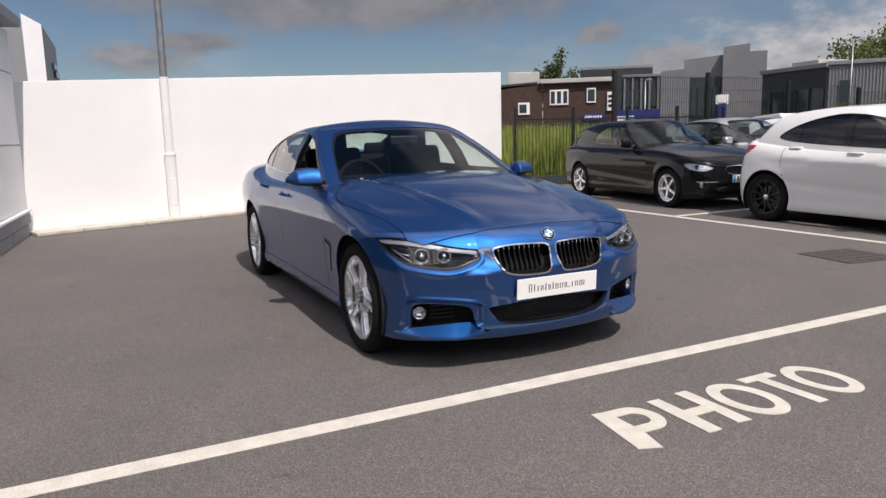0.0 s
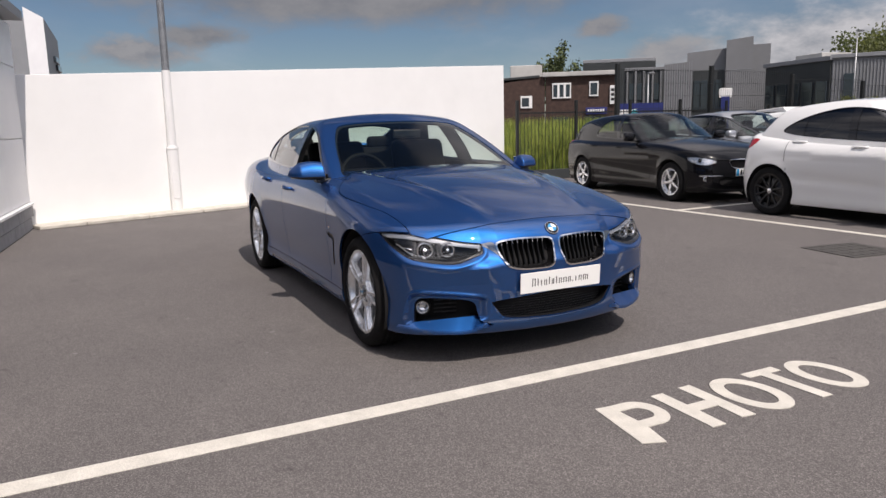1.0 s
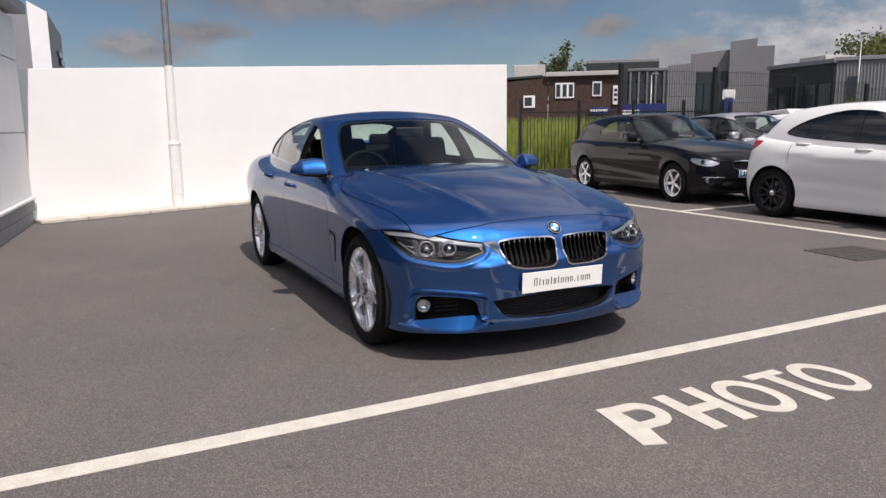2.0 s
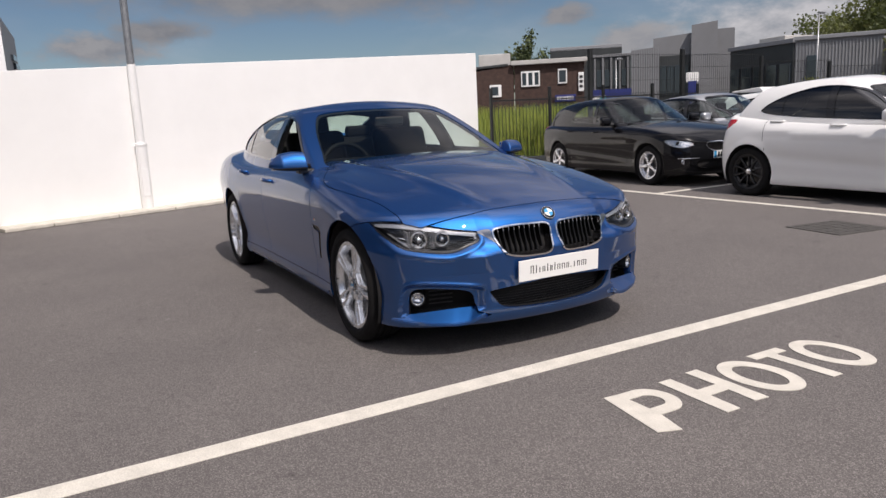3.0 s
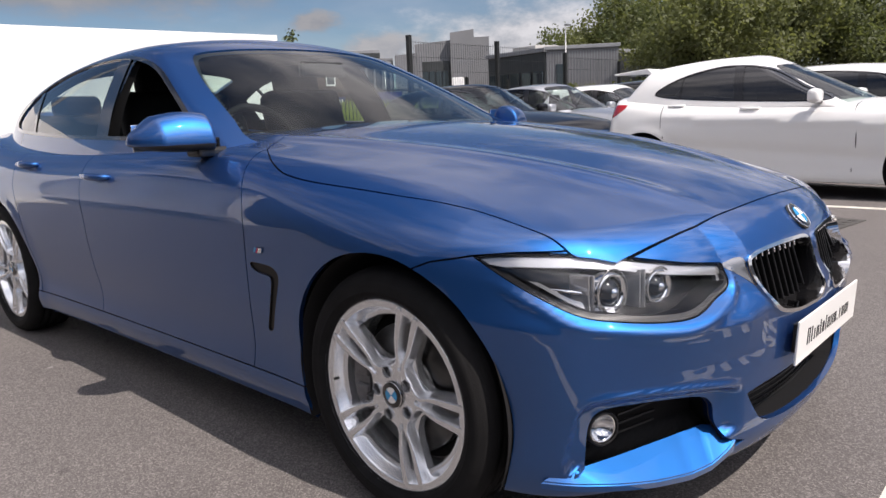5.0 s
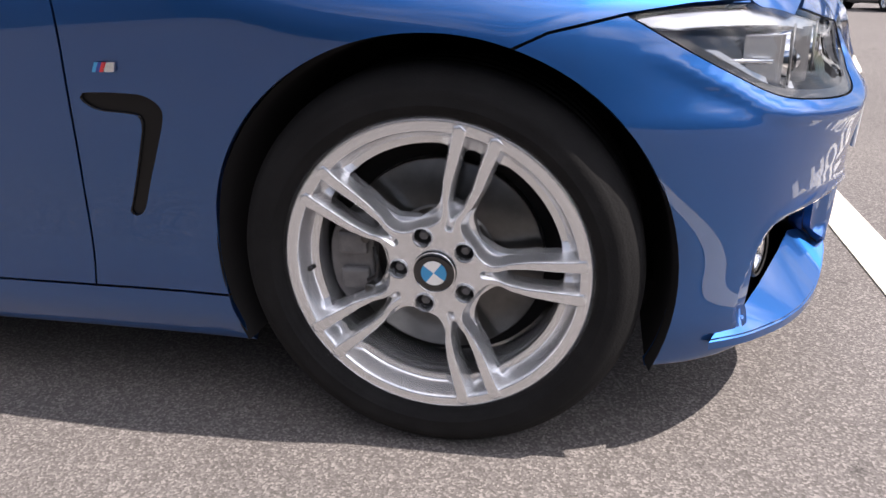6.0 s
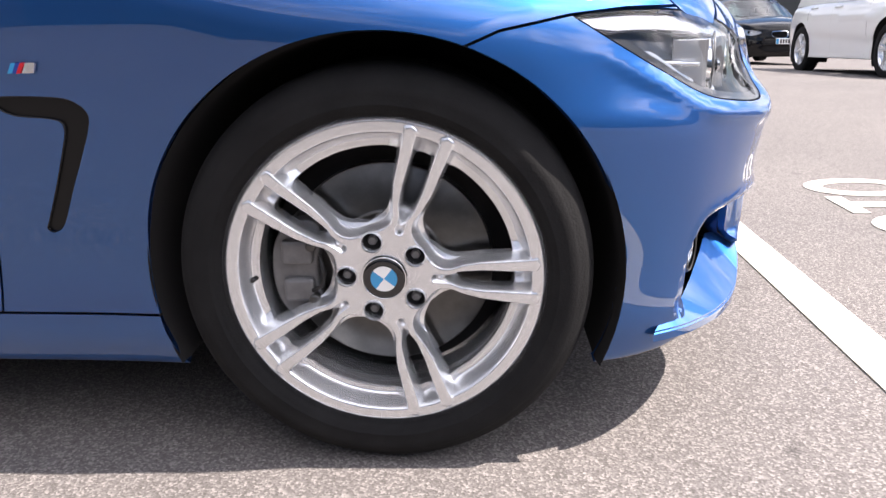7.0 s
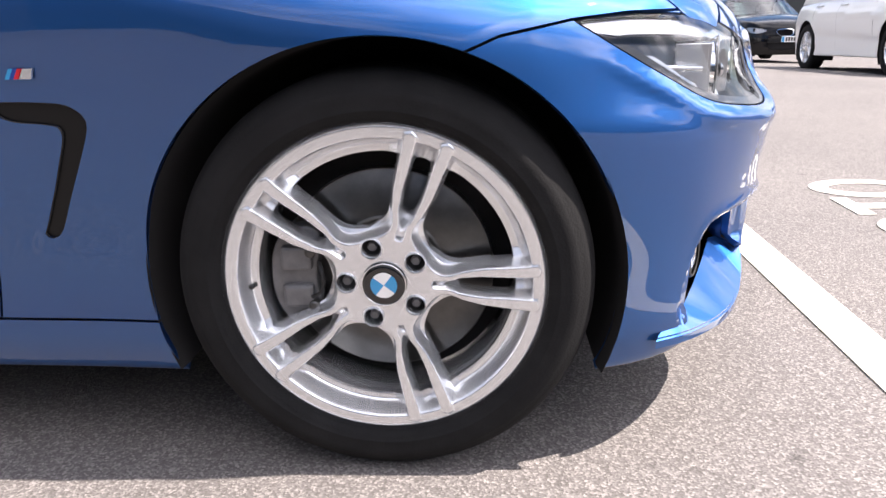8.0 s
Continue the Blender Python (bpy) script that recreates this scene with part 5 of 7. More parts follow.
def make_wheel_meshes(kind, alloy, R=0.328, lip=0.2510):
    """Meshes of one wheel, outer side towards -y, lip plane at y = 0."""
    tw = math.radians(-1.0)
    M = {}
    if kind == "twin":
        M["spokes"] = twin_face(lip, tw)
    elif kind == "star":
        M["spokes"] = wheel_face(5, lip, twin=False, arm_w=(0.024, 0.017), twist=0.3, steps=(40, 220))
    elif kind == "multi":
        M["spokes"] = wheel_face(10, lip, twin=False, arm_w=(0.010, 0.010), lugs=5, twist=0.1, steps=(40, 240))
    else:
        M["spokes"] = wheel_face(7, lip, twin=False, arm_w=(0.015, 0.013), twist=0.2, steps=(40, 240))
    M["barrel"] = lathe_geo([(lip, 0.0), (lip + 0.0035, 0.004), (lip, 0.014), (lip - 0.012, 0.03), (lip - 0.030, 0.040), (lip - 0.044, 0.046), (lip - 0.047, 0.052), (lip - 0.047, 0.19), (lip - 0.012, 0.205)], 96) if kind == "twin" else lathe_geo([(lip, 0.0), (lip + 0.0035, 0.004), (lip, 0.012), (lip - 0.012, 0.018), (lip - 0.023, 0.026), (lip - 0.026, 0.031), (lip - 0.044, 0.035), (lip - 0.047, 0.042), (lip - 0.047, 0.19), (lip - 0.012, 0.205)], 96)
    # tyre: bead, sidewall with mould rings, shoulder, tread with grooves
    prof = [(lip - 0.001, 0.010), (lip + 0.004, -0.001), (lip + 0.012, -0.007), (lip + 0.018, -0.0085), (lip + 0.0185, -0.0092), (lip + 0.0205, -0.0092), (lip + 0.021, -0.0090), (lip + 0.034, -0.0105), (lip + 0.046, -0.0095),
            (R - 0.028, -0.0068), (R - 0.020, -0.0025), (R - 0.013, 0.0035), (R - 0.007, 0.012), (R - 0.003, 0.022), (R - 0.001, 0.034), (R, 0.048), (R - 0.007, 0.0485), (R - 0.007, 0.055), (R, 0.0555), (R, 0.084), (R - 0.007, 0.0845), (R - 0.007, 0.093), (R, 0.0935), (R, 0.125), (R - 0.007, 0.1255), (R - 0.007, 0.134), (R, 0.1345), (R, 0.162), (R - 0.004, 0.185), (R - 0.015, 0.20), (R - 0.04, 0.214), (lip + 0.02, 0.213), (lip - 0.01, 0.203)]
    M["tyre"] = lathe_geo(prof, 120)
    return M


WHEEL_CACHE = {}


def add_wheel(car, at, side, kind, alloy, R=0.328, lip=0.2510, detail=False, name="wheel", angle=0.0, label=""):
    """A wheel with tyre, barrel, spokes, brake and hub cap. side -1: the car's right, +1: its left."""
    key = (kind, R, lip, alloy.name)
    if key not in WHEEL_CACHE:
        M = make_wheel_meshes(kind, alloy, R, lip)
        sp = M["spokes"]
        WHEEL_CACHE[key] = {
            "spokes": to_mesh("spokes", sp.V, sp.F, alloy, sp.N),
            "barrel": to_mesh("barrel", *M["barrel"], alloy),
            "tyre": to_mesh("tyre", *M["tyre"], RUBBER),
            "disc": to_mesh("brake_disc", *lathe_geo([(0.055, 0.058), (0.084, 0.058), (0.088, 0.064), (0.089, 0.074), (0.095, 0.076), (0.168, 0.076), (0.170, 0.078), (0.170, 0.100), (0.06, 0.100)], 96), IRON),
            "hub": to_mesh("hub", *lathe_geo([(0.0, 0.03), (0.07, 0.03), (0.075, 0.06), (0.085, 0.10), (0.085, 0.19), (0, 0.19)], 40), INNER),
            "shield": to_mesh("shield", *lathe_geo([(0.03, 0.125), (0.20, 0.118), (0.202, 0.13)], 48), INNER),
        }
    c = WHEEL_CACHE[key]
    m = pose(*at) @ (Matrix.Rotation(math.pi, 4, "Z") if side > 0 else Matrix.Identity(4)) @ Matrix.Rotation(angle, 4, "Y")
    w = part(name, c["tyre"], RUBBER, car, label or "black low-profile tyre on a cast alloy wheel", m=m)
    part("rim", c["spokes"], alloy, w, "alloy spokes and rim")
    part("barrel", c["barrel"], alloy, w)
    part("brake_disc", c["disc"], IRON, w, "grey iron brake disc")
    part("hub", c["hub"], INNER, w)
    part("shield", c["shield"], INNER, w)
    dish = 0.016
    part("centre_cap", lathe_geo([(0.0, dish - 0.007), (0.028, dish - 0.007), (0.0352, dish - 0.005), (0.0365, dish + 0.004)], 48), GLOSSBLACK if detail else (REFLECTOR if kind == "multi" else alloy), w, smooth=True)
    if detail:
        # badge of two blue and two white quarters in a black ring, with a silver border
        part("cap_ring", tube_bm([(0.0342 * math.cos(t), dish - 0.0058, 0.0342 * math.sin(t)) for t in np.linspace(0, 2 * math.pi, 48, endpoint=False)], 0.0011, 6, True), CHROME, w, smooth=True)
        for q in range(4):
            bm = bmesh.new()
            a0 = q * math.pi / 2 + math.radians(52)
            vs = [bm.verts.new((0, dish - 0.0079, 0))] + [bm.verts.new((0.0208 * math.cos(a0 + k * math.pi / 16), dish - 0.0079, 0.0208 * math.sin(a0 + k * math.pi / 16))) for k in range(9)]
            bm.faces.new(vs)
            bmesh.ops.recalc_face_normals(bm, faces=bm.faces[:])
            for f in bm.faces:
                if f.normal.y > 0:
                    f.normal_flip()
            part("badge_quarter", bm, SKYBLUE if q % 2 else PLATEWHITE, w)
        for k in range(5):
            q = math.radians(-1) + math.pi / 5 + 2 * math.pi / 5 * k
            x, z = 0.06 * math.cos(q), 0.06 * math.sin(q)
            part("lug_bolt", lathe_geo([(0.0, 0.024), (0.0062, 0.024), (0.0078, 0.026), (0.0085, 0.036), (0.0115, 0.038), (0.012, 0.05)], 6), CASTGREY, w, "recessed grey wheel bolt", m=pose(x, 0, z))
            part("lug_well", lathe_geo([(0.0157, 0.012), (0.0146, 0.045), (0.0, 0.046)], 20), ALLOY, w, smooth=True, m=pose(x, 0, z))
        # caliper, valve, balance weights
        bm = prism_bm([tuple(p) for p in rounded([(-0.105, 0.075), (-0.150, 0.082), (-0.178, 0.050), (-0.186, 0.0), (-0.178, -0.050), (-0.150, -0.082), (-0.108, -0.072), (-0.112, 0.0)], 4)], 0.075, "y", 0.004)
        bm.transform(Matrix.Translation((0, 0.046, 0)))
        cal = part("caliper", bm, CASTGREY, w, "grey cast brake caliper")
        for z in (0.034, -0.030):
            part("caliper_bridge", box_bm(0.050, 0.016, 0.040, (-0.142, 0.042, z), 0.006), CASTGREY, cal)
        part("slide_pin", lathe_geo([(0.0, 0.030), (0.007, 0.030), (0.009, 0.033), (0.009, 0.05)], 14), IRON, cal, smooth=True, m=pose(-0.118, 0, 0.045))
        part("slide_pin", lathe_geo([(0.0, 0.030), (0.007, 0.030), (0.009, 0.033), (0.009, 0.05)], 14), IRON, cal, smooth=True, m=pose(-0.118, 0, -0.045))
        part("pad_spring", tube_bm([(-0.105, 0.036, 0.030), (-0.098, 0.030, 0.0), (-0.104, 0.034, -0.022), (-0.120, 0.034, -0.030)], 0.0035, 8), TRIM, cal, smooth=True)
        part("valve", tube_bm([(-0.2, 0.004, 0.004), (-0.203, -0.010, 0.004)], 0.0042, 8), TRIM, w, smooth=True)
        bm = bmesh.new()
        for k in range(9):
            a = math.radians(-22 - 4.3 * k)
            bmesh.ops.create_cube(bm, size=1.0, matrix=Matrix.Rotation(-a, 4, "Y") @ Matrix.Translation((0.2105, 0.05, 0)) @ Matrix.Diagonal((0.004, 0.018, 0.0135, 1)))
        part("balance_weight", bm, CASTGREY, w)
    return w

# ---- the blue saloon ----
def under(poly):
    """sd of an outline in (|y| - x, z), for features that wrap round the nose."""
    return lambda x, y, z: np.where(x > 0.0, sd_poly(poly, np.abs(y) - x, z), 1.0)


def front(poly):
    """sd of an outline in (|y|, z), for features of the nose."""
    return lambda x, y, z: np.where(x > 0.45, sd_poly(poly, np.abs(y), z), 1.0)


def flank(poly):
    return lambda x, y, z: np.where(np.abs(y) > 0.45, sd_poly(poly, x, z), 1.0)


def both(sheet, name, material, parent, label=""):
    a = sheet.ob(name, material, parent, label)
    b = sheet.mirrored().ob(name, material, parent, label)
    return a, b


def one(sheet, name, material, parent, label=""):
    return sheet.plus(sheet.mirrored()).ob(name, material, parent, label)


def blue_saloon():
    low, cab = hero_fields()
    car = thing("car", "metallic blue four-door saloon with silver twin-spoke wheels, parked on tarmac", "car", Matrix.Translation((0, -0.868, 0)) @ Matrix.Rotation(radians(-0.8), 4, "Z") @ Matrix.Translation((0, 0.868, 0)))
    GAP = 0.0022
    st = np.concatenate([np.linspace(-3.3, -0.8, 56, endpoint=False), np.linspace(-0.8, 0.25, 100)])
    base = capsule_sheet(low, -3.3, 0.25, 0.5, 0, 165, 270, -90, stations=st)
    arch = lambda x, y, z: np.where(np.abs(y) > 0.4, np.maximum(0.370 - np.hypot(x, z - 0.331), 0.375 - np.hypot(x + 2.81, z - 0.331)), -1.0)
    base = base.keep(arch)
    base = base.keep(lambda x, y, z: 0.172 - z)
    # the cabin's opening in the lower body
    hole = rounded([(-0.80, 0.0, 1), (-0.90, 0.45), (-1.10, 0.73), (-1.8, 0.785), (-2.7, 0.74), (-3.2, 0.5), (-3.35, 0.0, 1), (-3.35, -0.3, 1), (-0.80, -0.3, 1)], 5)
    base = base.keep(lambda x, y, z: np.where(z > 0.8, -sd_poly(hole, x, np.abs(y)), -1.0))
    bonnet_line = rounded([(-0.86, -0.2, 1), (-0.86, 0.0), (-0.80, 0.45), (-0.68, 0.70), (-0.573, 0.782), (-0.47, 0.828), (-0.385, 0.842), (-0.25, 0.838), (0.0, 0.806), (0.107, 0.786), (0.22, 0.767), (0.33, 0.757), (0.45, 0.747), (0.469, 0.737, 1), (0.526, 0.678, 1), (0.550, 0.60), (0.574, 0.49), (0.596, 0.337), (0.606, 0.12), (0.606, -0.2, 1)], 5)
    bonnet_f = lambda x, y, z: np.where(z > 0.6, sd_poly(bonnet_line, x, np.abs(y)), 1.0)
    lamp_f = under(LAMP_LINE)
    kid_out = rounded([(0.356, 0.651), (0.33, 0.669), (0.237, 0.677), (0.106, 0.676), (0.035, 0.669), (0.016, 0.641), (0.024, 0.56), (0.054, 0.517), (0.14, 0.512), (0.234, 0.516), (0.309, 0.538), (0.342, 0.594)], 5)
    kid_in = rounded([(0.347, 0.648), (0.324, 0.662), (0.236, 0.669), (0.105, 0.668), (0.041, 0.662), (0.023, 0.639), (0.032, 0.564), (0.058, 0.525), (0.14, 0.52), (0.232, 0.525), (0.302, 0.545), (0.334, 0.596)], 5)
    link_line = rounded([(0.433, 0.656, 1), (0.369, 0.666), (0.351, 0.635), (0.339, 0.589, 1), (0.374, 0.619)], 4)
    kid_f, kid_i, link_f = front(kid_out), front(kid_in), front(link_line)
    mouth = rounded([(0.398, 0.350, 1), (0.327, 0.361), (0.0, 0.386, 1), (-0.2, 0.386, 1), (-0.2, 0.236, 1), (0.0, 0.236), (0.15, 0.240), (0.27, 0.250), (0.332, 0.268), (0.362, 0.300)], 4)
    mouth_f = front(mouth)
    duct = rounded([(0.267, 0.218, 1), (0.254, 0.339), (0.212, 0.374), (0.089, 0.378), (-0.075, 0.368), (-0.158, 0.354), (-0.190, 0.330), (-0.198, 0.296), (-0.211, 0.272), (-0.243, 0.248), (-0.324, 0.225, 1), (-0.197, 0.192), (-0.114, 0.18), (0.007, 0.194)], 5)
    duct_f = under(duct)
    seam = lin([0.05, 0.14, 0.177, 0.277, 0.36, 0.46, 0.50, 0.545, 0.62, 0.8], [0.645, 0.681, 0.696, 0.7145, 0.722, 0.7225, 0.718, 0.7105, 0.69, 0.62])
    fascia_f = lambda x, y, z: smax(0.02 - x, z - seam(x) - 10.0 * np.clip(x - 0.545, 0, 1), 0.0001)
    door_x = spl([0.19, 0.264, 0.342, 0.489, 0.655, 0.77, 0.869, 0.95], [-0.634, -0.631, -0.623, -0.592, -0.568, -0.562, -0.60, -0.66])
    vent_line = rounded([(-0.550, 0.618), (-0.45, 0.616), (-0.421, 0.604), (-0.412, 0.583), (-0.434, 0.533), (-0.464, 0.475), (-0.494, 0.418), (-0.512, 0.405), (-0.525, 0.410), (-0.516, 0.428), (-0.490, 0.480), (-0.468, 0.530), (-0.454, 0.566), (-0.457, 0.581), (-0.483, 0.586), (-0.525, 0.590), (-0.550, 0.604)], 4)
    vent_f = flank(vent_line)
    sill_z = 0.267
    rear_x = spl([0.2, 0.4, 0.6, 0.8, 0.95], [-2.40, -2.42, -2.47, -2.50, -2.52])
    shrink = lambda f, g=GAP: (lambda x, y, z: f(x, y, z) + g)
    grow = lambda f, g=GAP: (lambda x, y, z: f(x, y, z) - g)
    # dark carcass behind the shut lines
    carc = base.drop(grow(lamp_f, -0.004)).drop(grow(kid_f, -0.006)).drop(grow(duct_f, -0.004)).drop(grow(mouth_f, -0.004)).drop(vent_f)
    one(carc.moved(-0.014), "inner_shell", INNER, car, "black inner shell")
    # bonnet
    b = base.keep(shrink(bonnet_f)).keep(lambda x, y, z: x - 1.0)
    one(b.solid(0.014, skip=lambda x, y, z: np.abs(y) < 1e-4), "bonnet", BLUE, car, "blue bonnet with two soft creases")
    rest = base.drop(grow(bonnet_f))
    # front bumper skin
    fb = rest.keep(shrink(fascia_f)).drop(grow(lamp_f)).drop(kid_f).drop(duct_f).drop(mouth_f)
    one(fb.solid(0.016, skip=lambda x, y, z: np.abs(y) < 1e-4), "front_bumper", BLUE, car, "blue sports front bumper with air ducts")
    rest = rest.drop(grow(fascia_f)).drop(grow(lamp_f))
    # wings
    wing = rest.keep(lambda x, y, z: door_x(z) + GAP - x).drop(vent_f).keep(lambda x, y, z: np.where(x < -0.30, sill_z + GAP - z, -1.0))
    both(wing.solid(0.014), "front_wing", BLUE, car, "blue front wing")
    sill = rest.keep(lambda x, y, z: z - sill_z + GAP).keep(lambda x, y, z: x + 0.30).keep(lambda x, y, z: -2.9 - x)
    both(sill.solid(0.012), "side_skirt", BLUE, car, "blue side skirt")
    body = rest.keep(lambda x, y, z: x - door_x(z) + GAP)
    upper = body.keep(lambda x, y, z: np.where(x > -2.95, sill_z + GAP - z, -1.0))
    fd = upper.keep(lambda x, y, z: -1.755 + GAP - x)
    both(fd.solid(0.014), "front_door", BLUE, car, "blue front door")
    rd = upper.keep(lambda x, y, z: x + 1.755 + GAP).keep(lambda x, y, z: rear_x(z) + GAP - x)
    both(rd.solid(0.014), "rear_door", BLUE, car, "blue rear door")
    qp = upper.keep(lambda x, y, z: x - rear_x(z) + GAP)
    one(qp.solid(0.014, skip=lambda x, y, z: np.abs(y) < 1e-4), "rear_quarter", BLUE, car, "blue rear wings and bumper")
    # wheel arch liners
    for ax in (0.0, -2.81):
        for s in (-1, 1):
            V, F = lathe_geo([(0.372, 0.0), (0.366, 0.02), (0.362, 0.30), (0.05, 0.32)], 48, start=math.radians(-24), sweep=math.radians(228))
            part("arch_liner", (V, F), INNER, car, "black arch liner", smooth=True, m=pose(ax, s * 0.872, 0.331) @ (Matrix.Rotation(math.pi, 4, "Z") if s > 0 else Matrix.Identity(4)))
    # headlamps
    lp = base.keep(lamp_f)
    for mir in (False, True):
        g = (lambda s: s.mirrored()) if mir else (lambda s: s)
        sy = 1 if mir else -1
        lamp = g(lp.moved(-0.001)).ob("headlamp", LENS, car, "clear headlamp cover")
        lamp.visible_shadow = False
        g(lp.moved(0, (-0.075, 0.03, -0.004))).ob("lamp_housing", LAMPDARK, lamp, "dark grey lamp housing")
        g(lp.wall(1.0, (-0.075, 0.03, -0.004))).ob("lamp_wall", LAMPDARK, lamp)
        # bright blade along the top edge
        strip = base.keep(lambda x, y, z: lamp_f(x, y, z) + 0.004).keep(lambda x, y, z: -0.024 - lamp_f(x, y, z)).keep(lambda x, y, z: (0.645 + 0.10 * np.clip(np.abs(y) - x, -0.3, 0.6)) - z)
        g(strip.moved(-0.010).solid(0.012)).ob("eyebrow", LAMPSILVER, lamp, "silver blade above the lamps")
        for (lx, ly, lr) in ((0.530, 0.690, 0.044), (0.585, 0.585, 0.038)):
            mm = pose(lx - 0.020, sy * ly, 0.629) @ Matrix.Rotation(sy * math.radians(14), 4, "Z")
            part("projector", lathe_geo([(lr * 0.72, 0.002), (lr * 0.76, 0.010), (lr * 0.95, 0.016), (lr * 1.0, 0.012), (lr, -0.06)], 40, "x"), CHROME, lamp, "round chrome projector lamp", smooth=True, m=mm)
            part("projector_lens", lathe_geo([(0.0, 0.022), (lr * 0.35, 0.019), (lr * 0.6, 0.010), (lr * 0.74, 0.0)], 32, "x"), GLOSSBLACK, lamp, "dark lens", smooth=True, m=mm)
            part("lens_bead", lathe_geo([(0.0, 0.027), (lr * 0.15, 0.0262), (lr * 0.28, 0.022)], 20, "x"), REFLECTOR, lamp, smooth=True, m=mm)
            pts = [(0.014, 0.86 * lr * 1.18 * math.cos(t), max(lr * 1.18 * math.sin(t), -0.72 * lr)) for t in np.linspace(0, 2 * math.pi, 48, endpoint=False)]
            part("light_ring", tube_bm(pts, 0.0018, 8, True), LAMPGUIDE, lamp, "milky daytime light ring", smooth=True, m=mm)
        # fins and a crossbar between the lamps, reflector cells towards the outer tip
        for k, (fx, fy) in enumerate(((0.562, 0.632), (0.569, 0.624), (0.502, 0.742), (0.509, 0.734))):
            part("lamp_fin", box_bm(0.05, 0.004, 0.085, (fx - 0.03, sy * fy, 0.630), 0.001), LAMPSILVER, lamp)
        part("lamp_crossbar", tube_bm([(0.40, sy * 0.785, 0.642), (0.485, sy * 0.752, 0.636)], 0.0045, 8), CHROME, lamp, smooth=True)
        bowl = base.keep(lambda x, y, z: np.maximum(lamp_f(x, y, z) + 0.012, 0.27 - (np.abs(y) - x)))
        g(bowl.moved(-0.036)).ob("reflector_bowl", LAMPDARK, lamp, "smoked outer reflector")
        gasket = base.keep(lamp_f).keep(lambda x, y, z: -0.012 - lamp_f(x, y, z)).keep(lambda x, y, z: z - (0.655 + 0.05 * np.clip(np.abs(y) - x, -0.3, 0.6)))
        g(gasket.moved(-0.0022)).ob("lamp_gasket", TRIM, lamp, "black lower lamp edge")
        sliver = base.keep(lambda x, y, z: lamp_f(x, y, z) + 0.020).keep(lambda x, y, z: -0.029 - lamp_f(x, y, z)).keep(lambda x, y, z: z - (0.640 + 0.06 * np.clip(np.abs(y) - x, -0.3, 0.6))).keep(lambda x, y, z: 0.16 - (np.abs(y) - x))
        g(sliver.moved(-0.020).solid(0.008)).ob("light_sliver", LAMPSILVER, lamp, "silver sliver towards the outer tip")
    # kidney grilles
    for mir in (False, True):
        g = (lambda s: s.mirrored()) if mir else (lambda s: s)
        sy = 1 if mir else -1
        band = base.keep(kid_f).drop(kid_i)
        gr = g(band.moved(0.007).solid(0.03)).ob("kidney_grille", CHROME, car, "chrome kidney grille surround with black bars")
        hole_k = base.keep(kid_i)
        g(hole_k.moved(0, (-0.06, 0, 0))).ob("grille_back", INNER, gr)
        g(hole_k.wall(0.06, (-1, 0, 0))).ob("grille_wall", GLOSSBLACK, gr)
        for k in range(9):
            a = 0.070 + 0.0298 * k
            tp = 0.666 - 0.014 * max(0, (a - 0.26) / 0.07)
            bt = 0.532 + (0.02 if a > 0.255 else 0) + 0.03 * max(0, (0.085 - a) / 0.03) + (0.03 if a > 0.295 else 0)
            xs = lambda z: 0.758 - (0.022 if z < 0.6 else 0.060) - 0.32 * a * a - 0.007
            bm = prism_bm([(xs(bt), bt), (xs(tp), tp), (xs(tp) - 0.05, tp), (xs(bt) - 0.05, bt)], 0.008, "y", 0.0025)
            bm.transform(Matrix.Translation((0, sy * a - 0.004, 0)))
            bar = part("grille_bar", bm, VENTBLACK, gr, "black upright grille bar")
            part("bar_tip", tube_bm([(xs(tp) + 0.006, sy * a, tp - 0.004), (xs(tp) + 0.0085, sy * a, tp - 0.018)], 0.0032, 8), CHROME, bar, smooth=True)
        ln = base.keep(link_f).drop(grow(kid_f)).drop(grow(lamp_f))
        g(ln.moved(0.001).solid(0.01)).ob("grille_link", SMOKED, car, "chrome link between grille and headlamp")
    # central mouth with mesh
    mp = base.keep(mouth_f)
    mo = one(mp.moved(0, (-0.07, 0, 0)), "lower_intake", INNER, car, "black lower intake with fine mesh")
    one(mp.wall(0.07, (-1, 0, 0)), "intake_wall", TRIM, mo)
    bm = bmesh.new()
    for k in range(10):
        z = 0.250 + 0.0140 * k
        tube_bm([(0.682 - 0.30 * y * y, y, z) for y in np.linspace(-0.36, 0.36, 13)], 0.0028, 5, False, bm)
    for k in range(37):
        y = -0.36 + 0.02 * k
        tube_bm([(0.677 - 0.30 * y * y, y, 0.246), (0.677 - 0.30 * y * y, y, 0.386)], 0.0022, 4, False, bm)
    part("intake_mesh", bm, TRIM, mo, "black plastic mesh")
    # side ducts with fog lamps
    dp = base.keep(duct_f)
    for mir in (False, True):
        g = (lambda s: s.mirrored()) if mir else (lambda s: s)
        sy = 1 if mir else -1
        du = g(dp.moved(0, (-0.085, 0.060, 0))).ob("air_duct", INNER, car, "black side air duct")
        g(dp.wall(1.0, (-0.034, 0.024, 0))).ob("duct_lip", BLUE, du)
        g(dp.moved(0, (-0.034, 0.024, 0)).wall(1.0, (-0.051, 0.036, 0))).ob("duct_wall", TRIM, du)
        mm = pose(0.505, sy * 0.708, 0.322) @ Matrix.Rotation(sy * 0.45, 4, "Z")
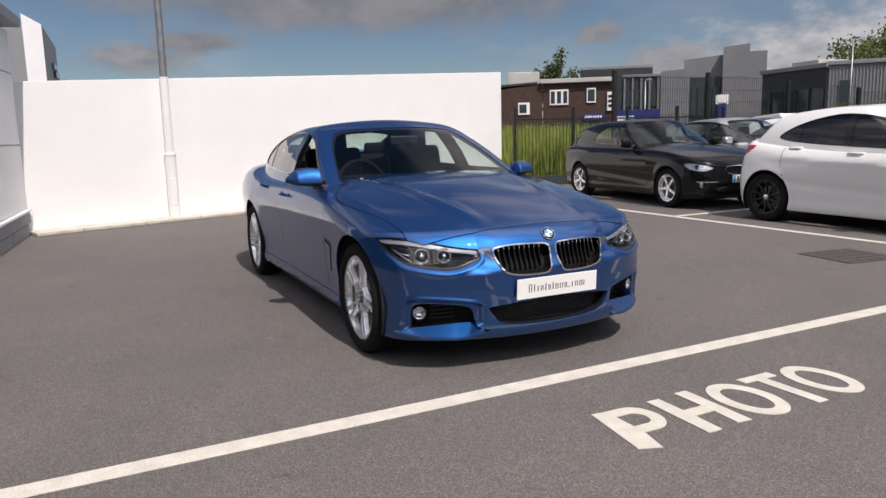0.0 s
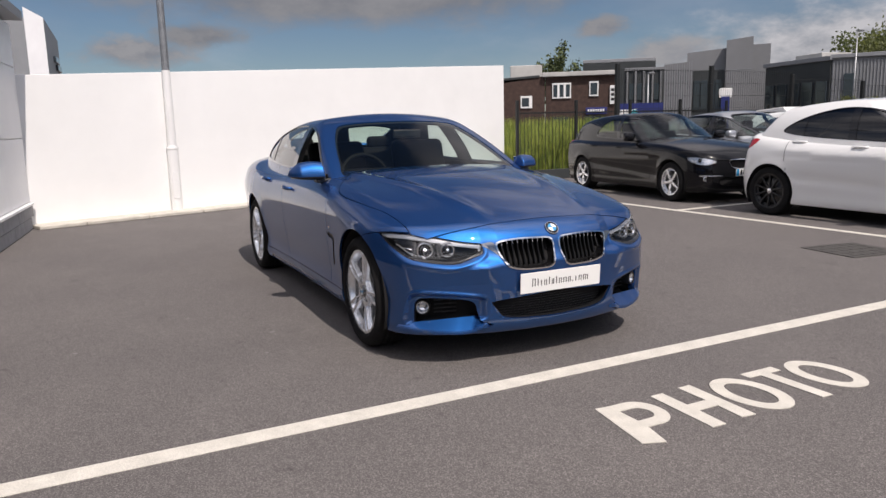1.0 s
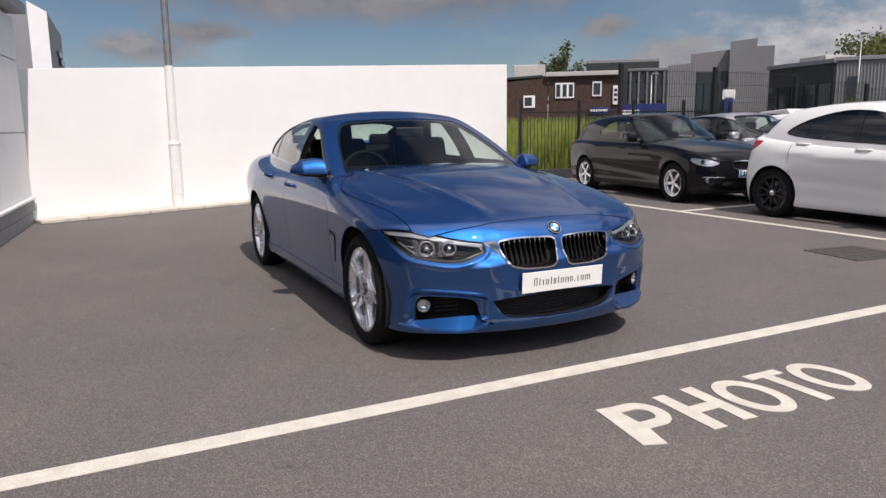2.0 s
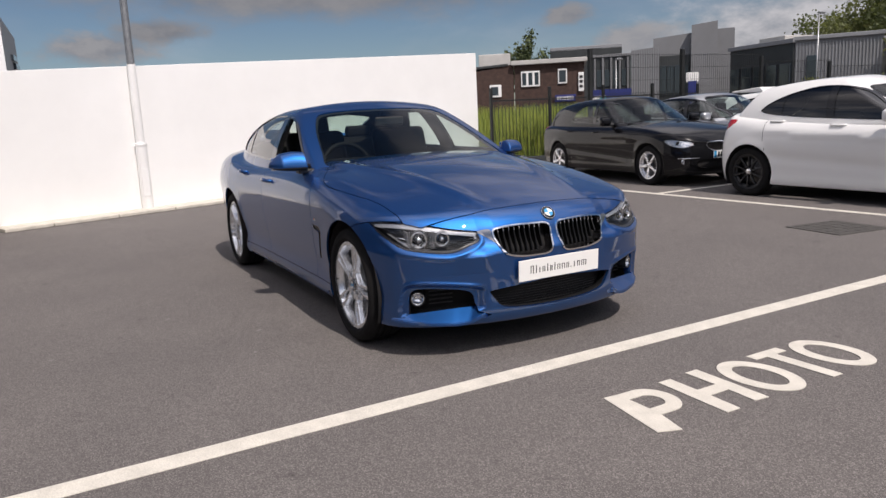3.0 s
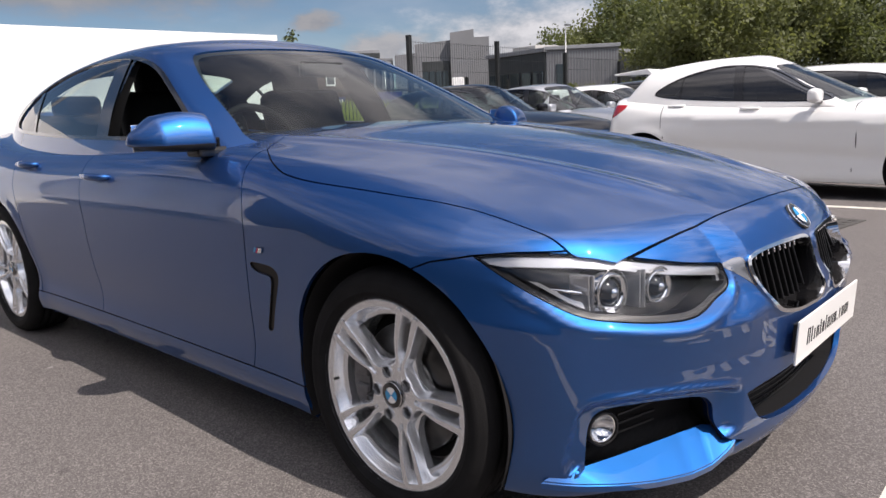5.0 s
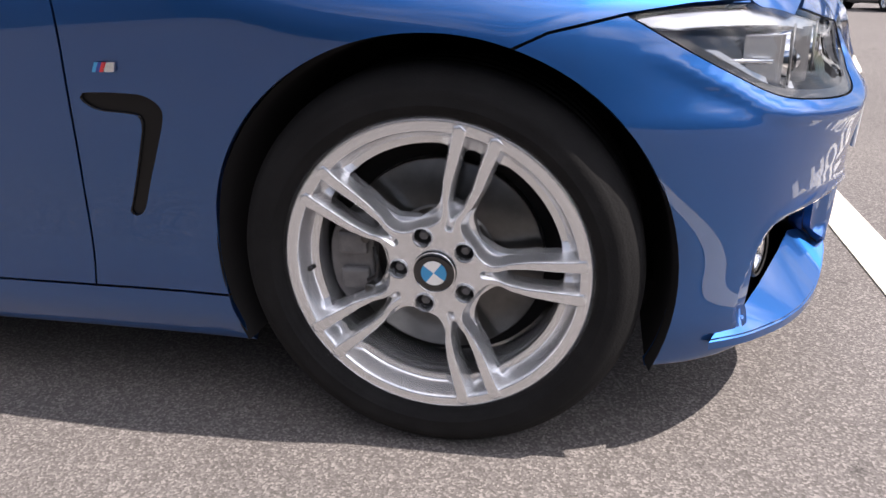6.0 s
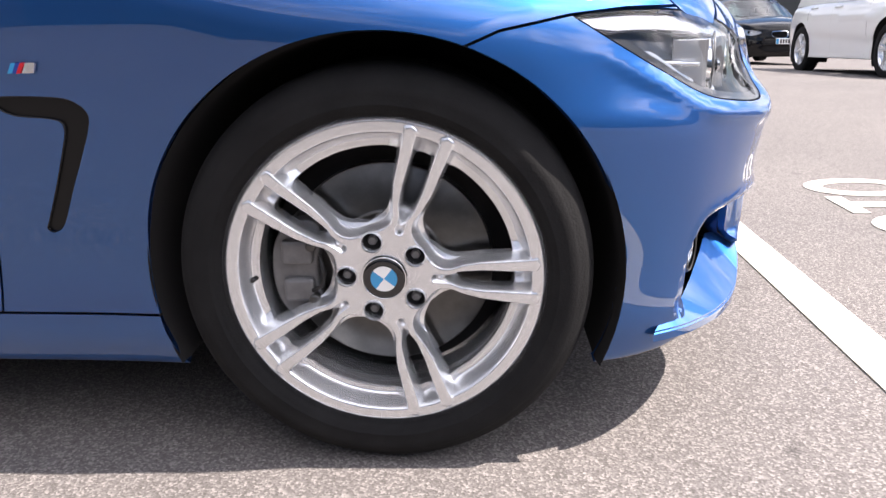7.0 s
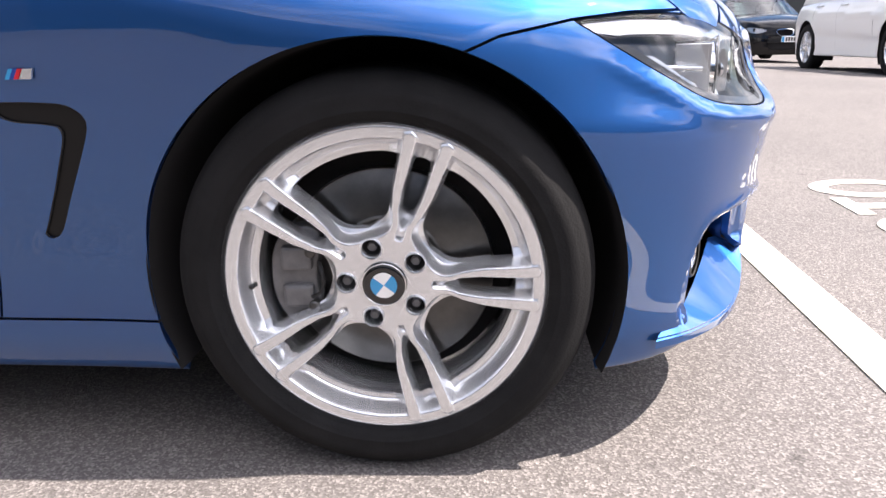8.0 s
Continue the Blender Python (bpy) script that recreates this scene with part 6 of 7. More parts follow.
        part("fog_surround", lathe_geo([(0.034, 0.010), (0.037, 0.012), (0.040, 0.008), (0.042, -0.05)], 40, "x"), TRIM, du, "black fog lamp surround", smooth=True, m=mm)
        part("fog_lamp", lathe_geo([(0.0, -0.016), (0.016, -0.014), (0.029, 0.002), (0.032, 0.007), (0.034, 0.005), (0.035, -0.03)], 40, "x"), REFLECTOR, du, "round fog lamp in a chrome ring", smooth=True, m=mm)
        part("fog_lens", lathe_geo([(0.0, 0.012), (0.018, 0.010), (0.031, 0.004)], 32, "x"), LENS, du, smooth=True, m=mm)
        for k in range(4):
            z = 0.285 + 0.022 * k
            part("duct_slat", tube_bm([(0.505, sy * 0.64, z), (0.535, sy * 0.52, z)], 0.0035, 5), TRIM, du)
    # blades under the ducts: a flat shelf from the bumper's face into the duct, ending in a point
    for sy in (-1, 1):
        ys = np.linspace(0.826, 0.415, 36)
        O = np.stack([np.full(36, 0.1), -ys, np.full(36, 0.224)], 1)
        P = hit_surface(low, O, np.tile([1.0, 0, 0], (36, 1)), 1.0)
        Nn = gradient(low, P)
        edge = [(P[k, 0] + Nn[k, 0] * (0.004 + 0.010 * math.sin(math.pi * k / 35) ** 0.5), P[k, 1] + Nn[k, 1] * 0.010) for k in range(36)]
        back = [(0.684, -0.400), (0.618, -0.440), (0.583, -0.535), (0.530, -0.665), (0.478, -0.780), (0.458, -0.797)]
        bm = bmesh.new()
        rim_z = lin([0.415, 0.45, 0.50, 0.56, 0.65, 0.75, 0.826], [0.240, 0.222, 0.204, 0.198, 0.203, 0.213, 0.220])
        front_v = [bm.verts.new((x, y if sy < 0 else -y, float(rim_z(-y)))) for x, y in edge]
        back_v = [bm.verts.new((x, y if sy < 0 else -y, 0.264 - 0.07 * max(0.0, -y - 0.45))) for x, y in back]
        bx, by = [p[0] for p in back][::-1], [p[1] for p in back][::-1]
        inner = []
        for k in range(36):
            t = k / 35 * 5
            i = min(4, int(t))
            px, py = bx[i] + (bx[i + 1] - bx[i]) * (t - i), by[i] + (by[i + 1] - by[i]) * (t - i)
            inner.append(bm.verts.new((px, py if sy < 0 else -py, 0.264 - 0.07 * max(0.0, -py - 0.45))))
        for v in back_v:
            bm.verts.remove(v)
        tops = [bm.faces.new((front_v[k], front_v[k + 1], inner[k + 1], inner[k])) for k in range(35)]
        r = bmesh.ops.extrude_face_region(bm, geom=tops)
        low_v = [v for v in r["geom"] if isinstance(v, bmesh.types.BMVert)]
        for v in low_v:
            v.co.z = min(v.co.z, 0.226) - 0.016
        bmesh.ops.recalc_face_normals(bm, faces=bm.faces[:])
        keen = [e for e in bm.edges if all(v in front_v for v in e.verts)]
        bmesh.ops.bevel(bm, geom=keen, offset=0.003, segments=2, affect="EDGES")
        for f in bm.faces:
            f.smooth = True
        for e in bm.edges:
            if len(e.link_faces) == 2 and e.calc_face_angle() > 0.5:
                e.smooth = False
        part("bumper_blade", bm, BLUE, car, "blue blade under the air duct")
    # plate on the bumper, with bars in place of its lettering
    pl = part("front_plate", box_bm(0.006, 0.52, 0.111, (0, 0, 0), 0.002, Matrix.Identity(4)), PLATEWHITE, car, "white show plate", m=pose(0.770, 0.004, 0.4425, 0, 3, 0))
    part("plate_plinth", box_bm(0.025, 0.44, 0.075, (-0.014, 0, 0), 0.004, Matrix.Identity(4)), TRIM, pl)
    x = -0.188
    for k, (w, n, h) in enumerate(((0.020, 2, 0.042), (0.010, 1, 0.040), (0.012, 1, 0.029), (0.017, 2, 0.029), (0.010, 1, 0.040), (0.014, 2, 0.029), (0.010, 1, 0.040), (0.018, 2, 0.029), (0.020, 2, 0.029), (0.016, 2, 0.029), (0.005, 1, 0.006), (0.016, 1, 0.029), (0.018, 2, 0.029), (0.032, 3, 0.029))):
        t = 0.0045 if n > 1 else 0.0052
        for q in range(n):
            yy = x + (w - t) * (q / (n - 1) if n > 1 else 0.5) + t / 2
            part("letter_bar", box_bm(0.0016, t, h, (0.0036, yy, -0.020 + h / 2), 0, Matrix.Identity(4)), INK, pl)
        if n > 1:
            part("letter_bar", box_bm(0.0014, w - 2 * t, 0.0026, (0.0034, x + w / 2, -0.020 + h - 0.0015), 0, Matrix.Identity(4)), INK, pl)
        x += w + 0.0112
    # roundel on the nose
    p0 = hit_surface(low, np.array([[0.2, 0.0, 0.45]]), np.array([Vector((0.506, 0, 0.275)).normalized()[:]]), 2.0)[0]
    n0 = gradient(low, p0[None])[0]
    rm = Matrix.Translation(p0) @ Vector(n0).to_track_quat("X", "Z").to_matrix().to_4x4()
    rd_ = part("bonnet_badge", lathe_geo([(0.0, 0.008), (0.03, 0.0075), (0.038, 0.005), (0.041, 0.0)], 48, "x"), GLOSSBLACK, car, "round badge with blue and white quarters", smooth=True, m=rm)
    part("badge_border", tube_bm([(0.0055, 0.0385 * math.cos(t), 0.0385 * math.sin(t)) for t in np.linspace(0, 2 * math.pi, 48, endpoint=False)], 0.0018, 6, True), CHROME, rd_, smooth=True)
    for q in range(4):
        a0 = q * math.pi / 2
        bm = bmesh.new()
        bm.faces.new([bm.verts.new((0.0088, 0, 0))] + [bm.verts.new((0.0085, 0.025 * math.cos(a0 + k * math.pi / 16), 0.025 * math.sin(a0 + k * math.pi / 16))) for k in range(9)])
        part("badge_quarter", bm, SKYBLUE if q % 2 else PLATEWHITE, rd_)
    # vent and tricolour badge on the wings
    vp = base.keep(vent_f)
    for mir in (False, True):
        g = (lambda s: s.mirrored()) if mir else (lambda s: s)
        sy = 1 if mir else -1
        ve = g(vp.moved(0, (0.001, 0.005, 0))).ob("side_vent", VENTBLACK, car, "black L-shaped wing vent")
        g(vp.wall(1.0, (0.001, 0.005, 0))).ob("vent_wall", INNER, ve)
        ring = hit_surface(low, np.stack([vent_line[::2, 0], np.zeros(len(vent_line[::2])), vent_line[::2, 1]], 1), np.tile([0.0, -1.0, 0.0], (len(vent_line[::2]), 1)), 1.2)
        part("vent_frame", tube_bm([(p[0], -sy * p[1] - sy * 0.002, p[2]) for p in ring], 0.0011, 8, True), TRIM, ve, "black vent frame", smooth=True)
        y0 = sy * 0.902
        for k, mt in enumerate((SKYBLUE, NAVY, BADGERED)):
            pts = [(-0.514 + 0.0065 * k + s * 0.0065 + (0.008 if zz else 0) , 0.651 + 0.0145 * zz) for s, zz in ((0, 0), (1, 0), (1, 1), (0, 1))]
            bm = prism_bm(pts, 0.003, "y")
            bm.transform(Matrix.Translation((0, y0 - (0.0 if sy > 0 else 0.003), 0)))
            part("badge_stripe", bm, mt, car)
        pts = [(-0.4925, 0.651), (-0.4845, 0.6655), (-0.471, 0.6655), (-0.475, 0.651)]
        bm = prism_bm(pts, 0.004, "y")
        bm.transform(Matrix.Translation((0, y0 - (0.0 if sy > 0 else 0.004), 0)))
        part("badge_block", bm, ALLOY, car, "silver badge block")
    # glasshouse
    gh = capsule_sheet(cab, -2.9, -1.5, 0.84, 90, 70, 110, 2)
    gh = gh.keep(lambda x, y, z: 0.90 - z).keep(lambda x, y, z: low(x, y, z) * -1 - 0.03)
    dlo = rounded([(-0.95, 0.966, 1), (-1.08, 1.050), (-1.27, 1.155), (-1.46, 1.243), (-1.66, 1.292), (-1.9, 1.316), (-2.25, 1.307), (-2.6, 1.255), (-2.88, 1.165), (-3.04, 1.075), (-3.0, 1.025), (-2.7, 1.0), (-1.8, 0.972)], 6)
    dlo_f = lambda x, y, z: np.where((np.abs(y) > 0.40), sd_poly(dlo, x, z), 1.0)
    ws_line = rounded([(0.0, 0.90, 1), (0.55, 0.90), (0.680, 0.955), (0.660, 1.03), (0.598, 1.17), (0.515, 1.275), (0.44, 1.304), (0.25, 1.320), (0.0, 1.325), (-0.2, 1.325, 1), (-0.2, 0.90, 1)], 5)
    ws_f = lambda x, y, z: np.where(x > -1.75, sd_poly(ws_line, np.abs(y), z), 1.0)
    rs_line = rounded([(-2.62, -0.2, 1), (-2.62, 0.0), (-2.64, 0.35), (-2.72, 0.46), (-3.25, 0.50), (-3.36, 0.40), (-3.40, 0.0), (-3.40, -0.2, 1)], 5)
    rs_f = lambda x, y, z: np.where(z > 1.05, sd_poly(rs_line, x, np.abs(y)), 1.0)
    shell = gh.drop(dlo_f).drop(ws_f).drop(rs_f)
    one(shell.solid(0.022, skip=lambda x, y, z: (np.abs(y) < 1e-4) | (z < 0.93)), "roof", BLUE, car, "blue roof and pillars")
    one(gh.drop(grow(dlo_f, -0.01)).drop(grow(ws_f, -0.01)).drop(grow(rs_f, -0.01)).moved(-0.026), "headlining", CABIN, car, "dark roof lining")
    ws = one(gh.keep(shrink(ws_f, 0.001)).moved(-0.004), "windscreen", GLASS, car, "slightly tinted windscreen reflecting clouds")
    ws.visible_shadow = False
    one(gh.keep(lambda x, y, z: np.maximum(ws_f(x, y, z), -ws_f(x, y, z) - 0.012)).moved(-0.009), "screen_border", TRIM, ws, "black printed glass edge")
    rs = one(gh.keep(shrink(rs_f, 0.001)).moved(-0.004), "rear_screen", GLASS, car, "sloping rear window")
    rs.visible_shadow = False
    pillar = lambda x, y, z: np.abs(x + 1.735 + 0.22 * (z - 1.0)) - 0.055
    qpillar = lambda x, y, z: np.abs(x + 2.62 + 0.5 * (z - 1.0)) - 0.02
    glass_all = gh.keep(shrink(dlo_f, 0.012))
    for mir in (False, True):
        g = (lambda s: s.mirrored()) if mir else (lambda s: s)
        tr = g(gh.keep(dlo_f).drop(shrink(dlo_f, 0.014)).moved(0.002).solid(0.012)).ob("window_trim", GLOSSBLACK, car, "gloss black window surround")
        g(glass_all.keep(pillar).moved(-0.002)).ob("door_pillar", GLOSSBLACK, tr, "gloss black door pillar")
        g(glass_all.keep(qpillar).moved(-0.002)).ob("quarter_pillar", GLOSSBLACK, tr)
        g(gh.keep(grow(dlo_f, 0.03)).keep(lambda x, y, z: np.abs(x + 1.76 + 0.22 * (z - 1.0)) - 0.11).moved(-0.034)).ob("pillar_lining", CABIN, tr, "dark pillar lining")
        g(gh.keep(grow(dlo_f, 0.03)).keep(lambda x, y, z: np.abs(x + 2.95 + 0.35 * (z - 1.0)) - 0.16).moved(-0.034)).ob("pillar_lining", CABIN, tr, "dark pillar lining")
        rear = glass_all.drop(pillar).drop(qpillar).keep(lambda x, y, z: x + 1.7)
        r = g(rear.moved(-0.006)).ob("rear_window", SIDEGLASS, car, "tinted rear side window")
        r.visible_shadow = False
        if mir:
            r = g(glass_all.drop(pillar).keep(lambda x, y, z: -1.7 - x).moved(-0.006)).ob("front_window", SIDEGLASS, car, "front side window")
            r.visible_shadow = False
    # door handles, mirrors, fuel of small parts
    for sy in (-1, 1):
        for hx, hz in ((-1.60, 0.835), (-2.36, 0.868)):
            yy = hit_surface(low, np.array([[hx, 0.0, hz]]), np.array([[0.0, -1.0, 0.0]]), 1.2)[0, 1]
            h = part("door_handle", tube_bm([(hx - 0.105, sy * (-yy - 0.004), hz), (hx - 0.085, sy * (-yy + 0.022), hz), (hx, sy * (-yy + 0.034), hz + 0.002), (hx + 0.085, sy * (-yy + 0.022), hz), (hx + 0.105, sy * (-yy - 0.004), hz)], [0.010, 0.013, 0.014, 0.013, 0.010], 12), BLUE, car, "blue bow door handle", smooth=True)
        door_mirror(car, sy)
    # cabin
    cabin(car)
    for s in (-1, 1):
        add_wheel(car, (0.0, s * 0.879, 0.328), s, "twin", ALLOY, detail=True, label="silver five twin-spoke alloy wheel with low-profile tyre")
        add_wheel(car, (-2.81, s * 0.885, 0.328), s, "twin", ALLOY, detail=True, angle=0.4, label="silver five twin-spoke alloy wheel with low-profile tyre")
    # floor pan
    pan = part("floor_pan", box_bm(3.9, 1.35, 0.06, (-1.5, 0, 0.22), 0.02), INNER, car)
    part("side_pan", box_bm(1.98, 1.70, 0.05, (-1.405, 0, 0.215), 0.02), INNER, pan)
    return car


def door_mirror(car, sy):
    """A painted cap over a dark glass frame, on a short arm from the door."""
    V, F = [], []
    nu, nv = 30, 24
    for i in range(nu + 1):
        t = i / nu
        y = 0.800 + 0.232 * t if sy < 0 else 0.760 + 0.200 * t
        k = min(1.0, (0.02 + t / 0.05) ** 0.5) * min(1.0, (0.01 + (1 - t) / 0.30) ** 0.45)
        zc, hz = 0.960 + 0.008 * t, 0.094 * k * (0.74 + 0.30 * math.sin(math.pi * min(1.0, 0.25 + t * 0.85))) * (1.0 if sy < 0 else 0.8)
        hx = 0.080 * k
        for j in range(nv):
            a = 2 * math.pi * j / nv
            c, s = math.cos(a), math.sin(a)
            ex = math.copysign(abs(c) ** 0.62, c) * hx * (1.15 if c > 0 else 0.7)
            ez = math.copysign(abs(s) ** 0.62, s) * hz * (1.0 if s > 0 else 0.30)
            V.append((-0.895 - 0.065 * t + ex * (1 - 0.35 * max(s, 0)), sy * y, zc + ez))
    for i in range(nu):
        for j in range(nv):
            a, b = i * nv + j, i * nv + (j + 1) % nv
            F.append((a, b, b + nv, a + nv) if sy > 0 else (a, a + nv, b + nv, b))
    bm = bmesh.new()
    vs = [bm.verts.new(v) for v in V]
    for f in F:
        bm.faces.new([vs[i] for i in f])
    bm.faces.new(vs[:nv]), bm.faces.new(vs[-nv:])
    bmesh.ops.recalc_face_normals(bm, faces=bm.faces[:])
    low_bm = bm.copy()
    g = bm.verts[:] + bm.edges[:] + bm.faces[:]
    bmesh.ops.bisect_plane(bm, geom=g, plane_co=(0, 0, 0.958), plane_no=(0, 0, 1), clear_inner=True)
    mi = part("door_mirror", bm, BLUE, car, "blue door mirror cap", smooth=True)
    g = low_bm.verts[:] + low_bm.edges[:] + low_bm.faces[:]
    bmesh.ops.bisect_plane(low_bm, geom=g, plane_co=(0, 0, 0.958), plane_no=(0, 0, 1), clear_outer=True)
    part("mirror_base", low_bm, TRIM, mi, "black mirror base", smooth=True)
    part("mirror_arm", box_bm(0.085, 0.13, 0.030, (-0.875, sy * (0.80 if sy < 0 else 0.77), 0.930), 0.011), TRIM, mi, "black mirror arm")
    part("mirror_glass", box_bm(0.004, 0.15, 0.085, (-0.982, sy * (0.93 if sy < 0 else 0.86), 0.982), 0.0015), CHROME, mi, "mirror glass")
    part("sail_panel", box_bm(0.14, 0.012, 0.05, (-0.915, sy * 0.785, 0.950), 0.004), GLOSSBLACK, mi)


def cabin(car):
    """What is seen through the glass: seats, dashboard, steering wheel."""
    dash = part("dashboard", box_bm(0.42, 1.36, 0.16, (-0.95, 0, 0.865), 0.05, segments=3), CABIN, car, "black dashboard", smooth=True)
    part("dash_hood", box_bm(0.22, 0.40, 0.07, (-1.07, -0.37, 0.945), 0.03, segments=3), CABIN, dash, smooth=True)
    c = Vector((-1.24, -0.37, 0.90))
    ring = [(c.x - 0.06 * math.sin(t) , c.y + 0.185 * math.cos(t), c.z + 0.175 * math.sin(t)) for t in np.linspace(0, 2 * math.pi, 40, endpoint=False)]
    sw = part("steering_wheel", tube_bm(ring, 0.016, 10, True), LEATHER, car, "black leather steering wheel", smooth=True)
    part("wheel_boss", box_bm(0.05, 0.15, 0.11, (c.x + 0.02, c.y, c.z), 0.02), CABIN, sw)
    for ang in (0, math.pi, -math.pi / 2):
        part("wheel_spoke", tube_bm([(c.x + 0.01, c.y, c.z), (c.x - 0.055 * math.sin(ang), c.y + 0.18 * math.cos(ang), c.z + 0.17 * math.sin(ang))], 0.014, 8), CABIN, sw)
    for sy, x0 in ((-1, -1.75), (1, -1.75)):
        y = sy * 0.37
        seat = part("front_seat", box_bm(0.52, 0.50, 0.16, (x0 + 0.25, y, 0.52), 0.06, segments=3), LEATHER, car, "black leather front seat", smooth=True)
        bm = box_bm(0.13, 0.48, 0.67, (0, 0, 0.335), 0.055, segments=3)
        bm.transform(pose(x0 - 0.02, y, 0.52, 0, -16, 0))
        part("seat_back", bm, LEATHER, seat, smooth=True)
        bm = box_bm(0.10, 0.27, 0.19, (0, 0, 0.095), 0.045, segments=3)
        bm.transform(pose(x0 - 0.215, y, 1.125, 0, -10, 0))
        part("headrest", bm, LEATHER, seat, "black headrest", smooth=True)
    rear = part("rear_bench", box_bm(0.50, 1.25, 0.20, (-2.45, 0, 0.55), 0.07, segments=3), LEATHER, car, "black rear bench", smooth=True)
    bm = box_bm(0.14, 1.22, 0.55, (0, 0, 0.27), 0.06, segments=3)
    bm.transform(pose(-2.70, 0, 0.58, 0, -24, 0))
    part("bench_back", bm, LEATHER, rear, smooth=True)
    for y in (-0.40, 0.40):
        part("headrest", box_bm(0.09, 0.25, 0.12, (-2.93, y, 1.13), 0.035, segments=3), LEATHER, rear, smooth=True)
    part("parcel_shelf", box_bm(0.5, 1.1, 0.03, (-3.1, 0, 1.03), 0.01), CABIN, car)
    part("interior_mirror", box_bm(0.03, 0.23, 0.065, (-1.28, 0, 1.225), 0.012), TRIM, car, "black interior mirror")
    part("transmission_tunnel", box_bm(1.3, 0.22, 0.25, (-1.45, 0, 0.5), 0.03), CABIN, car)
    for sy in (-1, 1):
        part("door_card", box_bm(1.5, 0.05, 0.56, (-1.62, sy * 0.742, 0.69), 0.02), CABIN, car, "black door lining")


blue_saloon()

# ---- the other parked cars ----
def plain_fields(P):
    """Lower body and glasshouse of an ordinary car from a few sizes and two profile lines."""
    W, L, fo, ro = P["half"], P["base"], P["ahead"], P["behind"]
    side = spl([0.12, 0.2, 0.3, 0.45, 0.6, 0.75, 0.85, 0.95, 1.1], [-0.08, -0.04, -0.035, -0.02, -0.005, 0.0, -0.015, -0.045, -0.10])
    plan = spl([-L - ro, -L - 0.3, -L, -L / 2, 0.0, 0.3, fo], [W - 0.10, W - 0.025, W, W - 0.006, W, W - 0.008, W - 0.05])
    top = spl(*P["top"])
    bow = spl([0, 0.3, 0.5, 0.65, 0.76, 0.84, 0.92, 1.05], [0, 0.02, 0.06, 0.12, 0.22, 0.36, 0.58, 1.0])
    nose = spl([0.1, 0.2, 0.35, 0.5, 0.62, 0.75, 0.95], P.get("nose", [-0.10, -0.03, 0.0, 0.0, -0.02, -0.07, -0.22]))
    tail = spl([0.1, 0.3, 0.55, 0.75, 0.95, 1.2], P.get("tail", [0.10, 0.02, 0.0, 0.03, 0.08, 0.2]))
    gside = spl([0.8, P["belt"], (P["belt"] + P["height"]) / 2, P["height"] - 0.07, P["height"] + 0.03], [W - 0.04, W - 0.085, W - 0.165, W - 0.285, W - 0.40])
    roof = spl(*P["roof"])
    (sx0, sz0), (sx1, sz1) = P["screen"]
    sl = (sx1 - sx0) / (sz1 - sz0)

    def low(x, y, z):
        a = np.abs(y)
        w = plan(x) + side(z) + 0.012 * np.exp(-(((np.hypot(x, z - 0.32) - P["arch"]) / 0.05) ** 2)) + 0.012 * np.exp(-(((np.hypot(x + L, z - 0.32) - P["arch"]) / 0.05) ** 2))
        # a shoulder crease and a hollow above the sill
        along = np.clip((x + L + 0.1) / 0.4, 0, 1) * np.clip((-0.1 - x) / 0.4, 0, 1)
        w = w + along * (0.012 * np.clip(1 - np.abs(z - 0.80 + 0.045 * (x + 1.4)) / 0.075, 0, 1) - 0.014 * np.exp(-(((z - 0.47 + 0.05 * (x + 1.4)) / 0.07) ** 2)))
        t = top(x) - 0.07 * (a / 0.8) ** 2
        f = smax(a - w, (z - t) * 0.96, 0.10)
        f = smax(f, (x - (fo + nose(z) - bow(a * 0.905 / W))) * 0.95, 0.06)
        f = smax(f, (-L - ro + tail(z) + 0.22 * (a / W) ** 4) - x, 0.08)
        return smax(f, P.get("clear", 0.16) - z, 0.02)

    def cab(x, y, z):
        a = np.abs(y)
        f = smax(a - (gside(z) - P.get("taper", 0.05) * np.clip((-1.9 - x) / 1.6, 0, 1.5) ** 2), (x - (sx0 + sl * (z - sz0) - 0.22 * (a / 0.65) ** 2)) * 0.5, 0.035)
        f = smax(f, (-L - ro + 0.10 + P.get("rake", 0.45) * np.clip(z - 0.9, 0, 1) + 0.22 * (a / W) ** 4 - x) * 0.9, 0.06)
        return smax(f, (z - (roof(x) - 0.04 * (a / 0.55) ** 2)) * P.get("flat", 0.95), 0.05)

    return low, cab


def bars(parent, w, h, n, seed, m, blue=False, material=None):
    """A number plate whose characters are plain bars."""
    pl = part("number_plate", box_bm(0.006, w, h, (0, 0, 0), 0.001, Matrix.Identity(4)), material or PLATEWHITE, parent, "number plate with dark bars", m=m)
    x = -w / 2 + (0.07 if blue else 0.035)
    step = (w - (0.105 if blue else 0.07)) / n
    for k in range(n):
        if k != n // 2:
            part("letter_bar", box_bm(0.002, step * 0.66, h * 0.68, (0.0035, x + step * (k + 0.5), 0), 0, Matrix.Identity(4)), INK, pl)
    if blue:
        part("plate_band", box_bm(0.002, 0.05, h * 0.92, (0.0036, -w / 2 + 0.03, 0), 0, Matrix.Identity(4)), SKYBLUE, pl)
    return pl


